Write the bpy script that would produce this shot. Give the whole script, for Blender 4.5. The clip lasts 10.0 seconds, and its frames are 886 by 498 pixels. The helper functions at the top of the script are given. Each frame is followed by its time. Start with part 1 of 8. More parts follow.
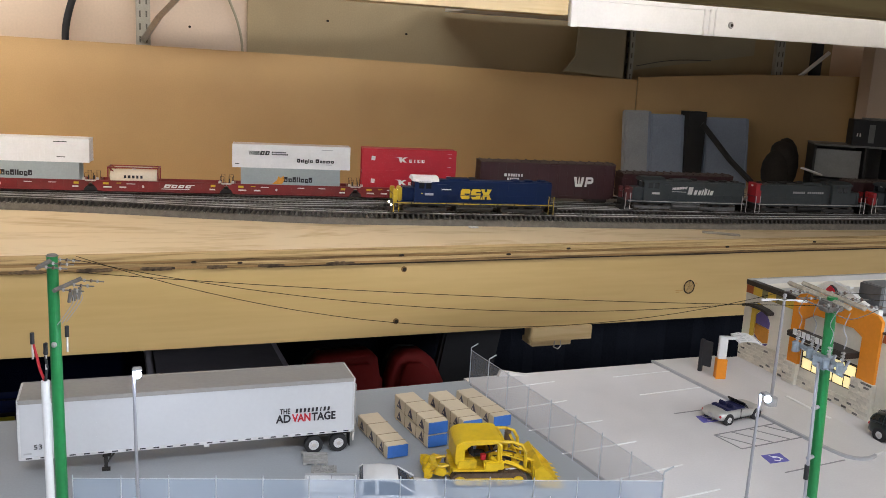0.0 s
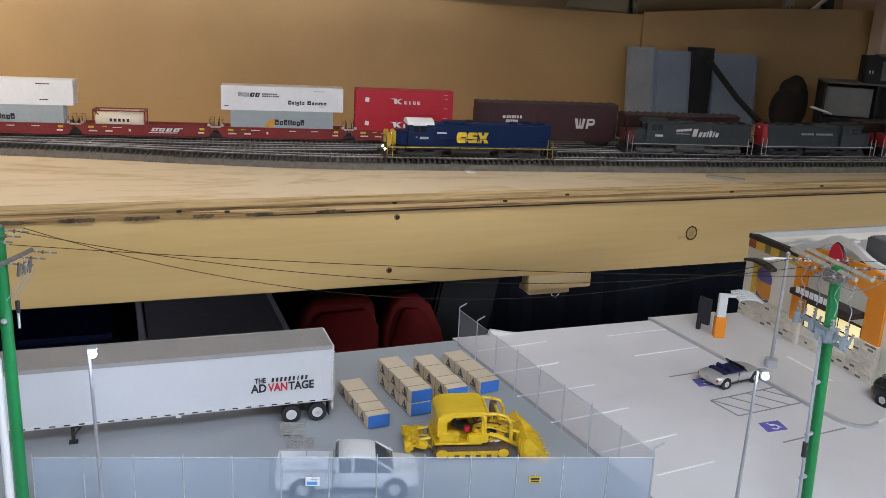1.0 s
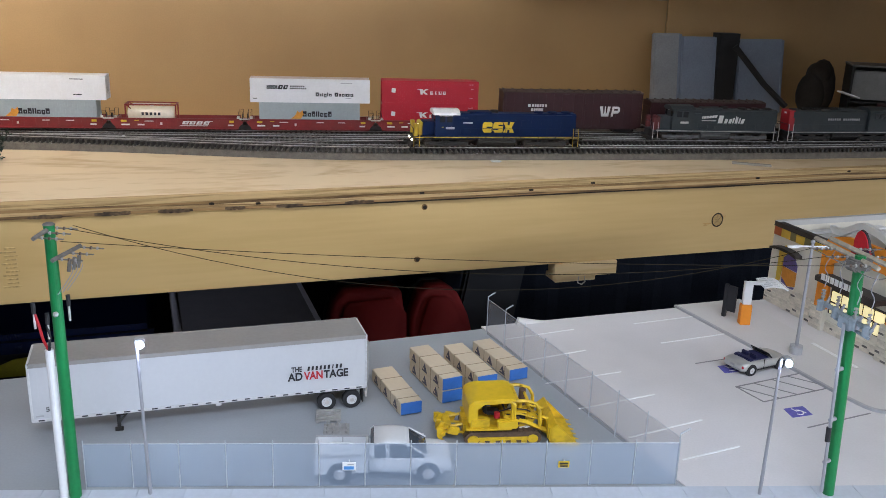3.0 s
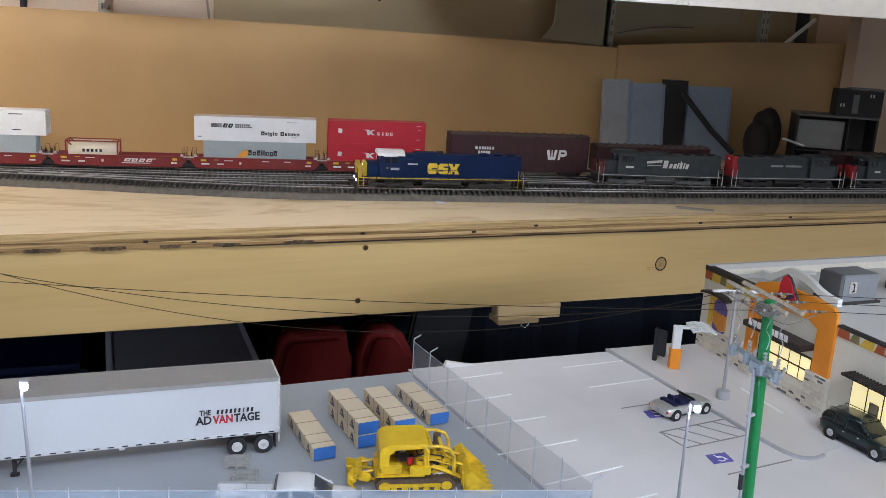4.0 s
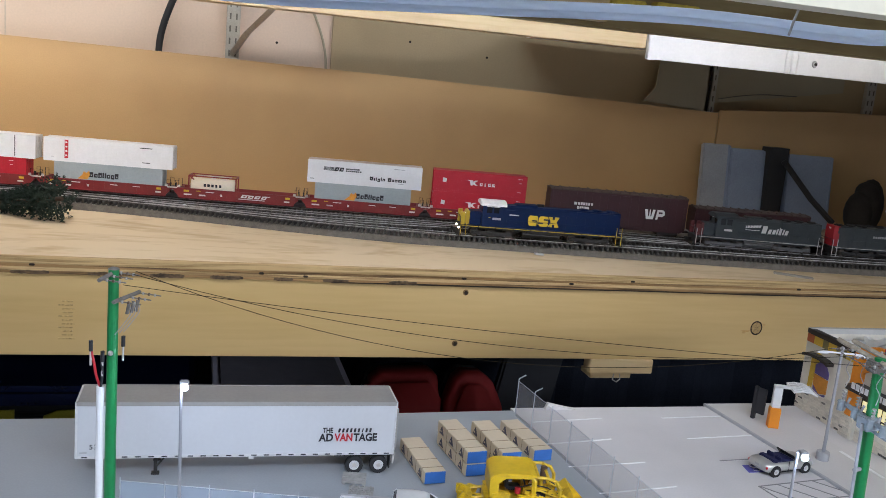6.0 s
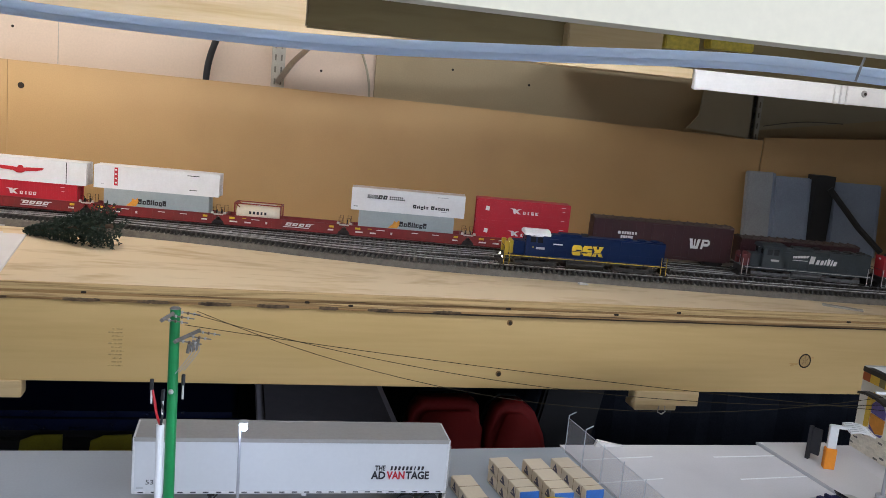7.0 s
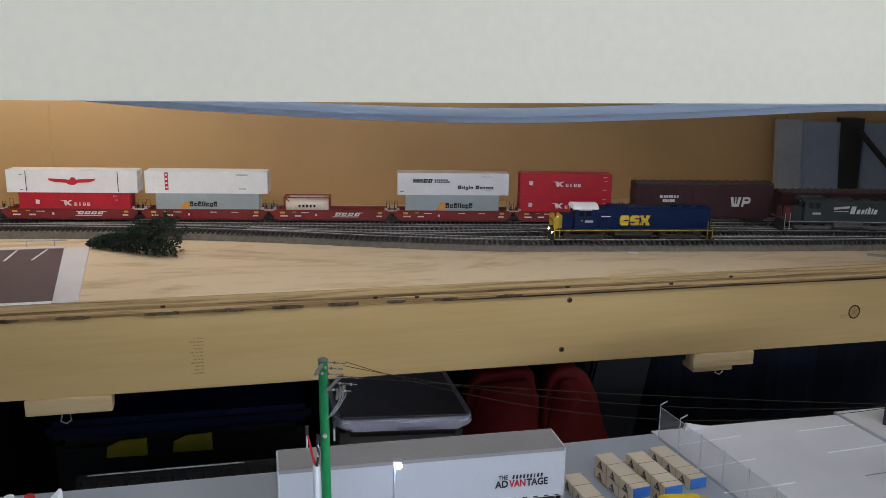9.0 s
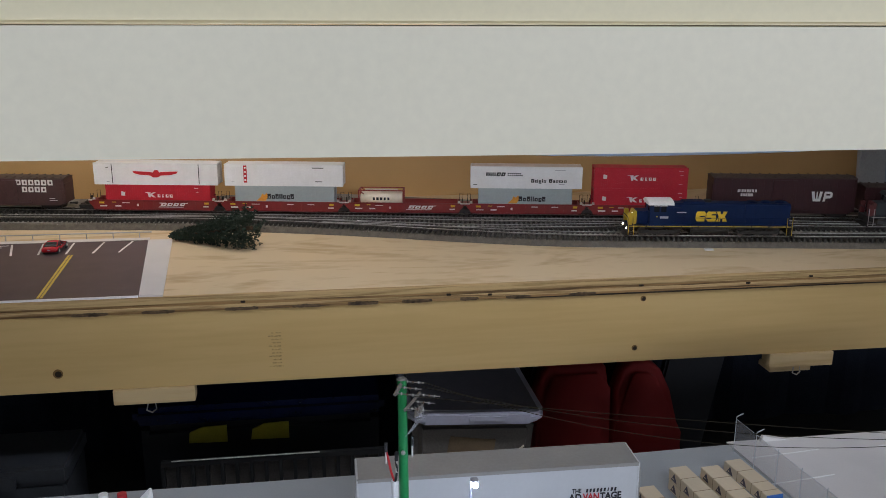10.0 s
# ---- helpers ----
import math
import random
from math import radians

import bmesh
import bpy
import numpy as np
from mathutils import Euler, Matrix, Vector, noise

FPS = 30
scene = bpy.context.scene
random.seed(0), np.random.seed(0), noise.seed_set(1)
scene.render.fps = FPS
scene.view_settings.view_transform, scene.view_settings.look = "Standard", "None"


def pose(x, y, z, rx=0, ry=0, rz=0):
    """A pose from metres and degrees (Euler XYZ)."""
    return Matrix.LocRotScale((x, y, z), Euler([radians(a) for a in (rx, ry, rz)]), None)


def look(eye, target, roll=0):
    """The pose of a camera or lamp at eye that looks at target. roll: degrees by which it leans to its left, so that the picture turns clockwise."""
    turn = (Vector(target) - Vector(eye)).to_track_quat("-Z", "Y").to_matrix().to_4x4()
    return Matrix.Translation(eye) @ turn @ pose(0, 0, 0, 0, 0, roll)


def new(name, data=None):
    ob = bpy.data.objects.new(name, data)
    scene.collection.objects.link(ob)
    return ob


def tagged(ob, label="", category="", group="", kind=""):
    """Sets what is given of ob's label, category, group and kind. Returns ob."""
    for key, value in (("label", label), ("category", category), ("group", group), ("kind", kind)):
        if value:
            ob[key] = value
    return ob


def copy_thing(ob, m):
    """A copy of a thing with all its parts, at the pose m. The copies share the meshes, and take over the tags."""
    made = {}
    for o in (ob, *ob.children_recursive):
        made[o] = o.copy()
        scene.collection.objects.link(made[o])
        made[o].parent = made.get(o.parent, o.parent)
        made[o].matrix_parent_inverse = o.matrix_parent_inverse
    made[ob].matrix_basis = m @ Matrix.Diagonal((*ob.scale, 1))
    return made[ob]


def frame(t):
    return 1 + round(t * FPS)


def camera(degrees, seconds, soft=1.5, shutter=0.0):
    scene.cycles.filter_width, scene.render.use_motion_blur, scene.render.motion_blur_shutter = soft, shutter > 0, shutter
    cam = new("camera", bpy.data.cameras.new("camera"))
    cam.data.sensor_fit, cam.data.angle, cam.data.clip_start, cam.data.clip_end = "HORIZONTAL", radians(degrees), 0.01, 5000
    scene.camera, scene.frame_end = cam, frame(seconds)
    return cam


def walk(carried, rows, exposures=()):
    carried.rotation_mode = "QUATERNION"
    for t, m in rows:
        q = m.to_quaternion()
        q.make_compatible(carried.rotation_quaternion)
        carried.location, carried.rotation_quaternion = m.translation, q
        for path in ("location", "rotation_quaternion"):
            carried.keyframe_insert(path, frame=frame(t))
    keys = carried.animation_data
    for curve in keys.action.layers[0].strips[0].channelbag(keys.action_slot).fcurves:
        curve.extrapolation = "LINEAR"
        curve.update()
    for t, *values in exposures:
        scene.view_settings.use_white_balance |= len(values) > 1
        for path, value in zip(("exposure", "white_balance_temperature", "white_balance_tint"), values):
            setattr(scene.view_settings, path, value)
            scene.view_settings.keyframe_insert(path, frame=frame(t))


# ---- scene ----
# the camera: seconds, x, y, z in metres, yaw, pitch, roll in degrees
cam = camera(52.50, 10.0, soft=0.8)
ROWS = [
    (0.0, 0.0331, 0.0013, 0.2409, -20.84, -11.77, 3.01),
    (0.5, 0.0500, 0.0125, 0.2540, -21.82, -12.74, 2.90),
    (1.0, 0.0573, 0.0287, 0.2511, -20.67, -16.04, 2.90),
    (1.5, 0.0561, 0.0319, 0.2535, -19.55, -17.70, 2.10),
    (2.0, 0.0540, 0.0330, 0.2532, -19.51, -17.84, 2.33),
    (3.3, 0.0497, 0.0153, 0.2586, -18.96, -16.04, 1.78),
    (3.5, 0.0568, 0.0155, 0.2562, -19.24, -15.23, 1.92),
    (4.0, 0.0807, 0.0161, 0.2559, -21.18, -14.19, 3.14),
    (4.5, 0.0786, 0.0067, 0.2657, -21.26, -13.30, 3.60),
    (5.0, 0.0563, 0.0004, 0.2650, -19.84, -12.47, 3.47),
    (5.5, 0.0388, -0.0189, 0.2530, -16.50, -11.93, 4.33),
    (5.7, 0.0494, -0.0135, 0.2509, -16.30, -11.67, 5.07),
    (6.8, 0.0339, -0.0087, 0.2648, -13.89, -9.81, 5.47),
    (7.0, 0.0344, -0.0064, 0.2629, -13.35, -9.99, 5.40),
    (7.5, 0.0422, -0.0010, 0.2722, -12.18, -11.04, 4.97),
    (8.0, 0.0399, -0.0050, 0.3029, -11.95, -12.75, 2.43),
    (8.5, -0.0024, -0.0081, 0.3176, -13.57, -12.94, 0.46),
    (9.0, -0.0352, -0.0100, 0.3160, -13.19, -13.54, 0.94),
    (9.5, -0.0403, -0.0082, 0.3291, -10.99, -14.81, 1.12),
    (10.0, -0.0403, -0.0092, 0.3432, -8.65, -15.15, 0.30),
]
walk(cam, [(t, pose(x, y, z, 0, 0, yaw) @ pose(0, 0, 0, 90 + pitch, 0, 0) @ pose(0, 0, 0, 0, 0, roll)) for t, x, y, z, yaw, pitch, roll in ROWS],
     exposures=[(0.0, -0.28, 6650, 10), (1.5, -0.38, 6080, 10), (4.5, -0.29, 6030, 10), (5.5, -0.32, 6000, 10), (7.0, -0.47, 6020, 10), (7.5, -0.47, 6010, 10), (8.5, -0.80, 5960, 10), (9.5, -0.92, 6050, 10), (10.0, -1.05, 6100, 10)])
# ---- end of path ----
# ---- world and light ----
world = bpy.data.worlds.new("room_air")
scene.world = world
world.use_nodes = True
world.node_tree.nodes["Background"].inputs[0].default_value = (0.75, 0.82, 1.0, 1)
world.node_tree.nodes["Background"].inputs[1].default_value = 0.05
scene.view_settings.exposure = 0.0


def area_lamp(name, eye, target, sx, sy, watts, color):
    data = bpy.data.lights.new(name, "AREA")
    data.shape, data.size, data.size_y, data.energy, data.color = "RECTANGLE", sx, sy, watts, color
    ob = new(name, data)
    ob.matrix_world = look(eye, target)
    return ob


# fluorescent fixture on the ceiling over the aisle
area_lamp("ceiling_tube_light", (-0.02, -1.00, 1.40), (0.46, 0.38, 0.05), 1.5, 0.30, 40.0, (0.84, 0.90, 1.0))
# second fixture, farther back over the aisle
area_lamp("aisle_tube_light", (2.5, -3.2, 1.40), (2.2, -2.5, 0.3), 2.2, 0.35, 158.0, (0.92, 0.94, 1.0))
# light strip under the upper deck, tilted to the back
area_lamp("deck_light_strip", (0.20, 0.80, 0.349), (0.20, 0.80 + 0.74, 0.349 - 0.67), 0.98, 0.035, 5.6, (0.91, 0.93, 1.0))
# added fill strip, unseen, that brightens the white trim; tilted to the back
area_lamp("trim_fill_strip", (1.06, 0.955, 0.349), (1.06, 0.955 + 0.74, 0.349 - 0.10), 0.90, 0.020, 0.58, (1.0, 0.95, 0.90))
# weak added fill, unseen behind the cream board, brightening the hose below it
hose_fill = area_lamp("hose_fill_strip", (0.0, 0.42, 0.350), (0.0, 0.42, 0.0), 1.25, 0.012, 0.62, (0.88, 0.94, 1.0))
hose_fill.matrix_world = Matrix.Translation((0.0, 0.42, 0.350)) @ Matrix.Rotation(radians(-7.4), 4, "Z")
# warm lamp behind the pine beam, in front of the backdrop
area_lamp("back_lamp", (-0.35, 1.20, 0.345), (-0.30, 1.50, 0.12), 0.6, 0.05, 2.1, (1.0, 0.89, 0.77))


# ---- materials ----
def material(name, rgb, rough=0.5, metal=0.0, var=0.12, scale=60.0, bump=0.05, bscale=400.0, stretch=(1, 1, 1), dirt=None, dirt_amount=0.3,
             emit=0.0, alpha=1.0, random_value=0.0, coat=0.0):
    m = bpy.data.materials.new(name)
    m.use_nodes = True
    nt = m.node_tree
    b = nt.nodes["Principled BSDF"]
    tc, mp = nt.nodes.new("ShaderNodeTexCoord"), nt.nodes.new("ShaderNodeMapping")
    mp.inputs["Scale"].default_value = stretch
    nt.links.new(tc.outputs["Object"], mp.inputs["Vector"])

    def noise_node(s, detail):
        n = nt.nodes.new("ShaderNodeTexNoise")
        n.inputs["Scale"].default_value, n.inputs["Detail"].default_value = s, detail
        nt.links.new(mp.outputs["Vector"], n.inputs["Vector"])
        return n

    large, fine = noise_node(scale, 4), noise_node(bscale, 3)
    add = nt.nodes.new("ShaderNodeMath")
    add.operation = "ADD"
    nt.links.new(large.outputs["Fac"], add.inputs[0]), nt.links.new(fine.outputs["Fac"], add.inputs[1])
    ramp = nt.nodes.new("ShaderNodeMapRange")
    ramp.inputs["From Min"].default_value, ramp.inputs["From Max"].default_value = 0.7, 1.3
    ramp.inputs["To Min"].default_value, ramp.inputs["To Max"].default_value = 1 - var, 1 + var
    nt.links.new(add.outputs[0], ramp.inputs["Value"])
    mul = nt.nodes.new("ShaderNodeVectorMath")
    mul.operation = "SCALE"
    mul.inputs[0].default_value = rgb
    nt.links.new(ramp.outputs[0], mul.inputs["Scale"])
    color = mul.outputs[0]
    if random_value:
        info, rr = nt.nodes.new("ShaderNodeObjectInfo"), nt.nodes.new("ShaderNodeMapRange")
        rr.inputs["To Min"].default_value, rr.inputs["To Max"].default_value = 1 - random_value, 1 + random_value
        nt.links.new(info.outputs["Random"], rr.inputs["Value"])
        m2 = nt.nodes.new("ShaderNodeVectorMath")
        m2.operation = "SCALE"
        nt.links.new(color, m2.inputs[0]), nt.links.new(rr.outputs[0], m2.inputs["Scale"])
        color = m2.outputs[0]
    if dirt:
        patch = noise_node(scale * 0.6, 6)
        cut = nt.nodes.new("ShaderNodeMapRange")
        cut.inputs["From Min"].default_value, cut.inputs["From Max"].default_value = 0.48, 0.75
        cut.inputs["To Max"].default_value = dirt_amount
        nt.links.new(patch.outputs["Fac"], cut.inputs["Value"])
        mix = nt.nodes.new("ShaderNodeMix")
        mix.data_type = "RGBA"
        nt.links.new(cut.outputs[0], mix.inputs["Factor"])
        nt.links.new(color, mix.inputs["A"])
        mix.inputs["B"].default_value = (*dirt, 1)
        color = mix.outputs["Result"]
    nt.links.new(color, b.inputs["Base Color"])
    b.inputs["Roughness"].default_value, b.inputs["Metallic"].default_value = rough, metal
    b.inputs["Coat Weight"].default_value = coat
    if alpha < 1:
        b.inputs["Alpha"].default_value = alpha
    if bump:
        bp = nt.nodes.new("ShaderNodeBump")
        bp.inputs["Strength"].default_value, bp.inputs["Distance"].default_value = bump, 0.001
        nt.links.new(fine.outputs["Fac"], bp.inputs["Height"])
        nt.links.new(bp.outputs["Normal"], b.inputs["Normal"])
    if emit:
        b.inputs["Emission Color"].default_value = (*rgb, 1)
        b.inputs["Emission Strength"].default_value = emit
    return m


def wood_material(name, light, dark, rough=0.55, across=14.0, along=1.2, warp=2.0, coat=0.0, lo=0.42, hi=0.72):
    """Wood whose grain runs along x."""
    m = bpy.data.materials.new(name)
    m.use_nodes = True
    nt = m.node_tree
    b = nt.nodes["Principled BSDF"]
    tc, mp = nt.nodes.new("ShaderNodeTexCoord"), nt.nodes.new("ShaderNodeMapping")
    mp.inputs["Scale"].default_value = (along, across, across)
    nt.links.new(tc.outputs["Object"], mp.inputs["Vector"])
    n1 = nt.nodes.new("ShaderNodeTexNoise")
    n1.inputs["Scale"].default_value, n1.inputs["Detail"].default_value, n1.inputs["Distortion"].default_value = 1.0, 5, warp
    nt.links.new(mp.outputs["Vector"], n1.inputs["Vector"])
    n2 = nt.nodes.new("ShaderNodeTexNoise")
    n2.inputs["Scale"].default_value, n2.inputs["Detail"].default_value = 12.0, 4
    nt.links.new(mp.outputs["Vector"], n2.inputs["Vector"])
    mixf = nt.nodes.new("ShaderNodeMath")
    mixf.operation = "MULTIPLY_ADD"
    mixf.inputs[1].default_value = 0.35
    nt.links.new(n2.outputs["Fac"], mixf.inputs[0]), nt.links.new(n1.outputs["Fac"], mixf.inputs[2])
    ramp = nt.nodes.new("ShaderNodeValToRGB")
    ramp.color_ramp.elements[0].position, ramp.color_ramp.elements[0].color = lo, (*dark, 1)
    ramp.color_ramp.elements[1].position, ramp.color_ramp.elements[1].color = hi, (*light, 1)
    nt.links.new(mixf.outputs[0], ramp.inputs["Fac"])
    nt.links.new(ramp.outputs["Color"], b.inputs["Base Color"])
    b.inputs["Roughness"].default_value, b.inputs["Coat Weight"].default_value = rough, coat
    bp = nt.nodes.new("ShaderNodeBump")
    bp.inputs["Strength"].default_value, bp.inputs["Distance"].default_value = 0.08, 0.001
    nt.links.new(n2.outputs["Fac"], bp.inputs["Height"])
    nt.links.new(bp.outputs["Normal"], b.inputs["Normal"])
    return m


PLYWOOD = wood_material("plywood_face", (0.69, 0.545, 0.345), (0.52, 0.37, 0.19), across=9, along=3.4, warp=3.2, lo=0.47, hi=0.68)
PLY_EDGE = wood_material("plywood_edge", (0.34, 0.20, 0.075), (0.06, 0.032, 0.012), across=300, along=7, warp=1.0, rough=0.8, lo=0.48, hi=0.74)
FASCIA = wood_material("varnished_pine", (0.66, 0.465, 0.200), (0.575, 0.39, 0.150), across=13, along=0.9, warp=0.9, rough=0.38, coat=0.25)
PINE = wood_material("raw_pine", (0.70, 0.53, 0.29), (0.56, 0.38, 0.17), across=30, along=2)
HARDBOARD = material("hardboard", (0.52, 0.325, 0.130), 0.55, var=0.06, scale=5, bscale=500, bump=0.02, dirt=(0.33, 0.19, 0.070), dirt_amount=0.6)
WALL = material("pink_beige_wall", (0.72, 0.56, 0.42), 0.8, var=0.05, scale=6, bscale=300)
CREAM = material("cream_board", (0.86, 0.80, 0.635), 0.45, var=0.03, scale=8, bscale=250, bump=0.03)
WHITE_METAL = material("white_metal", (0.86, 0.83, 0.79), 0.4, var=0.03, bscale=300)
GALV = material("galvanised_steel", (0.45, 0.43, 0.40), 0.45, 0.7, var=0.12, scale=90)
HOSE = material("pale_blue_vinyl", (0.88, 0.93, 0.99), 0.35, var=0.05, scale=20)
hose_nodes = HOSE.node_tree          # thin vinyl lets light through
glow = hose_nodes.nodes.new("ShaderNodeBsdfTranslucent")
glow.inputs["Color"].default_value = (0.82, 0.89, 1.0, 1)
both = hose_nodes.nodes.new("ShaderNodeMixShader")
both.inputs[0].default_value = 0.75
hose_nodes.links.new(hose_nodes.nodes["Principled BSDF"].outputs[0], both.inputs[1])
hose_nodes.links.new(glow.outputs[0], both.inputs[2])
hose_nodes.links.new(both.outputs[0], hose_nodes.nodes["Material Output"].inputs["Surface"])
BLACK = material("black_rubber", (0.018, 0.018, 0.02), 0.7, var=0.2)
CONCRETE = material("grey_paved_board", (0.70, 0.672, 0.675), 0.6, var=0.04, scale=14, bscale=700, bump=0.04, dirt=(0.40, 0.385, 0.38), dirt_amount=0.35)
SIDEWALK = material("pale_pavement", (0.68, 0.655, 0.645), 0.6, var=0.04, scale=20, bscale=700, dirt=(0.52, 0.50, 0.48), dirt_amount=0.4)
KERB = material("kerb_grey", (0.43, 0.43, 0.45), 0.6, var=0.08, scale=60)
PAINT_W = material("white_line_paint", (0.86, 0.86, 0.86), 0.5, var=0.05, scale=200)
PAINT_G = material("grey_line_paint", (0.25, 0.24, 0.25), 0.6, var=0.12, scale=200)
PAINT_B = material("blue_line_paint", (0.12, 0.11, 0.42), 0.5, var=0.15, scale=200)
PAINT_Y = material("yellow_line_paint", (0.70, 0.55, 0.08), 0.5, var=0.15, scale=200)
ASPHALT = material("dark_asphalt_board", (0.085, 0.06, 0.065), 0.5, var=0.15, scale=40, bscale=900)
BALLAST = material("grey_ballast", (0.26, 0.245, 0.225), 0.9, var=0.35, scale=120, bscale=1600, bump=0.6)
TIE = material("brown_ties", (0.042, 0.038, 0.034), 0.8, var=0.35, scale=300)
RAIL_WEB = material("dark_rail_web", (0.085, 0.075, 0.066), 0.7, var=0.3, scale=200)
RAIL = material("nickel_rail", (0.52, 0.50, 0.48), 0.45, 0.5, var=0.2, scale=200)


# ---- mesh helpers ----
def box(bm, c, s, rot=None, bevel=0.0):
    m = Matrix.Translation(c) @ (rot.to_4x4() if rot else Matrix.Identity(4)) @ Matrix.Diagonal((*s, 1))
    v = bmesh.ops.create_cube(bm, size=1, matrix=m)["verts"]
    if bevel:
        bmesh.ops.bevel(bm, geom=list({e for w in v for e in w.link_edges}), offset=bevel, segments=2, affect="EDGES")
    return bm


def span(bm, x0, x1, y0, y1, z0, z1, bevel=0.0):
    return box(bm, ((x0 + x1) / 2, (y0 + y1) / 2, (z0 + z1) / 2), (abs(x1 - x0), abs(y1 - y0), abs(z1 - z0)), None, bevel)


def rod(bm, a, b, r, r2=None, seg=10, cap=True):
    a, b = Vector(a), Vector(b)
    d = b - a
    m = Matrix.Translation((a + b) / 2) @ d.to_track_quat("Z", "Y").to_matrix().to_4x4()
    bmesh.ops.create_cone(bm, cap_ends=cap, segments=seg, radius1=r, radius2=r if r2 is None else r2, depth=d.length, matrix=m)
    return bm


def ball(bm, c, r, scale=(1, 1, 1), seg=10):
    bmesh.ops.create_uvsphere(bm, u_segments=seg, v_segments=max(4, seg // 2 + 1), radius=r, matrix=Matrix.Translation(c) @ Matrix.Diagonal((*scale, 1)))
    return bm


def tube(bm, points, r, seg=6):
    """A tube along points."""
    pts = [Vector(p) for p in points]
    rings = []
    for i, p in enumerate(pts):
        d = (pts[min(i + 1, len(pts) - 1)] - pts[max(i - 1, 0)]).normalized()
        u = d.cross(Vector((0, 0, 1)))
        u = u.normalized() if u.length > 1e-4 else Vector((1, 0, 0))
        w = u.cross(d)
        rings.append([bm.verts.new(p + r * (math.cos(k * math.tau / seg) * u + math.sin(k * math.tau / seg) * w)) for k in range(seg)])
    for q, s in zip(rings, rings[1:]):
        for k in range(seg):
            bm.faces.new((q[k], q[(k + 1) % seg], s[(k + 1) % seg], s[k]))
    bm.faces.new(rings[0][::-1]), bm.faces.new(rings[-1])
    return bm


def prism(bm, outline, y0, y1):
    """An outline in x and z, drawn out from y0 to y1."""
    a = [bm.verts.new((x, y0, z)) for x, z in outline]
    b = [bm.verts.new((x, y1, z)) for x, z in outline]
    n = len(a)
    bm.faces.new(a), bm.faces.new(b[::-1])
    for i in range(n):
        bm.faces.new((a[i], b[i], b[(i + 1) % n], a[(i + 1) % n]))
    return bm


def plate(bm, outline, z0, z1):
    """An outline in x and y, drawn out from z0 to z1."""
    a = [bm.verts.new((x, y, z0)) for x, y in outline]
    b = [bm.verts.new((x, y, z1)) for x, y in outline]
    n = len(a)
    bm.faces.new(a[::-1]), bm.faces.new(b)
    for i in range(n):
        bm.faces.new((a[i], a[(i + 1) % n], b[(i + 1) % n], b[i]))
    return bm


def arc(cx, cz, r, a0, a1, n=8):
    return [(cx + r * math.cos(radians(a0 + (a1 - a0) * i / n)), cz + r * math.sin(radians(a0 + (a1 - a0) * i / n))) for i in range(n + 1)]


def mesh_of(name, bm, mat):
    bmesh.ops.recalc_face_normals(bm, faces=bm.faces)
    me = bpy.data.meshes.new(name)
    bm.to_mesh(me)
    bm.free()
    me.materials.append(mat)
    return me


def part(name, bm, mat, parent, label="", smooth=False, m=None):
    me = bm if isinstance(bm, bpy.types.Mesh) else mesh_of(name, bm, mat)
    if smooth:
        me.polygons.foreach_set("use_smooth", [True] * len(me.polygons))
    ob = new(name, me)
    ob.parent = parent
    if m is not None:
        ob.matrix_basis = m
    return tagged(ob, label)


def thing(name, label, category, m=None, group="", kind=""):
    ob = new(name)
    ob.empty_display_size = 0.01
    ob.matrix_basis = m or Matrix.Identity(4)
    return tagged(ob, label, category, group, kind)


def solid(name, bm, mat, label, category, m=None, group="", kind="", smooth=False):
    ob = part(name, bm, mat, None, label, smooth)
    ob.matrix_basis = m or Matrix.Identity(4)
    return tagged(ob, "", category, group, kind)


def bm_new():
    return bmesh.new()


def lettering(text, size, mat, parent, m, width=None, shear=0.0, name="lettering", depth=0.00008, bold=0.0):
    """Words cut from the built-in font, lying in the x-z plane and facing -y."""
    cu = bpy.data.curves.new(name, "FONT")
    cu.body, cu.size, cu.align_x, cu.align_y, cu.extrude, cu.shear, cu.resolution_u, cu.offset = text, size, "CENTER", "CENTER", depth, shear, 3, bold
    tmp = bpy.data.objects.new(name, cu)
    me = bpy.data.meshes.new_from_object(tmp)
    bpy.data.objects.remove(tmp)
    xs = [v.co.x for v in me.vertices]
    if width and xs:
        me.transform(Matrix.Diagonal((width / (max(xs) - min(xs)), 1, 1, 1)))
    me.materials.clear()
    me.materials.append(mat)
    ob = new(name, me)
    ob.parent = parent
    ob.matrix_basis = m @ pose(0, 0, 0, 90, 0, 0)
    return ob


# heights of the upper table: plywood, ballast bed, top of the rails
DECK, SLAB, RAILZ = 0.022, 0.0315, 0.0385
FRONT = 0.998          # front face of the upper table
FENCE_A, FENCE_B, FENCE_C = Vector((0.013, 0.457, 0)), Vector((0.311, 0.378, 0)), Vector((0.2882, 0.6000, 0))


def smooth_path(points, n=12):
    """A smooth curve through points."""
    pts = [Vector(p) for p in points]
    pts = [2 * pts[0] - pts[1]] + pts + [2 * pts[-1] - pts[-2]]
    out = []
    for a, b, c, d in zip(pts, pts[1:], pts[2:], pts[3:]):
        for i in range(n):
            t = i / n
            out.append(0.5 * (2 * b + (c - a) * t + (2 * a - 5 * b + 4 * c - d) * t * t + (3 * b - a - 3 * c + d) * t ** 3))
    return out + [pts[-2]]


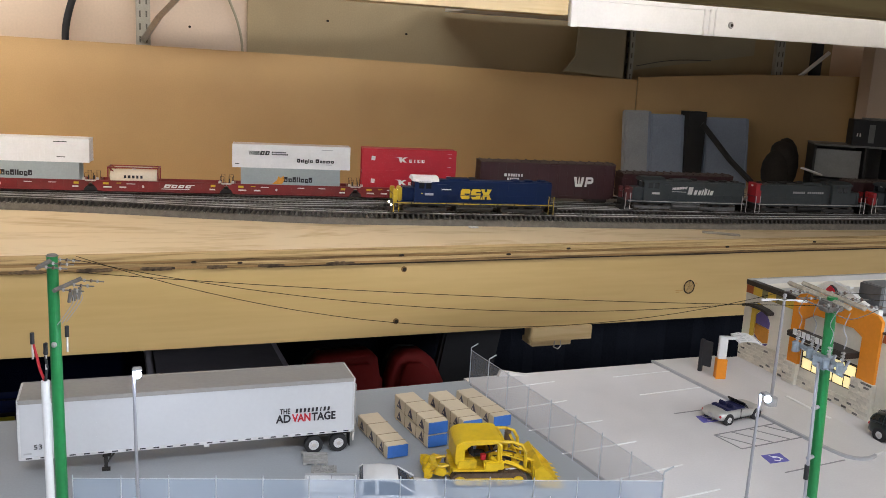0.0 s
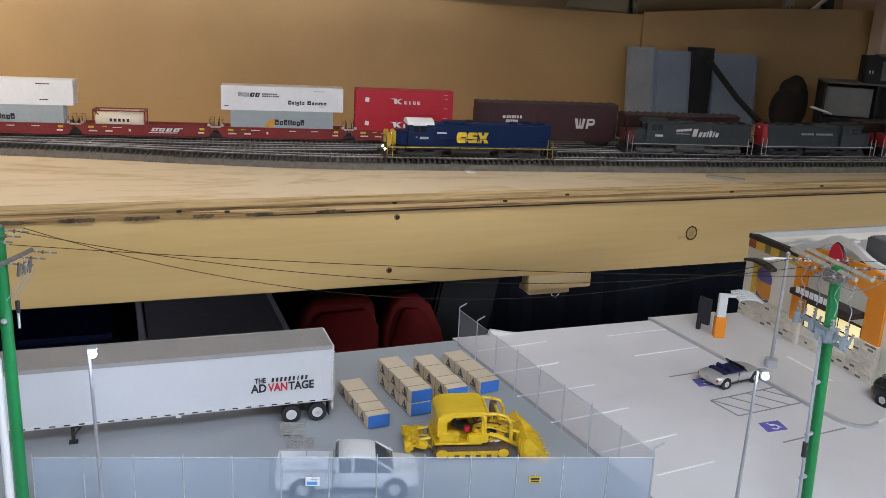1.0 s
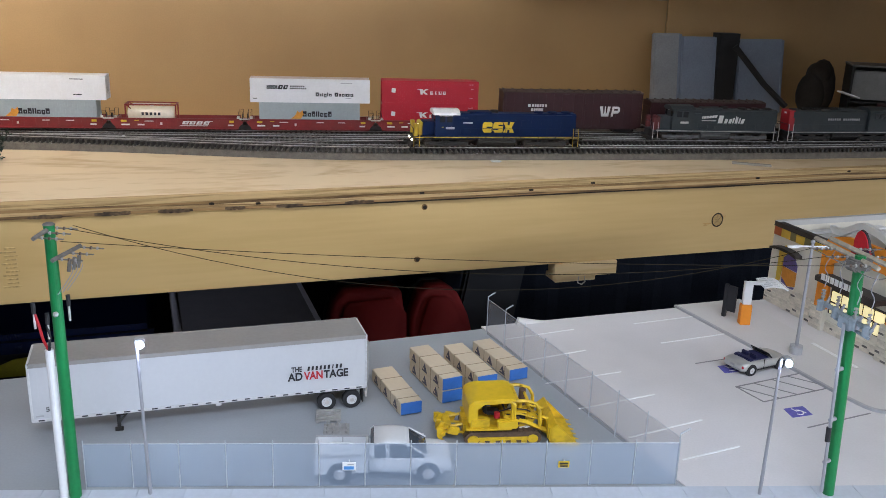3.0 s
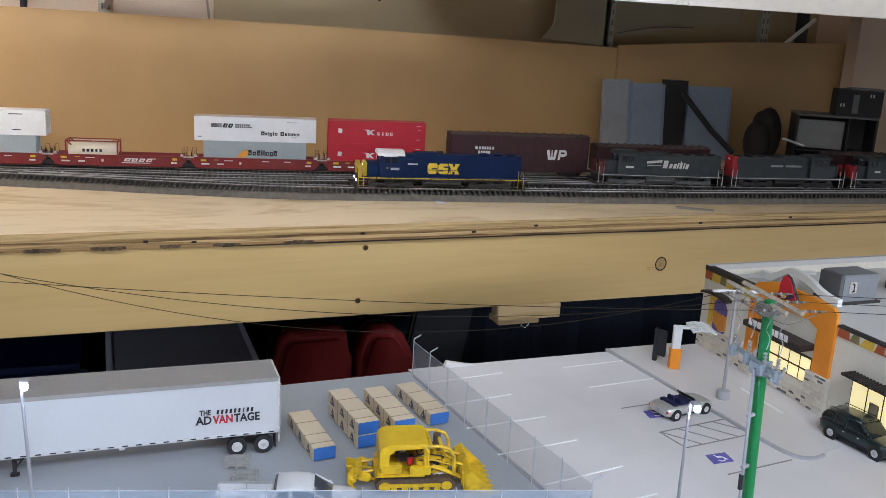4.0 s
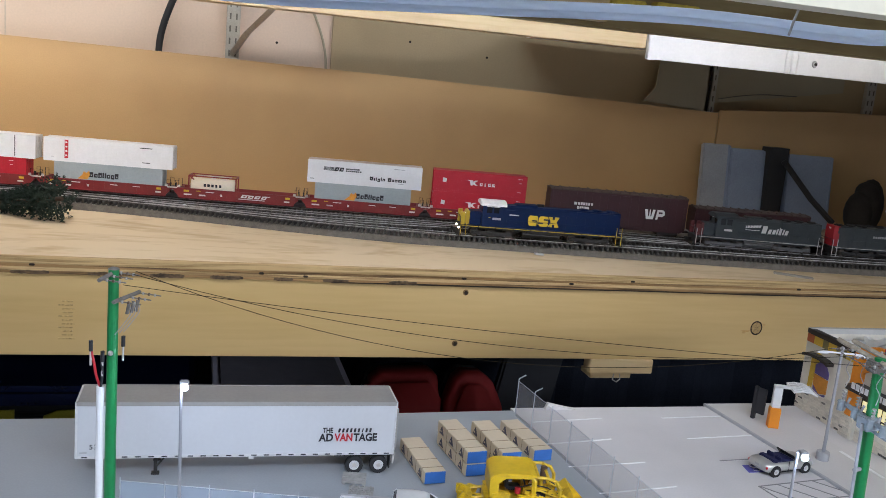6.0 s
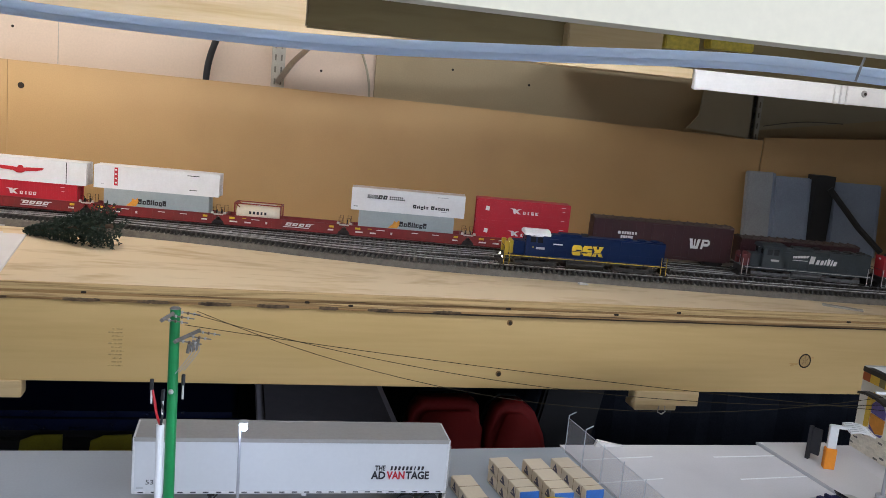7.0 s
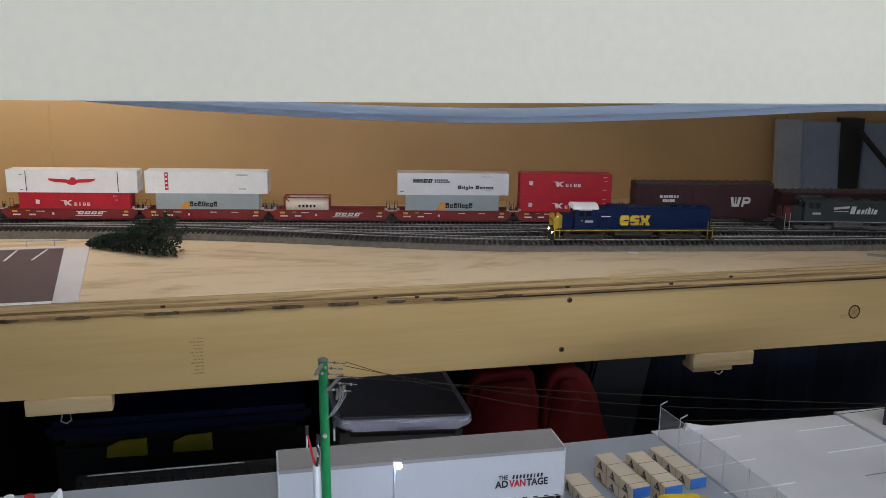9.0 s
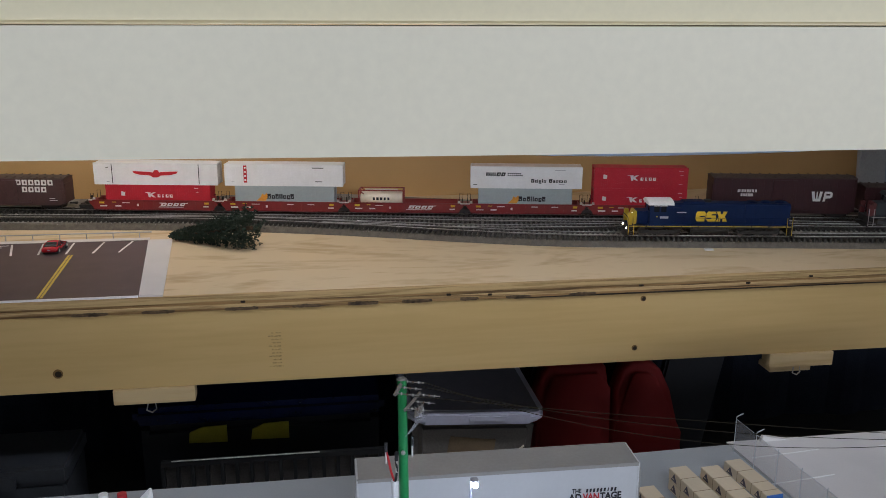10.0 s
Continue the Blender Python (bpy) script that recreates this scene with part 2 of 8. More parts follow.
def quad_strip(bm, a, b, width, z0, z1):
    """A flat bar on the ground from a to b."""
    a, b = Vector((a[0], a[1])), Vector((b[0], b[1]))
    s = (b - a).normalized()
    s = Vector((-s.y, s.x)) * width / 2
    return plate(bm, [a - s, b - s, b + s, a + s], z0, z1)


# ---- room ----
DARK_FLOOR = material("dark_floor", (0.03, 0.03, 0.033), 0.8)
ROOM = material("room_paint", (0.78, 0.77, 0.75), 0.85, var=0.05, scale=2)
solid("floor", span(bm_new(), -2.5, 3.5, -4.2, 1.64, -1.0, -0.95), DARK_FLOOR, "dark concrete floor under the tables", "floor", kind="structure")
solid("ceiling", span(bm_new(), -2.5, 3.5, -4.2, 1.64, 1.45, 1.5), ROOM, "pale plain ceiling over the aisle", "ceiling", kind="structure")
solid("wall_back", span(bm_new(), -2.5, 3.5, 1.60, 1.64, -0.95, 1.45), WALL, "pinkish beige painted wall behind the layout", "wall", kind="structure")
solid("wall_left", span(bm_new(), -2.54, -2.5, -4.2, 1.64, -0.95, 1.45), ROOM, "pale plain side wall", "wall", kind="structure")
solid("wall_right", span(bm_new(), 3.5, 3.54, -4.2, 1.64, -0.95, 1.45), ROOM, "pale plain side wall", "wall", kind="structure")
solid("wall_front", span(bm_new(), -2.5, 3.5, -4.24, -4.2, -0.95, 1.45), ROOM, "pale plain wall across the aisle", "wall", kind="structure")

# ---- upper table ----
top = thing("table_top", "bare plywood table top with a rough, splintered front edge", "table top", kind="structure")
part("board", span(bm_new(), -1.7, 2.3, FRONT + 0.004, 1.60, 0.0035, DECK), PLYWOOD, top)
EDGE_LIGHT = wood_material("plywood_edge_light", (0.56, 0.39, 0.18), (0.20, 0.115, 0.04), across=260, along=6, warp=1.0, rough=0.8, lo=0.44, hi=0.72)
for i, (z0, z1, y) in enumerate(((0.0035, 0.0068, 0.0006), (0.0068, 0.0104, 0.0), (0.0104, 0.0138, 0.0009), (0.0138, 0.0180, 0.0002), (0.0180, 0.0219, 0.0005))):
    bm = bm_new()
    n, prev = 130, None
    for k in range(n + 1):        # a worn, slightly wavy ply
        x = -1.7 + 4.0 * k / n
        yy = FRONT + y - 0.0012 + 0.0014 * noise.noise((x * 9, i * 7.3, 0))
        w = 0.0005 * noise.noise((x * 14, i * 3.1, 5))
        row = [bm.verts.new(p) for p in ((x, FRONT + 0.006, z0), (x, yy, z0 + w), (x, yy + 0.0003, z1 + w), (x, FRONT + 0.006, z1))]
        if prev:
            for j in range(3):
                bm.faces.new((prev[j], row[j], row[j + 1], prev[j + 1]))
        prev = row
    part("ply", bm, PLY_EDGE if i in (0, 2) else EDGE_LIGHT, top)
VOID = material("dark_void", (0.022, 0.013, 0.006), 0.9)
SPLIT = material("torn_ply", (0.125, 0.080, 0.042), 0.9, var=0.5, scale=160, dirt=(0.02, 0.012, 0.006), dirt_amount=0.9)
for x, w, z in ((-0.215, 0.036, 0.0), (-0.122, 0.038, 0), (-0.048, 0.033, 0), (0.018, 0.036, 0), (0.082, 0.036, 0), (0.145, 0.022, 0), (0.205, 0.030, 0), (0.285, 0.034, 0), (-0.29, 0.040, 0)):
    bm = bm_new()
    swell = [math.sin(math.pi * (k + 0.3) / 14.6) ** 0.22 for k in range(15)]
    pts = [(x - w / 2 + w * k / 14, 0.0050 - swell[k] * (0.0019 + 0.0010 * noise.noise((x * 50, k * 0.9, 0)))) for k in range(15)]
    pts += [(x + w / 2 - w * k / 14, 0.0050 + swell[k] * (0.0019 + 0.0012 * noise.noise((x * 30, k * 0.8, 3)))) for k in range(15)]
    prism(bm, pts, FRONT - 0.0022, FRONT + 0.002)
    part("split", bm, SPLIT, top)
for x, z in ((0.5836, 0.0155), (0.36, 0.0125), (0.50, 0.010), (0.83, 0.012), (0.12, 0.011), (0.17, 0.009), (-0.12, 0.013), (0.98, 0.016)):
    part("pit", box(bm_new(), (x, FRONT - 0.0005, z), (0.0055, 0.003, 0.0024), None, 0.0005), VOID, top)

bm = bm_new()
prev = None
for k in range(171):              # dark joint between plywood and fascia, opening to the far end
    x = 0.20 + 1.7 * k / 170
    h = 0.00045 + 0.00045 * noise.noise((x * 11, 0, 2)) + 0.0002
    zc = 0.0033 + 0.0005 * noise.noise((x * 7, 3, 0))
    row = [bm.verts.new((x, yy, zz)) for yy, zz in ((FRONT + 0.002, zc - h), (FRONT - 0.0019, zc - h), (FRONT - 0.0019, zc + h), (FRONT + 0.002, zc + h))]
    if prev:
        for j in range(4):
            bm.faces.new((prev[j], row[j], row[(j + 1) % 4], prev[(j + 1) % 4]))
    prev = row
part("joint_gap", bm, VOID, top)

fascia = thing("fascia", "varnished pine board screwed along the table front", "fascia", kind="structure")
part("board", span(bm_new(), -1.7, 2.3, FRONT + 0.0005, 1.0165, -0.0882, 0.0030, 0.0008), FASCIA, fascia)
HOLE_RIM = material("burnt_hole_rim", (0.20, 0.11, 0.03), 0.7)
KNOT = material("wood_knot", (0.42, 0.27, 0.10), 0.5, var=0.25, scale=300, bscale=900)
for x, z, r in ((0.364, -0.005, 0.0036), (0.3565, -0.0695, 0.0036), (-0.331, -0.065, 0.0056)):
    b = part("screw_hole", rod(bm_new(), (x, FRONT + 0.0008, z), (x, FRONT - 0.0001, z), r, seg=20), HOLE_RIM, fascia)
    part("hole", rod(bm_new(), (x + 0.0004, FRONT + 0.0007, z - 0.0003), (x + 0.0004, FRONT - 0.0004, z - 0.0003), r * 0.66, seg=16), VOID, fascia)
bm = bm_new()
for k in range(40):               # knot: a dark ring round paler wood
    a, b = math.tau * k / 40, math.tau * (k + 1) / 40
    r0, r1 = 0.0079 + 0.0007 * noise.noise((k * 0.5, 0, 0)), 0.0098 + 0.0005 * noise.noise((k * 0.6, 4, 0))
    q = [(0.775 + r * math.cos(t) * 0.92, FRONT - 0.0001, -0.043 + r * math.sin(t)) for r, t in ((r0, a), (r1, a), (r1, b), (r0, b))]
    bm.faces.new([bm.verts.new(p) for p in q])
part("knot_ring", bm, VOID, fascia)
part("knot", rod(bm_new(), (0.775, FRONT + 0.0006, -0.043), (0.775, FRONT, -0.043), 0.0080, seg=24), KNOT, fascia)
CHECK = material("knot_check", (0.10, 0.055, 0.022), 0.7, var=0.3, scale=500)
for k, (a, r0, r1) in enumerate(((0.4, 0.0012, 0.0066), (1.5, 0.0020, 0.0070), (2.7, 0.0010, 0.0058), (3.9, 0.0016, 0.0072), (5.2, 0.0014, 0.0062))):
    p, q = [(0.775 + r * math.cos(a + d) * 0.92, -0.043 + r * math.sin(a + d)) for r, d in ((r0, 0.0), (r1, 0.12))]
    part("knot_check", prism(bm_new(), [(p[0], p[1] - 0.0003), (q[0], q[1]), (p[0], p[1] + 0.0003)], FRONT - 0.0003, FRONT + 0.0004), CHECK, fascia)
PITCH = material("resin_stain", (0.50, 0.30, 0.10), 0.45, var=0.25, scale=120)
for sx, sz, w, h in ((0.7595, -0.0475, 0.0060, 0.0016), (0.7570, -0.0500, 0.0030, 0.0010), (0.7860, -0.0385, 0.0022, 0.0012)):
    part("resin_stain", prism(bm_new(), [(sx + w * math.cos(t) * (1 + 0.25 * math.sin(3 * t)), sz + h * math.sin(t) * (1 + 0.3 * math.cos(2 * t))) for t in [math.tau * k / 18 for k in range(18)]], FRONT, FRONT + 0.0004), PITCH, fascia)
STAMP = material("faded_stamp", (0.50, 0.345, 0.135), 0.5, var=0.3, scale=400)
for k in range(11):               # faded mill stamp, not legible
    part("stamp_mark", span(bm_new(), -0.090 - 0.0035 * (k % 3 == 1), -0.079 + 0.002 * (k % 4 == 2), FRONT + 0.0001, FRONT + 0.001, -0.028 - 0.0042 * k, -0.0262 - 0.0042 * k), STAMP, fascia)


def packing_block(x0, x1, label):
    t = thing("spacer_block", label, "wood block", group="blocks under the fascia")
    part("block", span(bm_new(), x0, x1, FRONT - 0.002, 1.0180, -0.1072, -0.0884, 0.0008), PINE, t)
    c = (x0 + x1) / 2
    part("hook", tube(bm_new(), [(c - 0.008, 1.0, -0.1075), (c - 0.010, 0.998, -0.116), (c - 0.004, 0.998, -0.119), (c + 0.001, 0.999, -0.1155), (c, 1.0, -0.1075)], 0.0009), GALV, t, "bent wire hook")
    return t


b1 = packing_block(0.540, 0.628, "raw pine block nailed under the fascia")
part("lower_batten", span(bm_new(), 0.543, 0.600, 1.000, 1.030, -0.1145, -0.1074, 0.0006), PINE, b1)
packing_block(-0.273, -0.181, "raw pine block nailed under the fascia")
for x in (0.30, 1.25, -0.62):
    solid("table_leg", span(bm_new(), x - 0.019, x + 0.019, 1.47, 1.50, -0.95, 0.0035), PINE, "raw pine leg under the upper table", "table leg", kind="structure")

for x in (-1.05, 1.45):
    solid("table_leg", span(bm_new(), x - 0.019, x + 0.019, 0.35, 0.388, -0.95, -0.019), PINE, "raw pine leg under the lower table", "table leg", kind="structure")
    solid("shelf_bracket", span(bm_new(), x - 0.015, x + 0.015, 0.35, 1.60, 0.3662, 0.386), PINE, "pine bracket carrying the deck above", "bracket", kind="structure")

# ballast bed under the tracks
front_edge = smooth_path([(-1.7, 1.47, 0), (-0.9, 1.395, 0), (-0.5, 1.350, 0), (-0.3, 1.325, 0), (-0.105, 1.285, 0), (0.033, 1.243, 0), (0.169, 1.193, 0), (0.306, 1.150, 0), (0.452, 1.126, 0), (0.606, 1.102, 0), (0.763, 1.078, 0), (1.03, 1.048, 0), (1.6, 1.01, 0), (2.3, 1.004, 0)], 14)
bm, edge = bm_new(), bm_new()
prev = None
for p in front_edge:
    j = 0.0016 * noise.noise((p.x * 40, 0, 0))
    row = [edge.verts.new((p.x, p.y + d + j * s, z)) for d, z, s in ((0.003, DECK, 1), (0.0060, SLAB - 0.0015, 1), (0.008, SLAB, 0.5), (0.0115, SLAB, 0.5))]
    row += [bm.verts.new((p.x, p.y + d + j * s, z)) for d, z, s in ((0.0115, SLAB, 0.5), (0.12, SLAB, 0), (0.26, SLAB, 0), (0.26, DECK, 0))]
    if prev:
        for k in (0, 1, 2):
            edge.faces.new((prev[k], row[k], row[k + 1], prev[k + 1]))
        for k in (4, 5, 6):
            bm.faces.new((prev[k], row[k], row[k + 1], prev[k + 1]))
    prev = row
solid("ballast_shoulder", edge, material("dark_ballast_edge", (0.13, 0.115, 0.095), 0.9, var=0.3, scale=150, bscale=1500, bump=0.5), "dark grey brown edge of the ballast bed", "ballast", kind="structure")
solid("ballast_bed", bm, BALLAST, "grey ballast bed under the yard tracks", "ballast", kind="structure")
GRIT = material("grey_grit", (0.22, 0.21, 0.195), 0.9, var=0.4, scale=300)
bm = bm_new()
rng = random.Random(4)
for _ in range(2600):
    p = rng.choice(front_edge)
    if not -0.6 < p.x < 1.4:
        continue
    c = Vector((p.x + rng.uniform(-0.02, 0.02), p.y + rng.uniform(-0.004, 0.10), SLAB))
    s = rng.uniform(0.0006, 0.0013)
    vs = [bm.verts.new(c + Vector((s * math.cos(a + rng.random()), s * math.sin(a), 0))) for a in (0, 2.1, 4.2)]
    tip = bm.verts.new(c + Vector((0, 0, s * 0.8)))
    for k in range(3):
        bm.faces.new((vs[k], vs[(k + 1) % 3], tip))
solid("loose_ballast", bm, GRIT, "loose grey ballast grains between the ties", "ballast", kind="stuff")


# ---- tracks ----
def track_a(x):
    return 1.3456 - 0.178 * x


PATH_A = [Vector((x, track_a(x), 0)) for x in np.linspace(-1.7, 2.3, 60)]
PATH_F = smooth_path([(-1.7, 1.515, 0), (-0.9, 1.43, 0), (-0.5, 1.384, 0), (-0.25, 1.345, 0), (-0.105, 1.312, 0), (0.033, 1.268, 0), (0.169, 1.216, 0), (0.306, 1.174, 0), (0.452, 1.1475, 0), (0.606, 1.1235, 0), (0.763, 1.100, 0), (1.03, 1.071, 0), (1.6, 1.03, 0), (2.3, 1.02, 0)], 12)
PATH_M = smooth_path([(-0.02, 1.2865, 0), (0.09, 1.254, 0), (0.20, 1.226, 0), (0.32, 1.212, 0), (0.5, 1.197, 0), (0.754, 1.157, 0), (1.0, 1.112, 0), (1.4, 1.075, 0), (2.3, 1.05, 0)], 12)
PATH_N = smooth_path([(-0.33, 1.357, 0), (-0.2, 1.345, 0), (-0.05, 1.318, 0), (0.10, 1.290, 0), (0.25, 1.259, 0), (0.42, 1.231, 0), (0.60, 1.201, 0), (0.70, 1.180, 0), (0.85, 1.150, 0)], 12)


def walk_path(path, step):
    """Places and headings at even steps along a path."""
    out, left = [], 0.0
    for a, b in zip(path, path[1:]):
        d, n = (b - a).normalized(), (b - a).length
        while left <= n:
            out.append((a + d * left, d))
            left += step
        left -= n
    return out


def offset_path(path, s):
    out = []
    for i, p in enumerate(path):
        d = (path[min(i + 1, len(path) - 1)] - path[max(i - 1, 0)]).normalized()
        out.append(p + Vector((-d.y, d.x, 0)) * s)
    return out


def rail_mesh(path, s, half, low, high):
    """A strip of rail: its half width and the heights of foot and head below the rail top."""
    bm = bm_new()
    prev = None
    for p, q in zip(offset_path(path, s - half), offset_path(path, s + half)):
        row = [bm.verts.new((v.x, v.y, z)) for v, z in ((p, RAILZ - low), (p, RAILZ - high), (q, RAILZ - high), (q, RAILZ - low))]
        if prev:
            for k in range(4):
                bm.faces.new((prev[k], prev[(k + 1) % 4], row[(k + 1) % 4], row[k]))
        prev = row
    return bm


def lay_track(path, label, low=0.0):
    t = thing("track", label, "railway track", group="yard tracks")
    for s in (-0.00825, 0.00825):
        rail = part("rail", rail_mesh(path, s, 0.00042, 0.0007, 0.0), RAIL, t)
        part("rail_web", rail_mesh(path, s, 0.00020, 0.0021, 0.0007), RAIL_WEB, rail, "dark rail web")
    verts, faces = [], []
    rr = random.Random(int(path[0].x * 100) + len(path))
    for p, d in walk_path(path, 0.0072):
        if not -0.75 < p.x < 1.75:
            continue
        side = Vector((-d.y, d.x, 0))
        d2 = (d + side * rr.uniform(-0.03, 0.03)).normalized()
        base = len(verts)
        for z in (SLAB - 0.0005, RAILZ - 0.002 - low):
            for u, w in ((-1, -1), (1, -1), (1, 1), (-1, 1)):
                v = p + d2 * u * 0.00145 + side * w * 0.0149
                verts.append((v.x, v.y, z))
        faces += [tuple(base + k for k in f) for f in ((4, 5, 6, 7), (0, 1, 5, 4), (1, 2, 6, 5), (2, 3, 7, 6), (3, 0, 4, 7))]
    me = bpy.data.meshes.new("sleeper_bed")
    me.from_pydata(verts, [], faces)
    me.materials.append(TIE)
    tagged(part("sleeper_bed", me, TIE, t, "dark brown sleepers"), kind="stuff")
    return t


lay_track(PATH_A, "nickel rails on dark ties under the parked train")
PATH_F = [p - Vector((0, 0.004, 0)) for p in PATH_F]
lay_track(PATH_F, "nickel rails on dark ties at the yard front", 0.0001)
lay_track(PATH_M, "nickel rails on dark ties branching into the yard", 0.0002)
lay_track(PATH_N, "nickel rails on dark ties between two tracks", 0.0003)
solid("plaster_chip", ball(bm_new(), (0.030, 1.276, RAILZ), 0.0022, (1.3, 1, 0.6), 7), PAINT_W, "small white chip lying on the rails", "chip")
solid("plaster_flake", box(bm_new(), (0.497, 1.108, DECK + 0.0015), (0.015, 0.006, 0.0022), Euler((0.1, 0.1, 0.2)).to_matrix(), 0.0008), SIDEWALK, "pale plaster flake on the plywood", "chip")
solid("wood_shim", box(bm_new(), (0.845, 1.033, DECK + 0.0012), (0.052, 0.010, 0.0022), Euler((0, 0.01, -0.55)).to_matrix(), 0.0005), material("grey_shim", (0.33, 0.30, 0.26), 0.8), "grey weathered shim lying on the plywood", "shim")

# ---- backdrop and back wall ----
back = thing("backdrop", "brown hardboard backdrop sheets with a joint and two holes", "backdrop", kind="structure")
part("sheet", prism(bm_new(), [(-1.7, DECK), (-0.3187, DECK), (-0.3187, 0.2475), (-1.7, 0.262)], 1.520, 1.5235), HARDBOARD, back)
part("sheet", prism(bm_new(), [(-0.3182, DECK), (0.992, DECK), (0.992, 0.2255), (0.45, 0.2375), (-0.3182, 0.2475)], 1.520, 1.5235), HARDBOARD, back)
part("sheet", prism(bm_new(), [(0.9935, DECK), (2.3, DECK), (2.3, 0.262), (1.48, 0.254), (1.25, 0.247), (0.9935, 0.231)], 1.5165, 1.520), HARDBOARD, back)
for x, z in ((-0.299, 0.2095), (-0.337, 0.2105)):
    part("hole", rod(bm_new(), (x, 1.5205, z), (x, 1.5195, z), 0.0048, seg=18), VOID, back)
OLIVE = material("olive_tan_panel", (0.41, 0.312, 0.175), 0.8, var=0.08, scale=7, dirt=(0.25, 0.18, 0.09), dirt_amount=0.5)
solid("wall_panel", span(bm_new(), 0.262, 1.52, 1.590, 1.5985, 0.0, 0.352), OLIVE, "olive tan panel fixed on the beige wall", "panel", kind="structure")
CARD = material("grey_cardboard", (0.37, 0.32, 0.215), 0.8, var=0.06, scale=12)
solid("card_panel", prism(bm_new(), [(0.846, 0.236), (0.985, 0.226), (0.985, 0.345), (0.872, 0.345), (0.868, 0.262)], 1.545, 1.548), CARD, "olive grey card panel behind the backdrop", "panel")
solid("card_panel", prism(bm_new(), [(1.0, 0.243), (1.29, 0.286), (1.29, 0.345), (1.0, 0.345)], 1.560, 1.563), CARD, "olive grey card panel with a slanting lower edge", "panel")


UPRIGHT = material("painted_upright", (0.40, 0.37, 0.30), 0.6, 0.1, var=0.1, scale=90)
UPR_SLOT = material("upright_slot", (0.13, 0.115, 0.09), 0.8)


def slotted_upright(x, y, z0, z1, label):
    t = thing("wall_upright", label, "shelf upright", group="shelf uprights")
    part("channel", span(bm_new(), x - 0.011, x + 0.011, y, y + 0.010, z0, z1, 0.0008), UPRIGHT, t)
    for k in range(int((z1 - z0) / 0.02)):
        z = z0 + 0.006 + 0.02 * k
        for s in (-0.005, 0.005):
            part("slot", span(bm_new(), x + s - 0.0013, x + s + 0.0013, y - 0.0004, y + 0.002, z, z + 0.010), UPR_SLOT, t)
    return t


slotted_upright(0.985, 1.545, 0.20, 0.40, "grey slotted steel shelf upright on the wall")
slotted_upright(1.345, 1.545, 0.22, 0.42, "grey slotted steel shelf upright on the wall")
up = slotted_upright(0.093, 1.565, 0.20, 0.42, "grey slotted steel upright with a slanting bracket arm")
part("arm", tube(bm_new(), [(0.094, 1.56, 0.252), (0.112, 1.46, 0.285), (0.150, 1.34, 0.330)], 0.0060, 4), GALV, up, "slanting steel bracket arm")
arm = thing("shelf_brace", "pale slanting brace beside a dark post", "brace")
part("brace", tube(bm_new(), [(1.40, 1.55, 0.245), (1.43, 1.50, 0.30)], 0.004, 4), WHITE_METAL, arm)
part("post", span(bm_new(), 1.435, 1.455, 1.545, 1.56, 0.24, 0.40), BLACK, arm)
solid("power_cable", tube(bm_new(), smooth_path([(-0.025, 1.57, 0.16), (-0.024, 1.565, 0.242), (-0.019, 1.56, 0.28), (-0.006, 1.55, 0.32), (0.008, 1.54, 0.35)], 6), 0.0055, 8), BLACK, "thick black cable hanging down the wall", "cable", smooth=True)
solid("wall_wire", tube(bm_new(), smooth_path([(0.252, 1.585, 0.17), (0.253, 1.585, 0.24), (0.247, 1.585, 0.28), (0.232, 1.585, 0.32), (0.215, 1.58, 0.35)], 6), 0.0022, 6), CARD, "thin pale wire curving down the wall", "wire", smooth=True)
solid("thin_wire", tube(bm_new(), smooth_path([(1.0, 1.54, 0.252), (1.05, 1.54, 0.262), (1.10, 1.54, 0.268), (1.17, 1.54, 0.270)], 6), 0.0010, 5), UPR_SLOT, "thin dark wire on the card panel", "wire")
for x, y, z in ((0.168, 1.6005, 0.276), (0.545, 1.5905, 0.286), (-0.33, 1.6005, 0.30), (0.40, 1.5905, 0.30)):
    solid("nail_head", rod(bm_new(), (x, y, z), (x, y - 0.002, z), 0.0022, seg=8), VOID, "dark nail head in the beige wall", "nail", group="nail heads")
solid("wall_seam", span(bm_new(), -0.2612, -0.2604, 1.5990, 1.601, 0.15, 0.42), UPRIGHT, "thin vertical seam in the wall panelling", "seam", kind="structure")

# ---- deck above ----
strip = thing("light_strip", "slim white light strip under the deck above, with added fill strips", "light strip")
part("channel", box(bm_new(), (0.20, 0.796, 0.3510), (1.02, 0.012, 0.0035), Euler((radians(-35), 0, 0)).to_matrix()), WHITE_METAL, strip)
# housing of the added trim fill
part("channel", box(bm_new(), (1.06, 0.951, 0.3510), (0.94, 0.010, 0.0030), Euler((radians(-35), 0, 0)).to_matrix()), WHITE_METAL, strip)
for x in (-0.32, -0.05, 0.25, 0.54):
    part("clip", box(bm_new(), (x, 0.795, 0.3513), (0.008, 0.016, 0.003)), WHITE_METAL, strip)
# housing of the added hose fill
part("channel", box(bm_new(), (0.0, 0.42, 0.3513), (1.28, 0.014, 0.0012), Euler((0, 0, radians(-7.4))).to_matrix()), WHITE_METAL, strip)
ceil = thing("upper_deck", "underside of the deck above, plywood on a pine beam", "deck", kind="structure")
part("panel", span(bm_new(), -1.7, 2.3, 0.318, 1.16, 0.352, 0.366), wood_material("dull_plywood", (0.40, 0.33, 0.20), (0.27, 0.20, 0.10), across=5, along=3), ceil)
part("beam", span(bm_new(), -1.7, 0.583, 1.046, 1.085, 0.306, 0.352, 0.001), PINE, ceil, "pale pine beam")
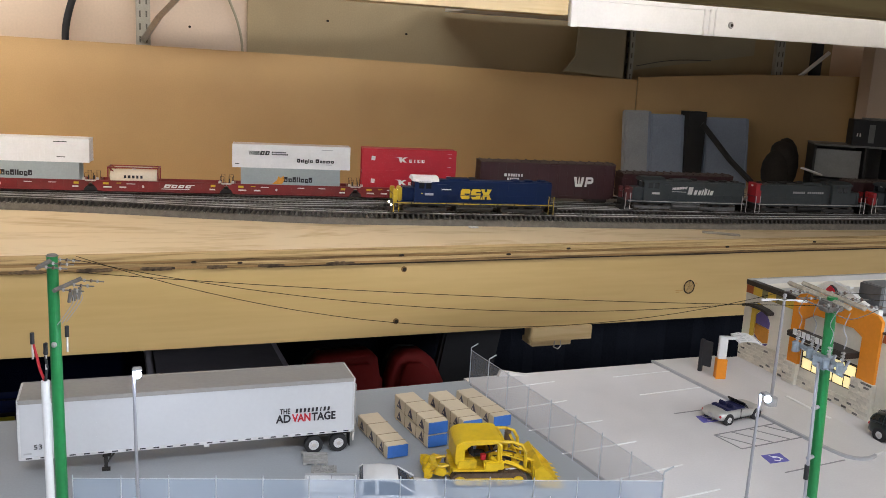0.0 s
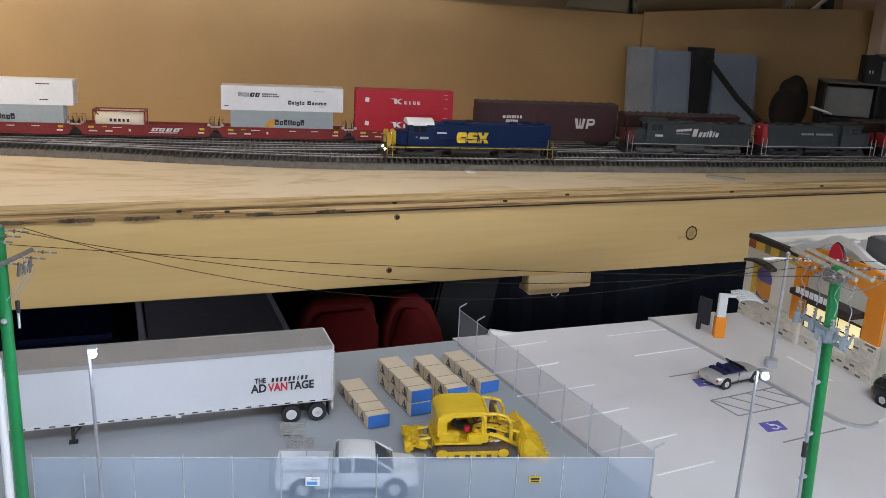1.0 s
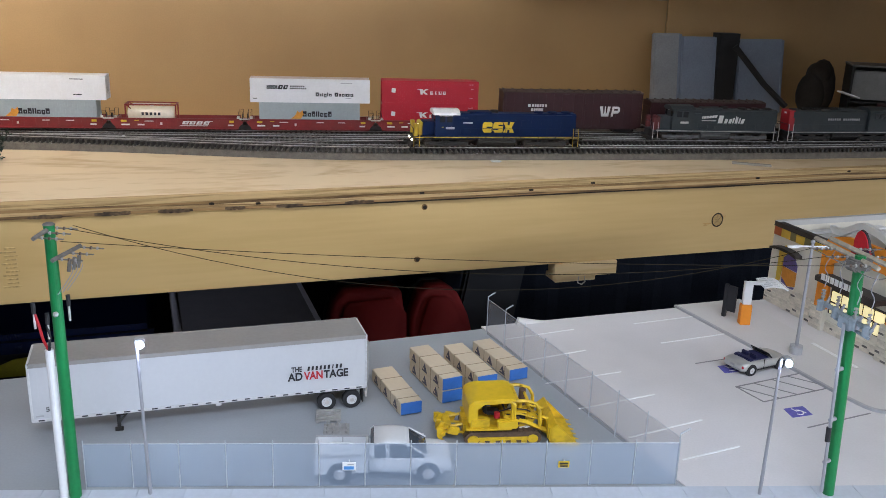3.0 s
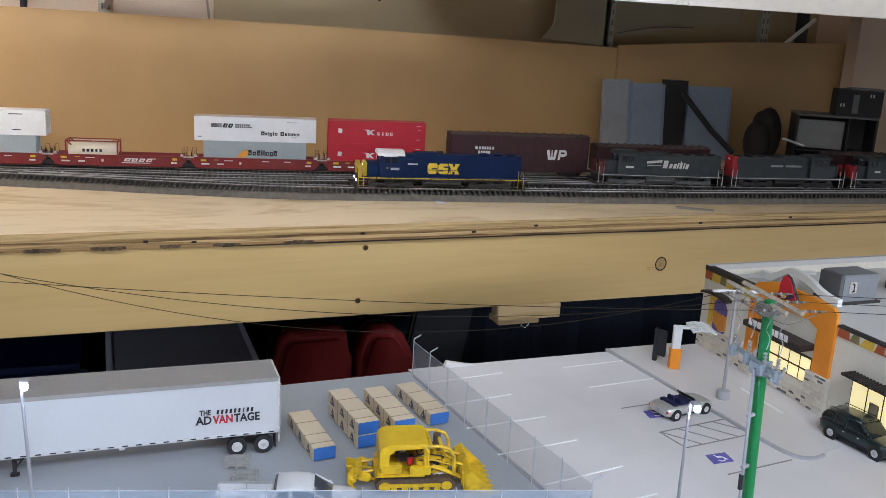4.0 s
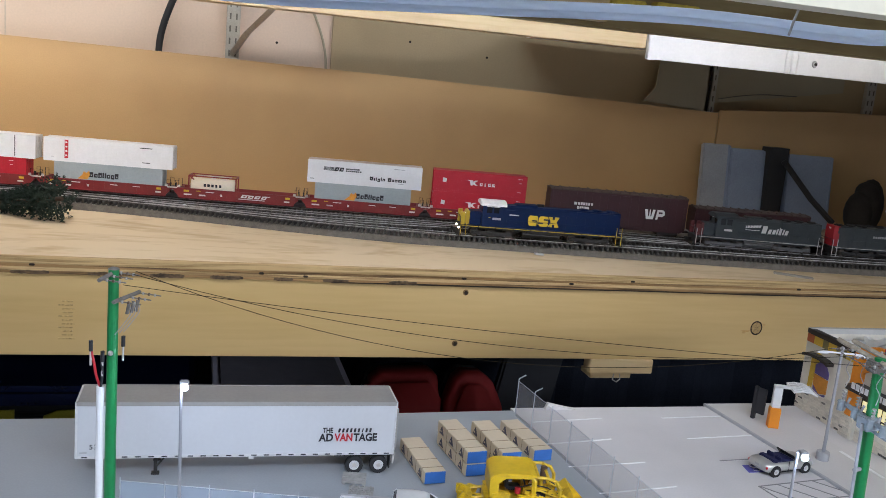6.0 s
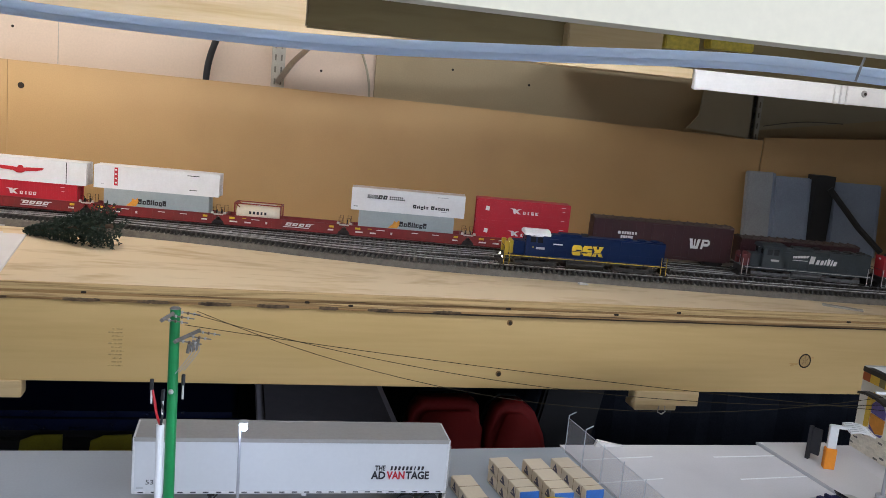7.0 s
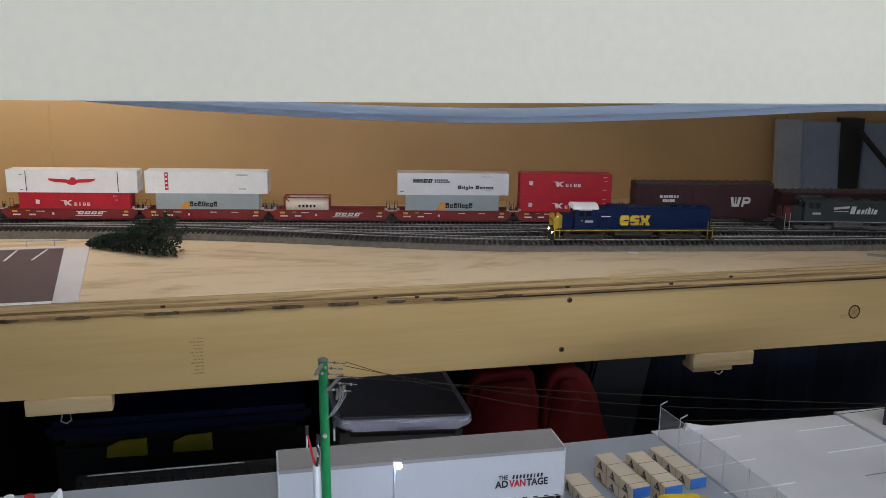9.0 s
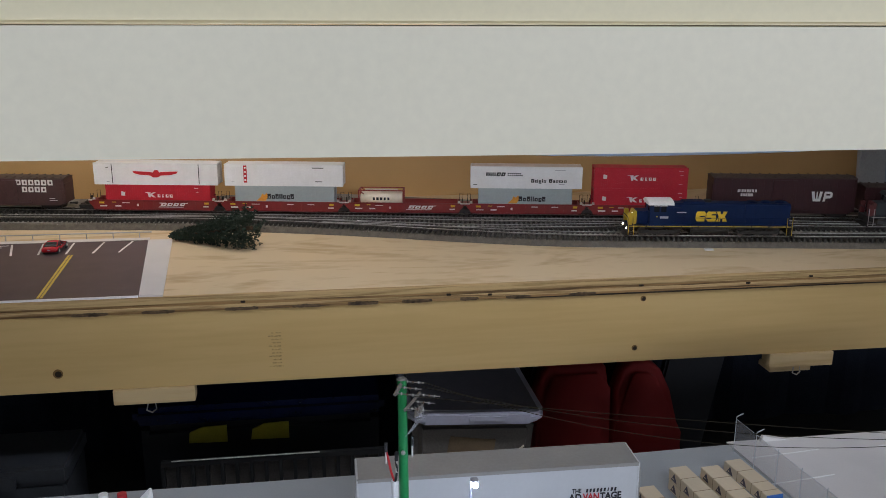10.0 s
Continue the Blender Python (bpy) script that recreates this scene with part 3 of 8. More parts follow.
part("joist", span(bm_new(), 0.075, 1.0, 0.620, 0.640, 0.2965, 0.352, 0.001), wood_material("brown_joist", (0.34, 0.26, 0.12), (0.22, 0.15, 0.06), across=14, along=2), ceil, "dull brown joist")
front = thing("upper_fascia", "cream painted board along the deck above", "fascia", kind="structure")
part("lower_board", prism(bm_new(), [(-1.7, 0.2978), (-0.35, 0.2948), (-0.20, 0.2938), (0.05, 0.2920), (0.20, 0.2915), (2.3, 0.2915), (2.3, 0.3365), (-1.7, 0.3365)], 0.300, 0.3175), CREAM, front)
part("upper_board", span(bm_new(), -1.7, 2.3, 0.3035, 0.3170, 0.3370, 0.47, 0.0012), material("cream_board_yellow", (0.82, 0.74, 0.52), 0.45, var=0.03, scale=6), front)
# unseen shelf behind the trim, added to shade the backdrop
solid("wall_shelf", span(bm_new(), 0.600, 1.9, 1.0530, 1.5430, 0.3270, 0.3390), WHITE_METAL, "white metal shelf on the wall uprights, out of view, added to block light", "shelf", kind="structure")
trim = thing("white_trim", "white metal trim with a joint cover and a screw", "trim", kind="structure")
part("rail", span(bm_new(), 0.586, 1.9, 1.046, 1.052, 0.2935, 0.326, 0.001), WHITE_METAL, trim)
part("rib", span(bm_new(), 0.586, 0.596, 1.0435, 1.0458, 0.2925, 0.329, 0.0006), WHITE_METAL, trim)
for x in (0.788, 0.797, 0.806):
    part("rib", span(bm_new(), x - 0.0025, x + 0.0025, 1.0425, 1.0458, 0.2930, 0.328, 0.0008), WHITE_METAL, trim)
part("flange", span(bm_new(), 0.806, 1.9, 1.0440, 1.0458, 0.2935, 0.331, 0.0006), WHITE_METAL, trim)
part("screw", rod(bm_new(), (0.830, 1.0442, 0.309), (0.830, 1.0425, 0.309), 0.0048, 0.0036, seg=14), GALV, trim, "steel screw head")
part("screw_slot", rod(bm_new(), (0.8305, 1.0427, 0.3088), (0.8305, 1.0422, 0.3088), 0.0022, seg=8), VOID, trim)
for x0, x1, z0, z1, mat, words in ((0.256, 0.328, 0.300, 0.318, PINE, "orange-brown pine cleat on the joist"), (0.330, 0.357, 0.308, 0.3172, PAINT_Y, "yellow taped cleat on the joist"), (0.366, 0.401, 0.311, 0.3182, PAINT_Y, "yellow taped cleat on the joist")):
    solid("wood_cleat", span(bm_new(), x0, x1, 0.608, 0.6198, z0, z1, 0.0008), mat, words, "cleat", group="cleats")
jb = thing("junction_box", "white plastic junction box with wires under the deck", "junction box")
part("box", box(bm_new(), (0.185, 1.30, 0.340), (0.075, 0.05, 0.018), None, 0.002), WHITE_METAL, jb)
part("wire", tube(bm_new(), smooth_path([(0.155, 1.28, 0.338), (0.12, 1.27, 0.343), (0.07, 1.26, 0.352), (0.02, 1.25, 0.36)], 6), 0.0022, 6), PAINT_W, jb)
part("wire", tube(bm_new(), smooth_path([(0.22, 1.28, 0.338), (0.27, 1.27, 0.334), (0.30, 1.26, 0.33), (0.33, 1.25, 0.34)], 6), 0.0018, 6), PINE, jb)
part("wood_pad", box(bm_new(), (0.145, 1.31, 0.350), (0.06, 0.05, 0.012)), PINE, jb)
hose = thing("air_hose", "pale blue twin hose sagging under the deck above", "hose")
line = smooth_path([(-0.75, 0.66, 0.338), (-0.45, 0.575, 0.315), (-0.22, 0.505, 0.2930), (-0.07, 0.45, 0.2818), (0.06, 0.405, 0.2784), (0.15, 0.375, 0.2818), (0.25, 0.357, 0.2872), (0.335, 0.347, 0.2865), (0.375, 0.346, 0.2910), (0.45, 0.348, 0.2960), (0.55, 0.348, 0.3005), (0.72, 0.345, 0.315), (0.85, 0.345, 0.349)], 10)
part("tube", tube(bm_new(), [p + Vector((0, -0.0004, 0.0014)) for p in line], 0.0022, 10), HOSE, hose, smooth=True)
part("tube", tube(bm_new(), [p + Vector((0, 0.0004, -0.0014)) for p in line], 0.0022, 10), HOSE, hose, smooth=True)
part("cable_tie", tube(bm_new(), [(0.300, 0.3475, 0.2955), (0.298, 0.3470, 0.2895), (0.297, 0.3475, 0.2835)], 0.0006, 5), KERB, hose, "grey cable tie")

# ---- rolling stock ----
CAR_RED = material("oxide_red_car", (0.23, 0.022, 0.022), 0.5, var=0.12, scale=60, dirt=(0.12, 0.05, 0.04), dirt_amount=0.35)
CRIMSON = material("crimson_container", (0.50, 0.018, 0.035), 0.45, var=0.07, scale=60, dirt=(0.36, 0.02, 0.03), dirt_amount=0.4)
CRATE_W = material("white_container", (0.78, 0.78, 0.79), 0.4, var=0.04, scale=60, dirt=(0.66, 0.65, 0.63), dirt_amount=0.35)
CRATE_G = material("grey_green_container", (0.37, 0.42, 0.43), 0.5, var=0.06, scale=60)
MAROON = material("maroon_boxcar", (0.042, 0.011, 0.014), 0.55, var=0.15, scale=50, dirt=(0.036, 0.018, 0.018), dirt_amount=0.5)
BROWN_CAR = material("brown_boxcar", (0.075, 0.036, 0.036), 0.55, var=0.15, scale=50, dirt=(0.08, 0.05, 0.045), dirt_amount=0.5)
CAR_ROOF = material("weathered_roof", (0.085, 0.062, 0.056), 0.6, 0.2, var=0.2, scale=80)
TRUCK = material("truck_black", (0.017, 0.015, 0.014), 0.65, var=0.3, scale=200)
WHEEL = material("wheel_steel", (0.09, 0.075, 0.065), 0.45, 0.6, var=0.2)
SILVER = material("silver_fittings", (0.62, 0.58, 0.56), 0.45, 0.3, var=0.2, scale=200)
INK_W = material("white_decal", (0.80, 0.78, 0.76), 0.5, var=0.05)
INK_K = material("black_decal", (0.02, 0.02, 0.025), 0.5)
INK_Y = material("yellow_decal", (0.72, 0.50, 0.03), 0.5, var=0.05)
INK_O = material("orange_decal", (0.75, 0.33, 0.04), 0.5)
INK_R = material("red_decal", (0.50, 0.02, 0.03), 0.5)
LOCO_BLUE = material("dark_blue_loco", (0.003, 0.014, 0.060), 0.6, var=0.08, scale=80, dirt=(0.006, 0.016, 0.05), dirt_amount=0.3)
LOCO_BLUE.node_tree.nodes["Principled BSDF"].inputs["Specular IOR Level"].default_value = 0.2
LOCO_YELLOW = material("yellow_loco", (0.48, 0.34, 0.025), 0.45, var=0.08, scale=80)
LOCO_GREY = material("dark_grey_loco", (0.032, 0.042, 0.048), 0.5, var=0.15, scale=70, dirt=(0.065, 0.064, 0.060), dirt_amount=0.35)
LOCO_RED = material("scarlet_loco", (0.42, 0.022, 0.030), 0.5, var=0.12, scale=70)
GLASS_DARK = material("dark_glass", (0.012, 0.014, 0.018), 0.2, var=0.05)
HEADLIGHT = material("lit_headlight", (1.0, 0.86, 0.62), 0.3, emit=9.0, var=0.0, bump=0)


def on_path(path, x):
    """The pose on a track at x, with local x along the rails."""
    for a, b in zip(path, path[1:]):
        if a.x <= x <= b.x:
            p = a.lerp(b, (x - a.x) / (b.x - a.x))
            d = b - a
            return pose(p.x, p.y, RAILZ, 0, 0, math.degrees(math.atan2(d.y, d.x)))
    return pose(x, track_a(x), RAILZ)


def decal(parent, mat, x, z, w, h, y, slant=0.0, name="marking", t=0.00025):
    """A flat painted shape on a side that faces -y."""
    return part(name, prism(bm_new(), [(x - w / 2 - slant, z - h / 2), (x + w / 2 - slant, z - h / 2), (x + w / 2 + slant, z + h / 2), (x - w / 2 + slant, z + h / 2)], y - t, y + 0.0004), mat, parent)


def shape(parent, mat, pts, x, z, s, y, name="emblem", t=0.00025, sx=1.0):
    return part(name, prism(bm_new(), [(x + px * s * sx, z + pz * s) for px, pz in pts], y - t, y + 0.0004), mat, parent)


def bogie(parent, x, wheelbase=0.0207, axles=2, r=0.0055, gauge=0.0145, frame_h=0.0068, mat=None):
    """A truck: side frames, bolster and wheelsets."""
    t = part("truck", span(bm_new(), x - 0.003, x + 0.003, -0.012, 0.012, r - 0.001, r + 0.003), TRUCK, parent)
    for s in (-1, 1):
        L = wheelbase / 2 + 0.0045
        out = [(x - L, r + 0.0026), (x - L, r - 0.0012), (x - L + 0.004, r - 0.002), (x - 0.0045, r - 0.0030), (x + 0.0045, r - 0.0030), (x + L - 0.004, r - 0.002), (x + L, r - 0.0012), (x + L, r + 0.0026)]
        part("side_frame", prism(bm_new(), out, s * 0.0122, s * 0.0136), mat or TRUCK, t)
        for k in range(axles):
            ax = x - wheelbase / 2 + wheelbase * k / (axles - 1)
            part("bearing", rod(bm_new(), (ax, s * 0.0136, r), (ax, s * 0.0146, r), 0.0017, seg=8), mat or TRUCK, t)
    for k in range(axles):
        ax = x - wheelbase / 2 + wheelbase * k / (axles - 1)
        bm = rod(bm_new(), (ax, -0.009, r), (ax, 0.009, r), 0.0011, seg=6)
        for s in (-1, 1):
            rod(bm, (ax, s * 0.0072, r), (ax, s * 0.0098, r), r, seg=16)
        part("wheelset", bm, WHEEL, t)
    return t


def coupler(parent, x, d):
    bm = box(bm_new(), (x + d * 0.004, 0, 0.0085), (0.009, 0.0022, 0.0022))
    box(bm, (x + d * 0.0095, 0.0006, 0.0085), (0.004, 0.0042, 0.0034), None, 0.0006)
    part("coupler", bm, TRUCK, parent)


def container(m, length, mat, label, height=0.0332, width=0.028, ribs=0, group="containers", mark="", roof=None, shift=0.0):
    """A shipping container, local x along it, standing on z = 0."""
    t = thing("container", label, "container", m, group)
    L, W, H = length / 2, width / 2, height
    part("body", span(bm_new(), -L + 0.0006, L - 0.0006, -W + 0.0006, W - 0.0006, 0.0006, H - 0.0004), mat, t)
    part("roof_panel", span(bm_new(), -L + 0.001, L - 0.001, -W + 0.001, W - 0.001, H - 0.0006, H - 0.0001), roof or mat, t)
    for sx in (-1, 1):
        for sy in (-1, 1):
            part("corner_post", box(bm_new(), (sx * (L - 0.0007), sy * (W - 0.0007), H / 2), (0.0014, 0.0014, H), None, 0.0002), mat, t)
    for sy in (-1, 1):
        part("top_rail", box(bm_new(), (0, sy * (W - 0.0005), H - 0.0006), (2 * L - 0.0028, 0.001, 0.0012)), mat, t)
        part("bottom_rail", box(bm_new(), (0, sy * (W - 0.0005), 0.0008), (2 * L - 0.0028, 0.001, 0.0016)), mat, t)
    if ribs:
        bm = bm_new()
        for k in range(ribs):
            x = -L + 0.003 + (2 * L - 0.006) * k / (ribs - 1)
            box(bm, (x, -W + 0.00055, H / 2), (0.0011, 0.0005, H - 0.0034))
        tagged(part("corrugation", bm, mat, t), kind="stuff")
    for sx in (-1, 1):              # door bars on the ends
        for y in (-0.009, -0.003, 0.003, 0.009):
            part("lock_rod", rod(bm_new(), (sx * L, y, 0.002), (sx * L, y, H - 0.002), 0.0004, seg=5), SILVER if mat is CRATE_W else mat, t)
    y = -W
    if mark == "crown":              # emblem and words as plain blocks
        for k in range(4):
            decal(t, INK_K, -0.0530, 0.0193 + 0.0014 * k, 0.0150, 0.0008, y)
        for x, w in ((-0.0415, 0.0058), (-0.0345, 0.0058)):
            decal(t, INK_K, x, 0.0214, w, 0.0056, y, 0.0008)
            decal(t, mat, x + 0.0004, 0.0214, 0.0014, 0.0022, y, 0.0004, t=0.0004)
        for r in range(2):
            for k in range(7 + r):
                decal(t, INK_K, -0.0270 + 0.0029 * k, 0.0228 - 0.0030 * r, 0.0021, 0.0019, y)
        for x, w, h, d in ((0.0095, 0.0046, 0.0054, 0.0008), (0.0140, 0.0024, 0.0036, 0), (0.0168, 0.0014, 0.0048, 0.0004), (0.0205, 0.0038, 0.0048, -0.0008), (0.0240, 0.0014, 0.0054, 0.0008), (0.0277, 0.0038, 0.0036, 0),
                           (0.0362, 0.0050, 0.0054, 0.0008), (0.0414, 0.0026, 0.0036, 0), (0.0458, 0.0040, 0.0036, 0), (0.0518, 0.0058, 0.0036, 0), (0.0580, 0.0040, 0.0036, 0)):
            decal(t, INK_K, x, 0.0112 + d, w, h, y)
            if w > 0.0036:
                decal(t, mat, x, 0.0110 + d, w * 0.32, 0.0014, y, t=0.0004)
        decal(t, KERB, 0.050, 0.0280, 0.016, 0.0009, y)
        decal(t, KERB, 0.053, 0.0070, 0.008, 0.0009, y), decal(t, INK_K, -0.0765, 0.0055, 0.006, 0.0009, y)
    if mark == "line":               # letters drawn as plain blocks
        shape(t, INK_W, [(0, 0), (0.45, 0), (0.45, 0.3), (1.0, 0), (1.5, 0), (0.8, 0.62), (1.6, 1.1), (1.0, 1.1), (0.45, 0.75), (0.45, 1.1), (-0.9, 1.1), (-0.2, 0.9)], -0.0145, 0.0140, 0.0070, y)
        for k, w in enumerate((0.0040, 0.0022, 0.0042, 0.0042)):
            decal(t, INK_W, 0.0012 + 0.0062 * k, 0.0162, w, 0.0045, y)
            decal(t, mat, 0.0018 + 0.0062 * k, 0.0168, w * 0.35, 0.0022, y, t=0.0004)
        shape(t, INK_W, [(0, 0), (0.9, -0.1), (1.0, 0.85), (0.1, 1)], -0.0565, 0.0165, 0.0062, y)
        decal(t, INK_W, 0.059, 0.0285, 0.006, 0.0006, y), decal(t, INK_W, 0.060, 0.0225, 0.004, 0.0006, y), decal(t, INK_W, 0.059, 0.009, 0.005, 0.0006, y)
    if mark == "sail":
        shape(t, INK_O, [(0, 0), (1, 0), (1.3, 0.5), (1.2, 1.05), (0.9, 0.75), (0.65, 0.95), (0.5, 0.5)], -0.0265 + shift, 0.0105, 0.0118, y, sx=1.15)
        for k, (w, h) in enumerate(((0.0056, 0.0074), (0.0048, 0.0054), (0.0048, 0.0074), (0.0020, 0.0074), (0.0020, 0.0074), (0.0048, 0.0054), (0.0046, 0.0062), (0.0050, 0.0074))):
            x = shift + (-0.0075, -0.0010, 0.0048, 0.0092, 0.0122, 0.0164, 0.0222, 0.0278)[k]
            decal(t, INK_K, x, 0.0165 + (h - 0.0054) / 2 - (0.0008 if k == 6 else 0), w, h, y)
            if w > 0.003:
                decal(t, mat, x + 0.0004, 0.0165, w * 0.30, 0.0020, y, t=0.0004)
    if mark == "bird":
        shape(t, INK_R, [(-1, 0.9), (-0.95, 0.6), (-0.7, 0.35), (-0.25, 0.25), (-0.1, -0.05), (0.1, -0.05), (0.25, 0.25), (0.7, 0.35), (0.95, 0.6), (1, 0.9), (0.3, 0.8), (0.18, 0.7), (0.12, 1.05), (-0.02, 1.1), (-0.1, 0.7), (-0.3, 0.8)], 0.0, 0.0120, 0.0098, y, sx=3.5)
        for x in (-0.066, 0.066):
            decal(t, INK_K, x, 0.0168, 0.0009, 0.030, y)
        decal(t, INK_K, -0.073, 0.026, 0.004, 0.0007, y), decal(t, INK_K, -0.073, 0.004, 0.004, 0.0007, y)
    if mark == "bars":
        decal(t, INK_R, -0.0580, 0.0180, 0.0050, 0.0260, y)
        for k in range(4):
            decal(t, INK_W, -0.0580, 0.0090 + 0.0062 * k, 0.0026, 0.0022, y, t=0.0004)
        decal(t, INK_K, 0.052, 0.0280, 0.017, 0.0011, y), decal(t, INK_K, 0.0525, 0.0072, 0.011, 0.0010, y)
        decal(t, KERB, -0.0770, 0.0060, 0.004, 0.0006, y)
    return t


def well_car(x, half, label, mark_x=None):
    """One unit of an articulated well car; half is half its pitch, and its right-hand truck is shared with the next."""
    t = thing("well_car", label, "well car", on_path(PATH_A, x), "well cars")
    e = half - 0.0079
    for s in (-1, 1):
        out = [(-e + 0.0015, 0.0025), (e - 0.0015, 0.0025), (e, 0.0060), (e, 0.0165), (-e, 0.0165), (-e, 0.0060)]
        part("side_sill", prism(bm_new(), out, s * 0.0152, s * 0.0166), CAR_RED, t)
        part("top_chord", box(bm_new(), (0, s * 0.0162, 0.0166), (2 * e + 0.001, 0.0022, 0.0013)), CAR_RED, t)
        part("bottom_chord", box(bm_new(), (0, s * 0.0166, 0.0030), (2 * e - 0.004, 0.0012, 0.0014)), CAR_RED, t)
        for k in range(11):
            part("side_post", box(bm_new(), ((e - 0.0125) * (k - 5) / 5, s * 0.0168, 0.0095), (0.0010, 0.0008, 0.0120)), CAR_RED, t)
    part("floor", span(bm_new(), -e + 0.0025, e - 0.0025, -0.0152, 0.0152, 0.0024, 0.0034), TRUCK, t)
    for s in (-1, 1):
        part("bulkhead", span(bm_new(), s * (e - 0.0040), s * (e - 0.0025), -0.0152, 0.0152, 0.003, 0.0170), CAR_RED, t)
        part("end_platform", span(bm_new(), s * (e - 0.0023), s * (e + 0.0075), -0.0130, 0.0130, 0.0130, 0.0146), CAR_RED, t)
        part("end_slope", prism(bm_new(), [(s * e, 0.0060), (s * (e + 0.0060), 0.0125), (s * e, 0.0165)], -0.0162, -0.0140), CAR_RED, t)
        for y in (-0.0128, 0.0128):
            part("handrail", tube(bm_new(), [(s * (e - 0.0005), y, 0.0146), (s * (e - 0.0005), y, 0.0265), (s * (e + 0.0045), y, 0.0265), (s * (e + 0.0045), y, 0.0146)], 0.0004, 5), TRUCK, t)
        part("brake_wheel", rod(bm_new(), (s * (e + 0.0037), -0.008, 0.0200), (s * (e + 0.0045), -0.008, 0.0200), 0.0032, seg=10), TRUCK, t)
        part("guide_cone", rod(bm_new(), (s * (e - 0.0010), -0.0140, 0.0150), (s * (e - 0.0010), -0.0140, 0.0205), 0.0026, 0.0018, seg=8), SILVER, t, "silver guide cone")
        part("silver_step", box(bm_new(), (s * (e + 0.0040), -0.0125, 0.0162), (0.0085, 0.0040, 0.0016), None, 0.0003), SILVER, t, "worn silver platform edge")
    y, g = -0.0172, e / 0.0775
    if mark_x is not None:
        for k, w in enumerate((0.0086, 0.0080, 0.0080, 0.0078)):     # road emblem as plain slanted blocks
            decal(t, INK_W, mark_x - 0.0130 + 0.0095 * k, 0.0112, w - 0.0006, 0.0044, y, 0.0012)
            decal(t, CAR_RED, mark_x - 0.0126 + 0.0095 * k, 0.0112, 0.0028, 0.0013, y, 0.0004, t=0.0004)
        decal(t, INK_W, mark_x - 0.002, 0.0072, 0.038, 0.0010, y, 0.0004)
    for dx, dz, w, h, m in ((-0.066, 0.0132, 0.0075, 0.0028, INK_Y), (-0.064, 0.0082, 0.011, 0.0020, INK_W), (-0.035, 0.0132, 0.012, 0.0010, INK_W), (-0.020, 0.0098, 0.0028, 0.0034, INK_W), (-0.045, 0.0082, 0.009, 0.0020, INK_W),
                            (0.012, 0.0132, 0.010, 0.0010, INK_W), (0.068, 0.0132, 0.0065, 0.0030, INK_Y), (0.067, 0.0082, 0.008, 0.0020, INK_W), (-0.050, 0.0140, 0.006, 0.0009, INK_Y), (0.040, 0.0132, 0.010, 0.0009, INK_W)):
        decal(t, m, dx * g, dz, w, h, y)
    bogie(t, half)
    if x < -0.2:
        bogie(t, -half)
        coupler(t, -half - 0.002, -1)
    return t


JOINTS = (-0.3712, -0.1728, 0.0138, 0.1941, 0.3748, 0.5480)
UNITS = [(a + b) / 2 for a, b in zip(JOINTS, JOINTS[1:])]
for x, a, b in zip(UNITS, JOINTS, JOINTS[1:]):
    well_car(x, (b - a) / 2 * 1.0157, "oxide red articulated well car on the rear track", {0: 0.029, 2: 0.024}.get(UNITS.index(x)))
Z0, H = 0.0074, 0.0332


def between(x0, x1, dz):
    """Pose on the rear track and length of a load that reaches from x0 to x1."""
    return on_path(PATH_A, (x0 + x1) / 2 + 0.0025) @ pose(0, 0, dz), (x1 - x0) * 1.0157


container(*between(-0.3462, -0.1886, Z0), CRIMSON, "crimson corrugated container low in a well car", ribs=46, mark="line")
container(*between(-0.3620, -0.1765, Z0 + H), CRATE_W, "white container with a red winged emblem, stacked on crimson", mark="bird")
container(*between(-0.1513, -0.0030, Z0), CRATE_G, "grey green container low in a well car", ribs=46, mark="sail", shift=-0.0165)
container(*between(-0.1660, 0.0105, Z0 + H), CRATE_W, "white ribbed container with a red bar, stacked on grey green", ribs=26, mark="bars")
container(*between(0.2115, 0.3497, Z0), CRATE_G, "grey green container low in a well car", ribs=46, mark="sail")
container(*between(0.1995, 0.3637, Z0 + H), CRATE_W, "white container with black lettering blocks, stacked on grey green", mark="crown", roof=material("pinkish_roof", (0.60, 0.50, 0.45), 0.6))
container(*between(0.3810, 0.5180, Z0), CRIMSON, "crimson corrugated container low in a well car", ribs=46, mark="line")
container(*between(0.3810, 0.5180, Z0 + H), CRIMSON, "crimson corrugated container stacked on its twin", ribs=46, mark="line")

# tank container in the third well
tank = thing("tank_container", "cream tank in a dark red frame, low in a well car", "tank container", on_path(PATH_A, 0.0690) @ pose(0, 0, Z0))
TANK = material("cream_tank", (0.84, 0.75, 0.60), 0.4, var=0.06, scale=80)
for sx in (-1, 1):
    for sy in (-1, 1):
        part("post", box(bm_new(), (sx * 0.0335, sy * 0.0125, 0.0142), (0.0018, 0.0018, 0.0284)), CAR_RED, tank)
    part("end_ring", box(bm_new(), (sx * 0.0335, 0, 0.0275), (0.0018, 0.026, 0.0018)), CAR_RED, tank)
for sy in (-1, 1):
    part("top_bar", box(bm_new(), (0, sy * 0.0125, 0.0277), (0.066, 0.0016, 0.0014)), CAR_RED, tank)
    part("strut", tube(bm_new(), [(-0.032, sy * 0.0125, 0.027), (-0.026, sy * 0.0125, 0.022)], 0.0008, 4), CAR_RED, tank)
bm = rod(bm_new(), (-0.030, 0, 0.0132), (0.030, 0, 0.0132), 0.0112, seg=28)
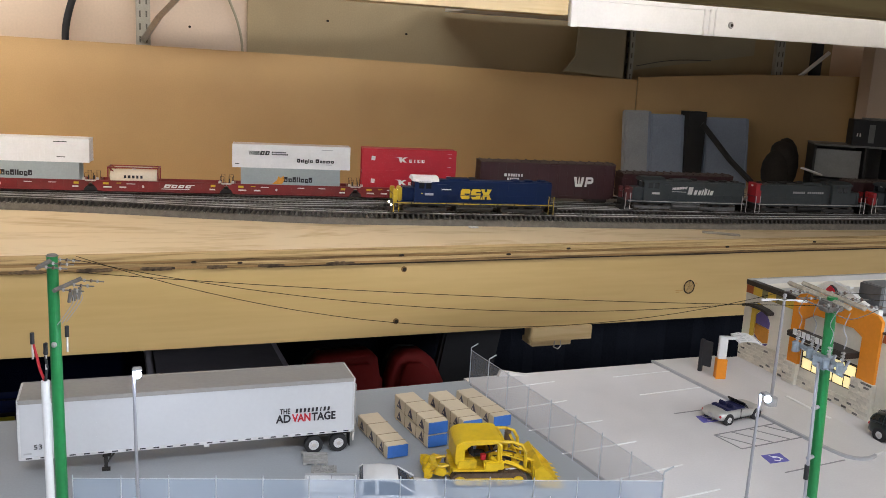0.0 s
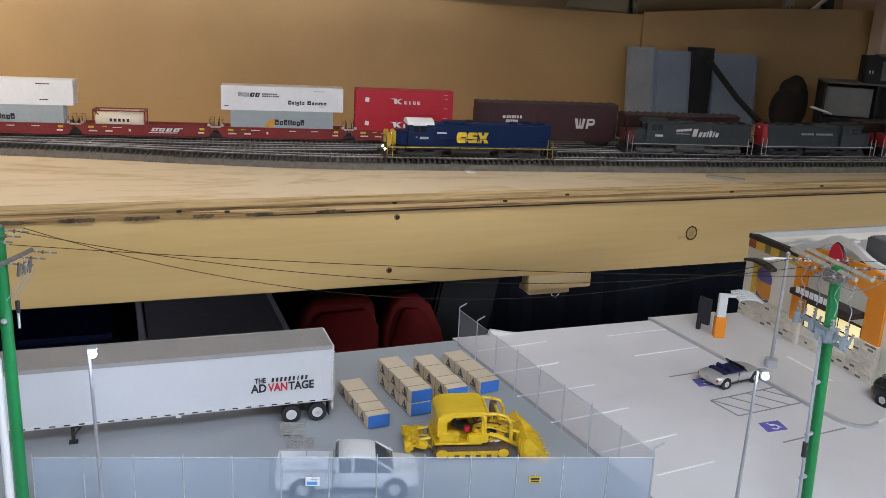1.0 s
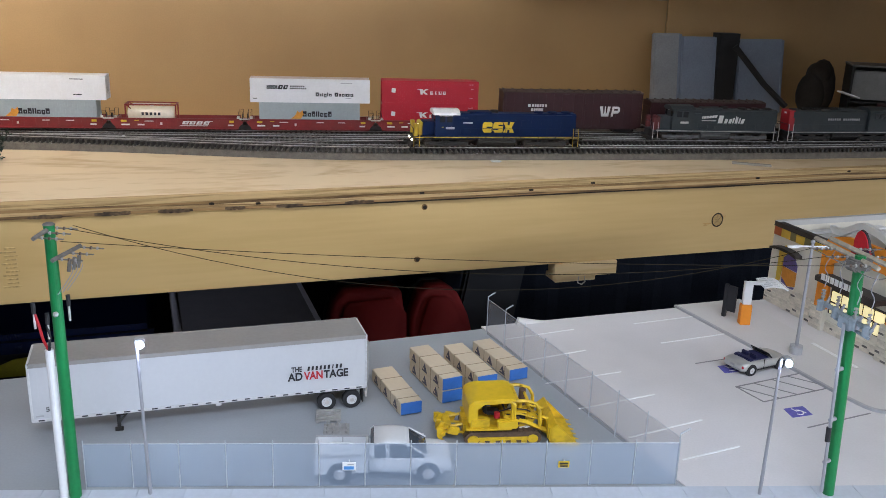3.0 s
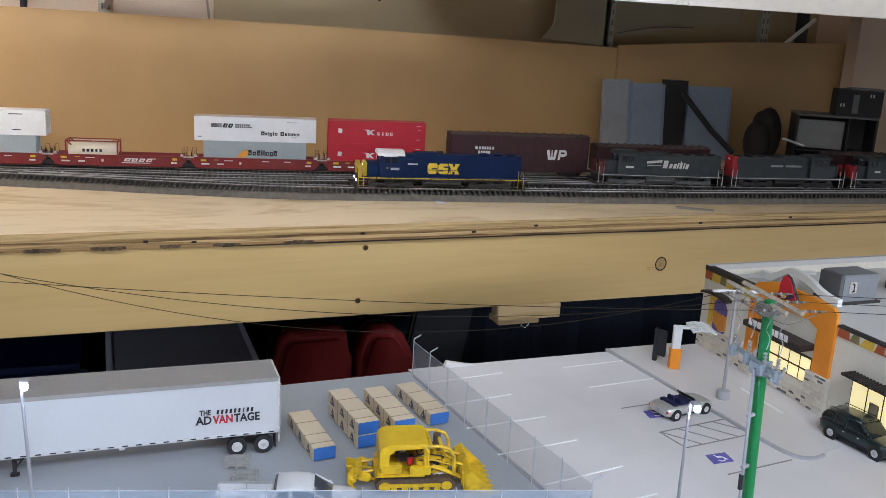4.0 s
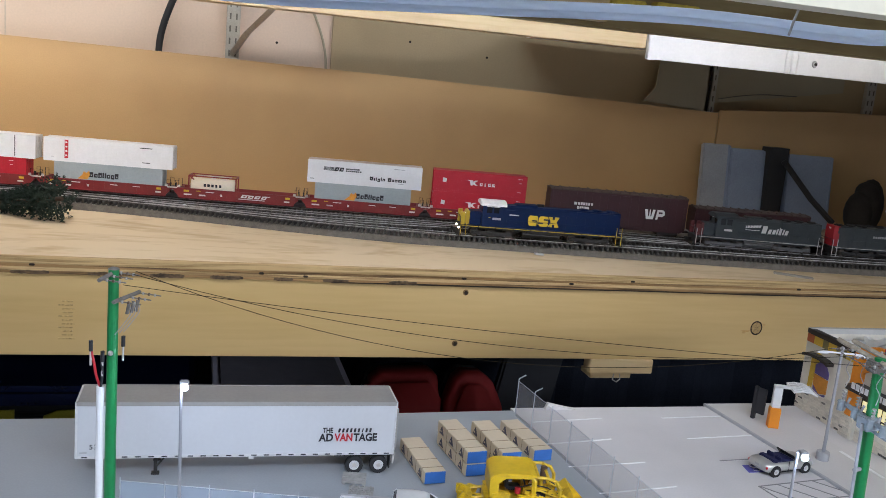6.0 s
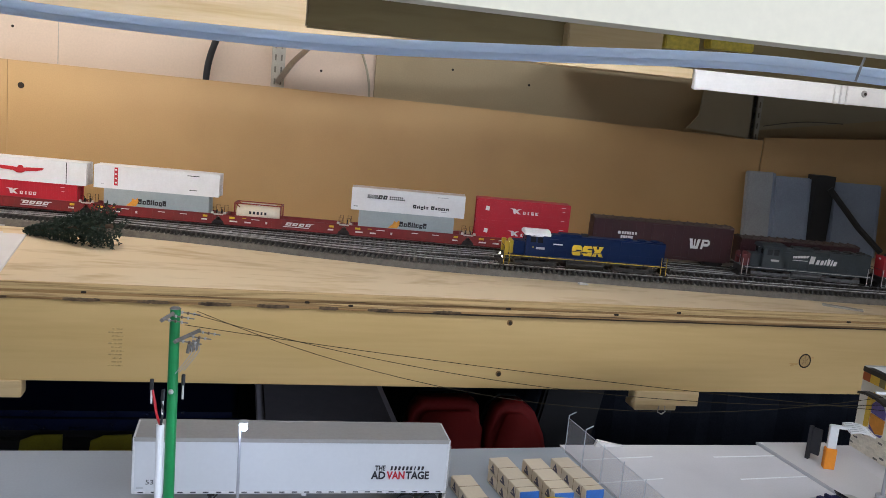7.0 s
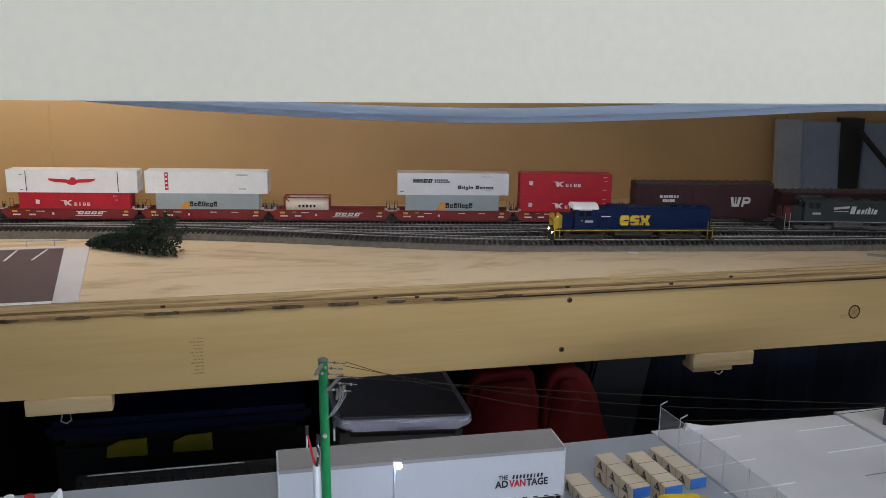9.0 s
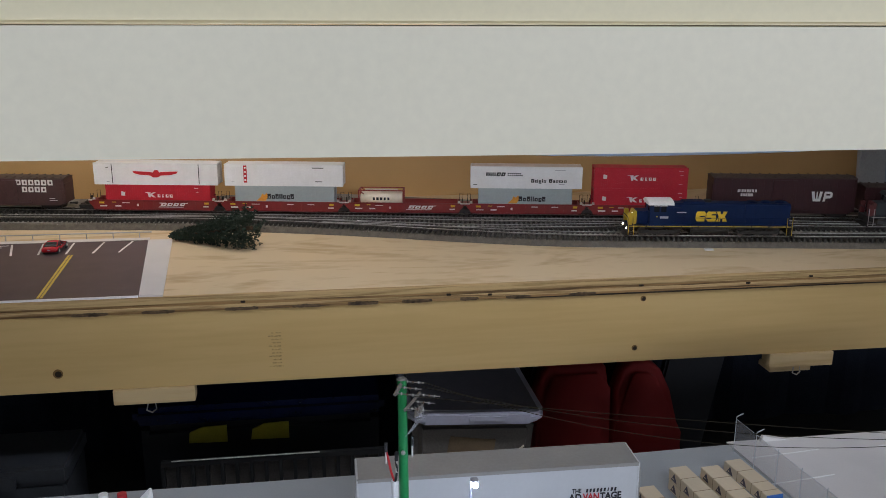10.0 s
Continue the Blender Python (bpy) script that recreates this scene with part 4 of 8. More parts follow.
ball(bm, (-0.030, 0, 0.0132), 0.0112, (0.22, 1, 1), 20), ball(bm, (0.030, 0, 0.0132), 0.0112, (0.22, 1, 1), 20)
part("tank", bm, TANK, tank, smooth=True)
part("walkway", box(bm_new(), (0, 0, 0.0272), (0.050, 0.006, 0.0008)), SILVER, tank)
part("manhole", rod(bm_new(), (0.0, 0, 0.0240), (0.0, 0, 0.0266), 0.0026, seg=12), SILVER, tank)
for k, w in enumerate((0.0032, 0.0036, 0.0034, 0.0028, 0.0030)):
    part("lettering_block", box(bm_new(), (-0.011 + 0.0055 * k, -0.01115, 0.0148), (w, 0.0006, 0.0040)), INK_K, tank)


def boxcar(x, length, mat, label, height=0.0560, width=0.034, mark=""):
    t = thing("boxcar", label, "boxcar", on_path(PATH_A, x), "boxcars")
    L, W = length / 2, width / 2
    part("body", span(bm_new(), -L, L, -W, W, 0.0110, height), mat, t)
    part("roof", prism(bm_new(), [(-W - 0.0006, 0), (W + 0.0006, 0), (W - 0.001, 0.0014), (0, 0.0030), (-W + 0.001, 0.0014)], -L - 0.0005, L + 0.0005), CAR_ROOF, t, "weathered metal roof", m=pose(0, 0, height, 0, 0, 90))
    for k in range(15):
        part("roof_rib", box(bm_new(), (-L + 0.004 + (2 * L - 0.008) * k / 14, 0, height + 0.0020), (0.0010, width - 0.003, 0.0018)), CAR_ROOF, t)
    for s in (-1, 1):
        part("side_sill", prism(bm_new(), [(-L + 0.008, 0.0078), (L - 0.008, 0.0078), (L - 0.002, 0.0112), (-L + 0.002, 0.0112)], s * (W - 0.0012), s * W), mat, t)
        for k in range(18):
            px = -L + 0.004 + (2 * L - 0.008) * k / 17
            if abs(px) > 0.0195:
                part("side_rib", box(bm_new(), (px, s * (W + 0.0002), (height + 0.011) / 2), (0.0010, 0.0006, height - 0.014)), mat, t)
        d = part("door", span(bm_new(), -0.018, 0.018, s * (W + 0.0002), s * (W + 0.0012), 0.0120, height - 0.0022), mat, t)
        for px in (-0.0175, 0.0, 0.0175):
            part("door_post", box(bm_new(), (px, s * (W + 0.0014), (height + 0.012) / 2), (0.0012, 0.0007, height - 0.016)), mat, d)
        part("door_track", box(bm_new(), (0, s * (W + 0.0008), 0.0118), (0.078, 0.0014, 0.0009)), mat, t)
        part("lock_bar", rod(bm_new(), (0.013, s * (W + 0.0016), 0.014), (0.013, s * (W + 0.0016), height - 0.004), 0.0004, seg=5), mat, t)
    for sx in (-1, 1):
        for k in range(7):
            part("ladder_rung", box(bm_new(), (sx * (L - 0.0035), -W - 0.0008, 0.016 + 0.005 * k), (0.005, 0.0005, 0.0005)), mat, t)
        part("end_panel", box(bm_new(), (sx * (L + 0.0004), 0, height * 0.55), (0.001, width * 0.86, height * 0.62)), mat, t)
        bogie(t, sx * (L - 0.0240))
        coupler(t, sx * L, sx)
    y = -W - 0.0006
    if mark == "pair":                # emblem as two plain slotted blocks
        shape(t, INK_W, [(0, 1), (0.20, 0), (0.92, 0), (1.12, 1)], 0.040, 0.0265, 0.0148, y)
        shape(t, mat, [(0.30, 1.02), (0.40, 0.30), (0.48, 0.30), (0.50, 1.02)], 0.040, 0.0265, 0.0148, y, t=0.0004)
        shape(t, mat, [(0.62, 1.02), (0.64, 0.30), (0.72, 0.30), (0.82, 1.02)], 0.040, 0.0265, 0.0148, y, t=0.0004)
        shape(t, INK_W, [(0, 0), (0.22, 0), (0.26, 0.30), (0.72, 0.32), (0.92, 0.5), (0.92, 0.84), (0.76, 1), (0.14, 1)], 0.0575, 0.0265, 0.0148, y)
        decal(t, mat, 0.0648, 0.0368, 0.0058, 0.0026, y, t=0.0004)
        for r, xs in enumerate(((0, 0.0052, 0.0092, 0.0130, 0.0166, 0.0206, 0.0250), (0.0042, 0.0080, 0.0114, 0.0148, 0.0170, 0.0196))):
            for px in xs:
                decal(t, INK_W, -0.067 + px, 0.0415 - 0.0062 * r, 0.0028 if px else 0.0042, 0.0042, y)
    if mark == "belt":
        for r, n in enumerate((6, 4)):
            for k in range(n):
                decal(t, INK_W, 0.020 + 0.0098 * (k + 0.9 * r), 0.0430 - 0.0108 * r, 0.0076, 0.0082, y)
                decal(t, mat, 0.0205 + 0.0098 * (k + 0.9 * r), 0.0430 - 0.0108 * r, 0.0026, 0.0036, y, t=0.0004)
        decal(t, INK_W, 0.072, 0.0155, 0.012, 0.0007, y), decal(t, INK_W, 0.070, 0.0185, 0.009, 0.0007, y)
    if mark == "disc":
        part("emblem", rod(bm_new(), (L - 0.030, y - 0.0003, height * 0.66), (L - 0.030, y + 0.0005, height * 0.66), 0.0036, seg=16), INK_W, t)
    return t


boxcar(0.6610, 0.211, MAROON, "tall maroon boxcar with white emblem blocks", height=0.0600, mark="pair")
boxcar(-0.4930, 0.178, BROWN_CAR, "brown boxcar with white lettering blocks", height=0.0480, mark="belt")
boxcar(0.868, 0.182, MAROON, "low maroon boxcar with a pale round emblem", height=0.0480, mark="disc")
boxcar(1.245, 0.170, MAROON, "low maroon boxcar behind the grey locomotives", height=0.0460)


def hopper(x, length, mat, label):
    t = thing("hopper_car", label, "hopper car", on_path(PATH_A, x), "hopper cars")
    L = length / 2
    for s in (-1, 1):
        part("side", span(bm_new(), -L, L, s * 0.0150, s * 0.0162, 0.010, 0.040), mat, t)
        for k in range(9):
            part("side_rib", box(bm_new(), (-L + 0.003 + (2 * L - 0.006) * k / 8, s * 0.0165, 0.025), (0.0012, 0.0010, 0.028)), mat, t)
        part("end", span(bm_new(), s * (L - 0.0012), s * L, -0.0150, 0.0150, 0.014, 0.040), mat, t)
        bogie(t, s * (L - 0.022))
    part("floor", span(bm_new(), -L, L, -0.0150, 0.0150, 0.012, 0.014), mat, t)
    part("top_rail", span(bm_new(), -L, L, -0.0168, -0.0150, 0.0395, 0.0410), mat, t)
    coupler(t, -L, -1), coupler(t, L, 1)
    return t


HOPPER = material("black_hopper", (0.022, 0.022, 0.024), 0.6, var=0.2)
hopper(1.083, 0.100, HOPPER, "black open hopper car on the rear track")
hopper(1.415, 0.140, HOPPER, "black open hopper car on the rear track")
hopper(1.575, 0.140, HOPPER, "black open hopper car on the rear track")


def locomotive(path, x, body, nose, label, length=0.236, cab_left=True, roof=None, stripe=None, mark="", lit=False, tail=None, steps_mat=None, frame_mat=None, rail_mat=None, box_mat=None):
    """A six-axle road switcher with its cab at local -x."""
    t = thing("locomotive", label, "locomotive", on_path(path, x) @ (pose(0, 0, 0) if cab_left else pose(0, 0, 0, 0, 0, 180)), "diesel locomotives")
    L = length / 2
    frame_mat, rail_mat = frame_mat or body, rail_mat or body
    f = part("walkway", span(bm_new(), -L + 0.006, L - 0.006, -0.0172, 0.0172, 0.0132, 0.0158), frame_mat, t)
    if stripe:
        for s in (-1, 1):
            part("stripe", box(bm_new(), (0, s * 0.01735, 0.0147), (2 * L - 0.014, 0.0004, 0.0012)), stripe, f, "yellow sill stripe")
            for k in range(9):
                part("stripe_gap", box(bm_new(), (-L + 0.03 + 0.024 * k, s * 0.0176, 0.0147), (0.0014, 0.0004, 0.0024)), TRUCK, f)
    hood_w = 0.0110
    # long hood, with bevelled top edges
    hx0, hx1, ht = -L + 0.066, L - 0.0085, 0.0455
    hood = part("long_hood", prism(bm_new(), [(-hood_w, 0.0158), (hood_w, 0.0158), (hood_w, ht - 0.0022), (hood_w - 0.0022, ht), (-hood_w + 0.0022, ht), (-hood_w, ht - 0.0022)], -hx1, -hx0), body, t, m=pose(0, 0, 0, 0, 0, 90))
    for k in range(11):              # access doors
        dx = hx0 + 0.008 + (hx1 - hx0 - 0.024) * k / 10
        for s in (-1, 1):
            part("hood_door", box(bm_new(), (dx, s * hood_w, 0.0275), (0.0104, 0.0006, 0.0190), None, 0.0002), body, t)
    # radiator flare and fans
    part("radiator", prism(bm_new(), [(hx1 - 0.062, ht - 0.0105), (hx1 - 0.006, ht - 0.0105), (hx1 - 0.006, ht - 0.0015), (hx1 - 0.062, ht - 0.0015)], -hood_w - 0.0012, hood_w + 0.0012), body, t)
    for k in range(3):
        bm = rod(bm_new(), (hx1 - 0.050 + 0.019 * k, 0, ht - 0.0005), (hx1 - 0.050 + 0.019 * k, 0, ht + 0.0016), 0.0068, seg=20)
        rod(bm, (hx1 - 0.050 + 0.019 * k, 0, ht + 0.0016), (hx1 - 0.050 + 0.019 * k, 0, ht + 0.0022), 0.0050, seg=20)
        part("roof_fan", bm, TRUCK if body is LOCO_GREY else body, t)
    part("exhaust_pipe", box(bm_new(), (hx0 + 0.050, 0, ht + 0.0016), (0.010, 0.006, 0.0042), None, 0.0006), TRUCK, t)
    part("dynamic_brake", box(bm_new(), (hx0 + 0.030, 0, ht + 0.0006), (0.030, 0.018, 0.0034), None, 0.0008), body, t)
    part("blower_box", box(bm_new(), (hx0 + 0.006, -hood_w - 0.0012, 0.0330), (0.014, 0.0030, 0.0140), None, 0.0006), body, t)
    # cab
    cx0, cx1 = -L + 0.0340, -L + 0.0655
    cab = part("cab", span(bm_new(), cx0, cx1, -0.0165, 0.0165, 0.0158, 0.0445), body, t)
    out = [(-0.0178, 0.0440), (0.0178, 0.0440), (0.0170, 0.0468), (0.0080, 0.0502), (-0.0080, 0.0502), (-0.0170, 0.0468)]
    part("cab_roof", prism(bm_new(), out, -cx1 - 0.0012, -cx0 + 0.0025), roof or body, cab, "white cab roof" if roof else "", m=pose(0, 0, 0, 0, 0, 90))
    for s in (-1, 1):
        for wx in (cx0 + 0.0095, cx0 + 0.0190):
            part("side_window", box(bm_new(), (wx, s * 0.0166, 0.0385), (0.0072, 0.0006, 0.0080), None, 0.0002), GLASS_DARK, cab)
        part("windscreen", box(bm_new(), (cx0 - 0.0002, s * 0.0110, 0.0390), (0.0006, 0.0066, 0.0070)), GLASS_DARK, cab)
        part("sunshade", box(bm_new(), (cx0 + 0.0140, s * 0.0176, 0.0432), (0.0180, 0.0024, 0.0005)), roof or body, cab)
    part("number_board", box(bm_new(), (cx0 - 0.0003, 0, 0.0462), (0.0014, 0.016, 0.0034)), INK_K, cab)
    # short hood
    nose_ob = part("short_hood", span(bm_new(), -L + 0.0180, cx0, -0.0108, 0.0108, 0.0158, 0.0345, 0.0010), body, t)
    part("nose_front", span(bm_new(), -L + 0.0130, -L + 0.0180, -0.0108, 0.0108, 0.0158, 0.0345, 0.0010), nose, nose_ob)
    part("nose_door", box(bm_new(), (-L + 0.0128, 0.005, 0.0245), (0.0008, 0.0060, 0.0150), None, 0.0002), nose, nose_ob)
    if nose is not body:
        for s in (-1, 1):
            part("nose_panel", span(bm_new(), -L + 0.0050, -L + 0.0110, s * 0.0110, s * 0.0172, 0.0160, 0.0330, 0.0006), nose, t)
    # pilots, steps, couplers
    for s, tint in ((-1, steps_mat or nose), (1, steps_mat or tail or body)):
        x0 = s * (L - 0.006)
        part("pilot", prism(bm_new(), [(-0.0165, 0.0010), (0.0165, 0.0010), (0.0172, 0.0150), (-0.0172, 0.0150)], -x0 - 0.0012, -x0 + 0.0012), TRUCK, t, m=pose(0, 0, 0, 0, 0, 90))
        part("snow_plough", prism(bm_new(), [(0, 0.0008), (0.0045, 0.0008), (0.0030, 0.0045), (0, 0.0065)], -0.0150, 0.0150), TRUCK, t, m=pose(x0, 0, 0) @ (pose(0, 0, 0) if s > 0 else pose(0, 0, 0, 0, 0, 180)))
        for sy in (-1, 1):
            bm = bm_new()
            for k in range(4):
                box(bm, (x0 - s * 0.0035, sy * 0.0158, 0.0024 + 0.0034 * k), (0.0070, 0.0030, 0.0007))
            part("steps", bm, TRUCK, t)
            for dx in (0.0, -s * 0.0072):
                part("step_rail", tube(bm_new(), [(x0 + dx, sy * 0.0174, 0.0022), (x0 + dx, sy * 0.0174, 0.0270)], 0.00055, 5), steps_mat or rail_mat if body is LOCO_GREY else tint, t)
        part("end_rail", tube(bm_new(), [(x0 + s * 0.001, -0.0165, 0.0158), (x0 + s * 0.001, -0.0165, 0.0265), (x0 + s * 0.001, -0.004, 0.0265), (x0 + s * 0.001, 0.004, 0.0265), (x0 + s * 0.001, 0.0165, 0.0265), (x0 + s * 0.001, 0.0165, 0.0158)], 0.00045, 5), rail_mat, t)
        coupler(t, x0, s)
        part("end_light", box(bm_new(), (s * (L - 0.0080) if s > 0 else cx0 - 0.0008, 0, 0.0415 if s > 0 else 0.0440), (0.0012, 0.0050, 0.0026)), INK_W, t)
    for sy in (-1, 1):               # side handrails
        pts = [(-L + 0.072, sy * 0.0170, 0.0265), (L - 0.014, sy * 0.0170, 0.0265)]
        part("handrail", tube(bm_new(), pts, 0.00035, 5), rail_mat, t)
        for k in range(9):
            sx = -L + 0.072 + (2 * L - 0.086) * k / 8
            part("stanchion", rod(bm_new(), (sx, sy * 0.0170, 0.0158), (sx, sy * 0.0170, 0.0265), 0.00035, seg=5), rail_mat, t)
    # fuel tank, trucks
    part("fuel_tank", prism(bm_new(), [(-0.0140, 0.0115), (-0.0155, 0.0075), (-0.0115, 0.0028), (0.0115, 0.0028), (0.0155, 0.0075), (0.0140, 0.0115)], -min(0.026, L - 0.0805), min(0.026, L - 0.0805)), box_mat or TRUCK, t, m=pose(0, 0, 0, 0, 0, 90))
    part("underframe", span(bm_new(), -L + 0.03, L - 0.03, -0.0120, 0.0120, 0.0105, 0.0133), TRUCK, t)
    for s in (-1, 1):
        part("air_reservoir", rod(bm_new(), (-0.022, s * 0.0145, 0.0118), (0.022, s * 0.0145, 0.0118), 0.0019, seg=10), box_mat or TRUCK, t)
        bogie(t, s * (L - 0.0500), 0.0480, 3, 0.0058, mat=box_mat)
    if lit:
        for y in (-0.0125, 0.0125):
            part("ditch_light", ball(bm_new(), (-L + 0.0040, y, 0.0112), 0.0015, seg=8), HEADLIGHT, t, "lit ditch light")
        part("headlight", ball(bm_new(), (-L + 0.0126, -0.0020, 0.0300), 0.0012, seg=8), HEADLIGHT, t, "lit headlight")
    y = -hood_w - 0.0006 if cab_left else hood_w + 0.0004
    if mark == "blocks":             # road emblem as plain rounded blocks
        R = [(0.16, 0.0), (0.90, 0.0), (1.0, 0.14), (1.0, 0.86), (0.90, 1.0), (0.16, 1.0), (0.0, 0.78), (0.0, 0.22)]
        B = [(0.0, 0.0), (1.15, 0.0), (0.88, 0.5), (1.15, 1.0), (0.0, 1.0), (0.27, 0.5)]
        for g, gx in ((R, -0.0195), (R, -0.0050), (B, 0.0085)):
            shape(t, INK_Y, g, gx, 0.0205, 0.0140, y, sx=0.95)
        for gx, gz, w in ((-0.0105, 0.0275, 0.0072), (0.0055, 0.0300, 0.0070), (-0.0015, 0.0250, 0.0070)):
            decal(t, body, gx, gz, w, 0.0018, y, t=0.0005)
        decal(t, body, 0.0158, 0.0330, 0.0030, 0.0042, y, t=0.0005), decal(t, body, 0.0158, 0.0220, 0.0030, 0.0042, y, t=0.0005)
        decal(t, KERB, -L + 0.0540, 0.0270, 0.0115, 0.0030, -0.0168), decal(t, INK_Y, -L + 0.0440, 0.0280, 0.0022, 0.0010, -0.0168)
        decal(t, INK_W, -L + 0.078, 0.0335, 0.013, 0.0014, -hood_w - 0.0030)
    if mark == "script":
        for k in range(8):
            decal(t, INK_W, -0.030 + 0.0042 * k, 0.0330 + 0.0004 * k, 0.0034, 0.0036 if k else 0.006, y, 0.0008)
        decal(t, INK_W, -0.018, 0.0295, 0.036, 0.0008, y, 0.0002)
        for k, (w, h) in enumerate(((0.0110, 0.0120), (0.0072, 0.0074), (0.0066, 0.0074), (0.0034, 0.0090), (0.0060, 0.0116), (0.0034, 0.0090), (0.0070, 0.0074))):
            px = (0.007, 0.0152, 0.0216, 0.0264, 0.0312, 0.0358, 0.0406)[k]
            decal(t, INK_W, px, 0.0285 - 0.0066 / 2 + h / 2, w * 0.62, h, y, 0.0010)
        decal(t, INK_W, -L + 0.0520, 0.0270, 0.012, 0.0030, -0.0168)
    if mark == "name":
        for k in range(15):
            if k != 8:
                decal(t, KERB, -0.022 + 0.0036 * k, 0.0330, 0.0026, 0.0030, y)
        decal(t, INK_W, -L + 0.0520, 0.0270, 0.010, 0.0026, -0.0168)
    if body is LOCO_GREY:
        for s in (-1, 1):
            part("sill_line", box(bm_new(), (0, s * 0.0174, 0.0150), (2 * L - 0.02, 0.0003, 0.0008)), SILVER, t)
        if tail:
            part("tail_panel", span(bm_new(), L - 0.0170, L - 0.0078, -hood_w - 0.0004, hood_w + 0.0004, 0.0160, ht + 0.0002), tail, t, "scarlet rear end")
    return t


locomotive(PATH_F, 0.5040, LOCO_BLUE, LOCO_YELLOW, "dark blue diesel locomotive with yellow nose and white cab roof", roof=PAINT_W, stripe=LOCO_YELLOW, mark="blocks", lit=True, rail_mat=LOCO_BLUE, frame_mat=LOCO_BLUE, tail=LOCO_YELLOW)
locomotive(PATH_M, 0.8490, LOCO_GREY, material("faded_red_nose", (0.15, 0.03, 0.032), 0.6, var=0.25, scale=90, dirt=(0.06, 0.05, 0.05), dirt_amount=0.6), "dark grey diesel locomotive with a faded red nose", length=0.203, rail_mat=LOCO_GREY, mark="script", steps_mat=SILVER, tail=None, box_mat=material("grimy_trucks", (0.11, 0.11, 0.11), 0.6, var=0.25, scale=150))
locomotive(PATH_M, 1.0520, LOCO_GREY, LOCO_GREY, "dark grey diesel locomotive coupled rear first, scarlet end", length=0.203, cab_left=False, mark="name", steps_mat=SILVER, tail=LOCO_RED)
locomotive(PATH_M, 1.2550, LOCO_GREY, LOCO_RED, "dark grey diesel locomotive with a scarlet nose", length=0.203, mark="name", steps_mat=SILVER)
locomotive(PATH_M, 1.4580, LOCO_GREY, LOCO_RED, "dark grey diesel locomotive at the end of the row", length=0.203, mark="name", steps_mat=SILVER)

# ---- lower table ----
low = thing("lower_table", "grey paved board of the lower scene", "table top", kind="structure")
part("board", plate(bm_new(), [(-1.1, 0.13), (1.5, 0.13), (1.5, 0.6155), (0.29, 0.6110), (0.10, 0.6040), (-1.1, 0.603)], -0.019, -0.0012), PINE, low)
# yard greyer than the lot: weaker light to the left put partly into colour
YARD = material("darkened_yard_paving", (0.345, 0.365, 0.39), 0.65, var=0.05, scale=14, bscale=700, bump=0.04, dirt=(0.30, 0.31, 0.33), dirt_amount=0.4)
part("yard_paving", plate(bm_new(), [(-1.1, 0.13), (0.3420, 0.13), (0.2900, 0.6118), (0.10, 0.6050), (-1.1, 0.604)], -0.0012, 0.0), YARD, low)
part("lot_paving", plate(bm_new(), [(0.3424, 0.13), (1.5, 0.13), (1.5, 0.6168), (0.2904, 0.6168)], -0.0012, 0.0), CONCRETE, low)
island = thing("pavement", "raised pale pavement with a grey kerb beside the lot", "pavement", kind="structure")
kerb_line = [(0.4628, 0.6190), (0.468, 0.560), (0.4715, 0.523), (0.4755, 0.481), (0.4785, 0.442), (0.4800, 0.432), (0.4812, 0.4255), (0.4832, 0.4205), (0.4865, 0.4168), (0.4910, 0.4146), (0.4960, 0.4140), (0.5010, 0.4148), (0.505, 0.4165)]
inner = [(x + 0.0022 * (1.0 if i < 7 else max(0.0, (0.4955 - x) / 0.0123)), y + 0.0022 * min(1.0, max(0, i - 5) / 4)) for i, (x, y) in enumerate(kerb_line)]
part("surface", plate(bm_new(), inner + [(0.5245, 0.424), (0.5275, 0.6190)], 0.0, 0.0016), SIDEWALK, island)
part("kerb", plate(bm_new(), kerb_line + inner[::-1], 0.0, 0.0019), KERB, island)

marks = thing("lot_markings", "painted stall lines and hatching on the car park", "road markings", kind="structure")
for a, b in (((0.298, 0.588), (0.358, 0.594)), ((0.294, 0.548), (0.348, 0.555)), ((0.296, 0.511), (0.355, 0.515)), ((0.301, 0.472), (0.359, 0.478)), ((0.313, 0.431), (0.369, 0.439)), ((0.330, 0.400), (0.371, 0.4045)),
             ((0.410, 0.593), (0.465, 0.5955)), ((0.410, 0.553), (0.4685, 0.557))):
    part("stall_line", quad_strip(bm_new(), a, b, 0.0012, 0.0, 0.0003), PAINT_W, marks)
for a, b in (((0.414, 0.514), (0.471, 0.5175)), ((0.419, 0.474), (0.477, 0.481)), ((0.423, 0.450), (0.4785, 0.456)), ((0.419, 0.474), (0.423, 0.450)), ((0.427, 0.413), (0.480, 0.4185)),
             ((0.420, 0.4738), (0.4365, 0.4520)), ((0.4345, 0.4755), (0.4520, 0.4535)), ((0.4505, 0.4775), (0.4680, 0.4550)), ((0.4650, 0.4792), (0.4780, 0.4630)), ((0.4770, 0.4810), (0.4785, 0.4560))):
    part("stall_line", quad_strip(bm_new(), a, b, 0.0010, 0.0, 0.00025), PAINT_G, marks)
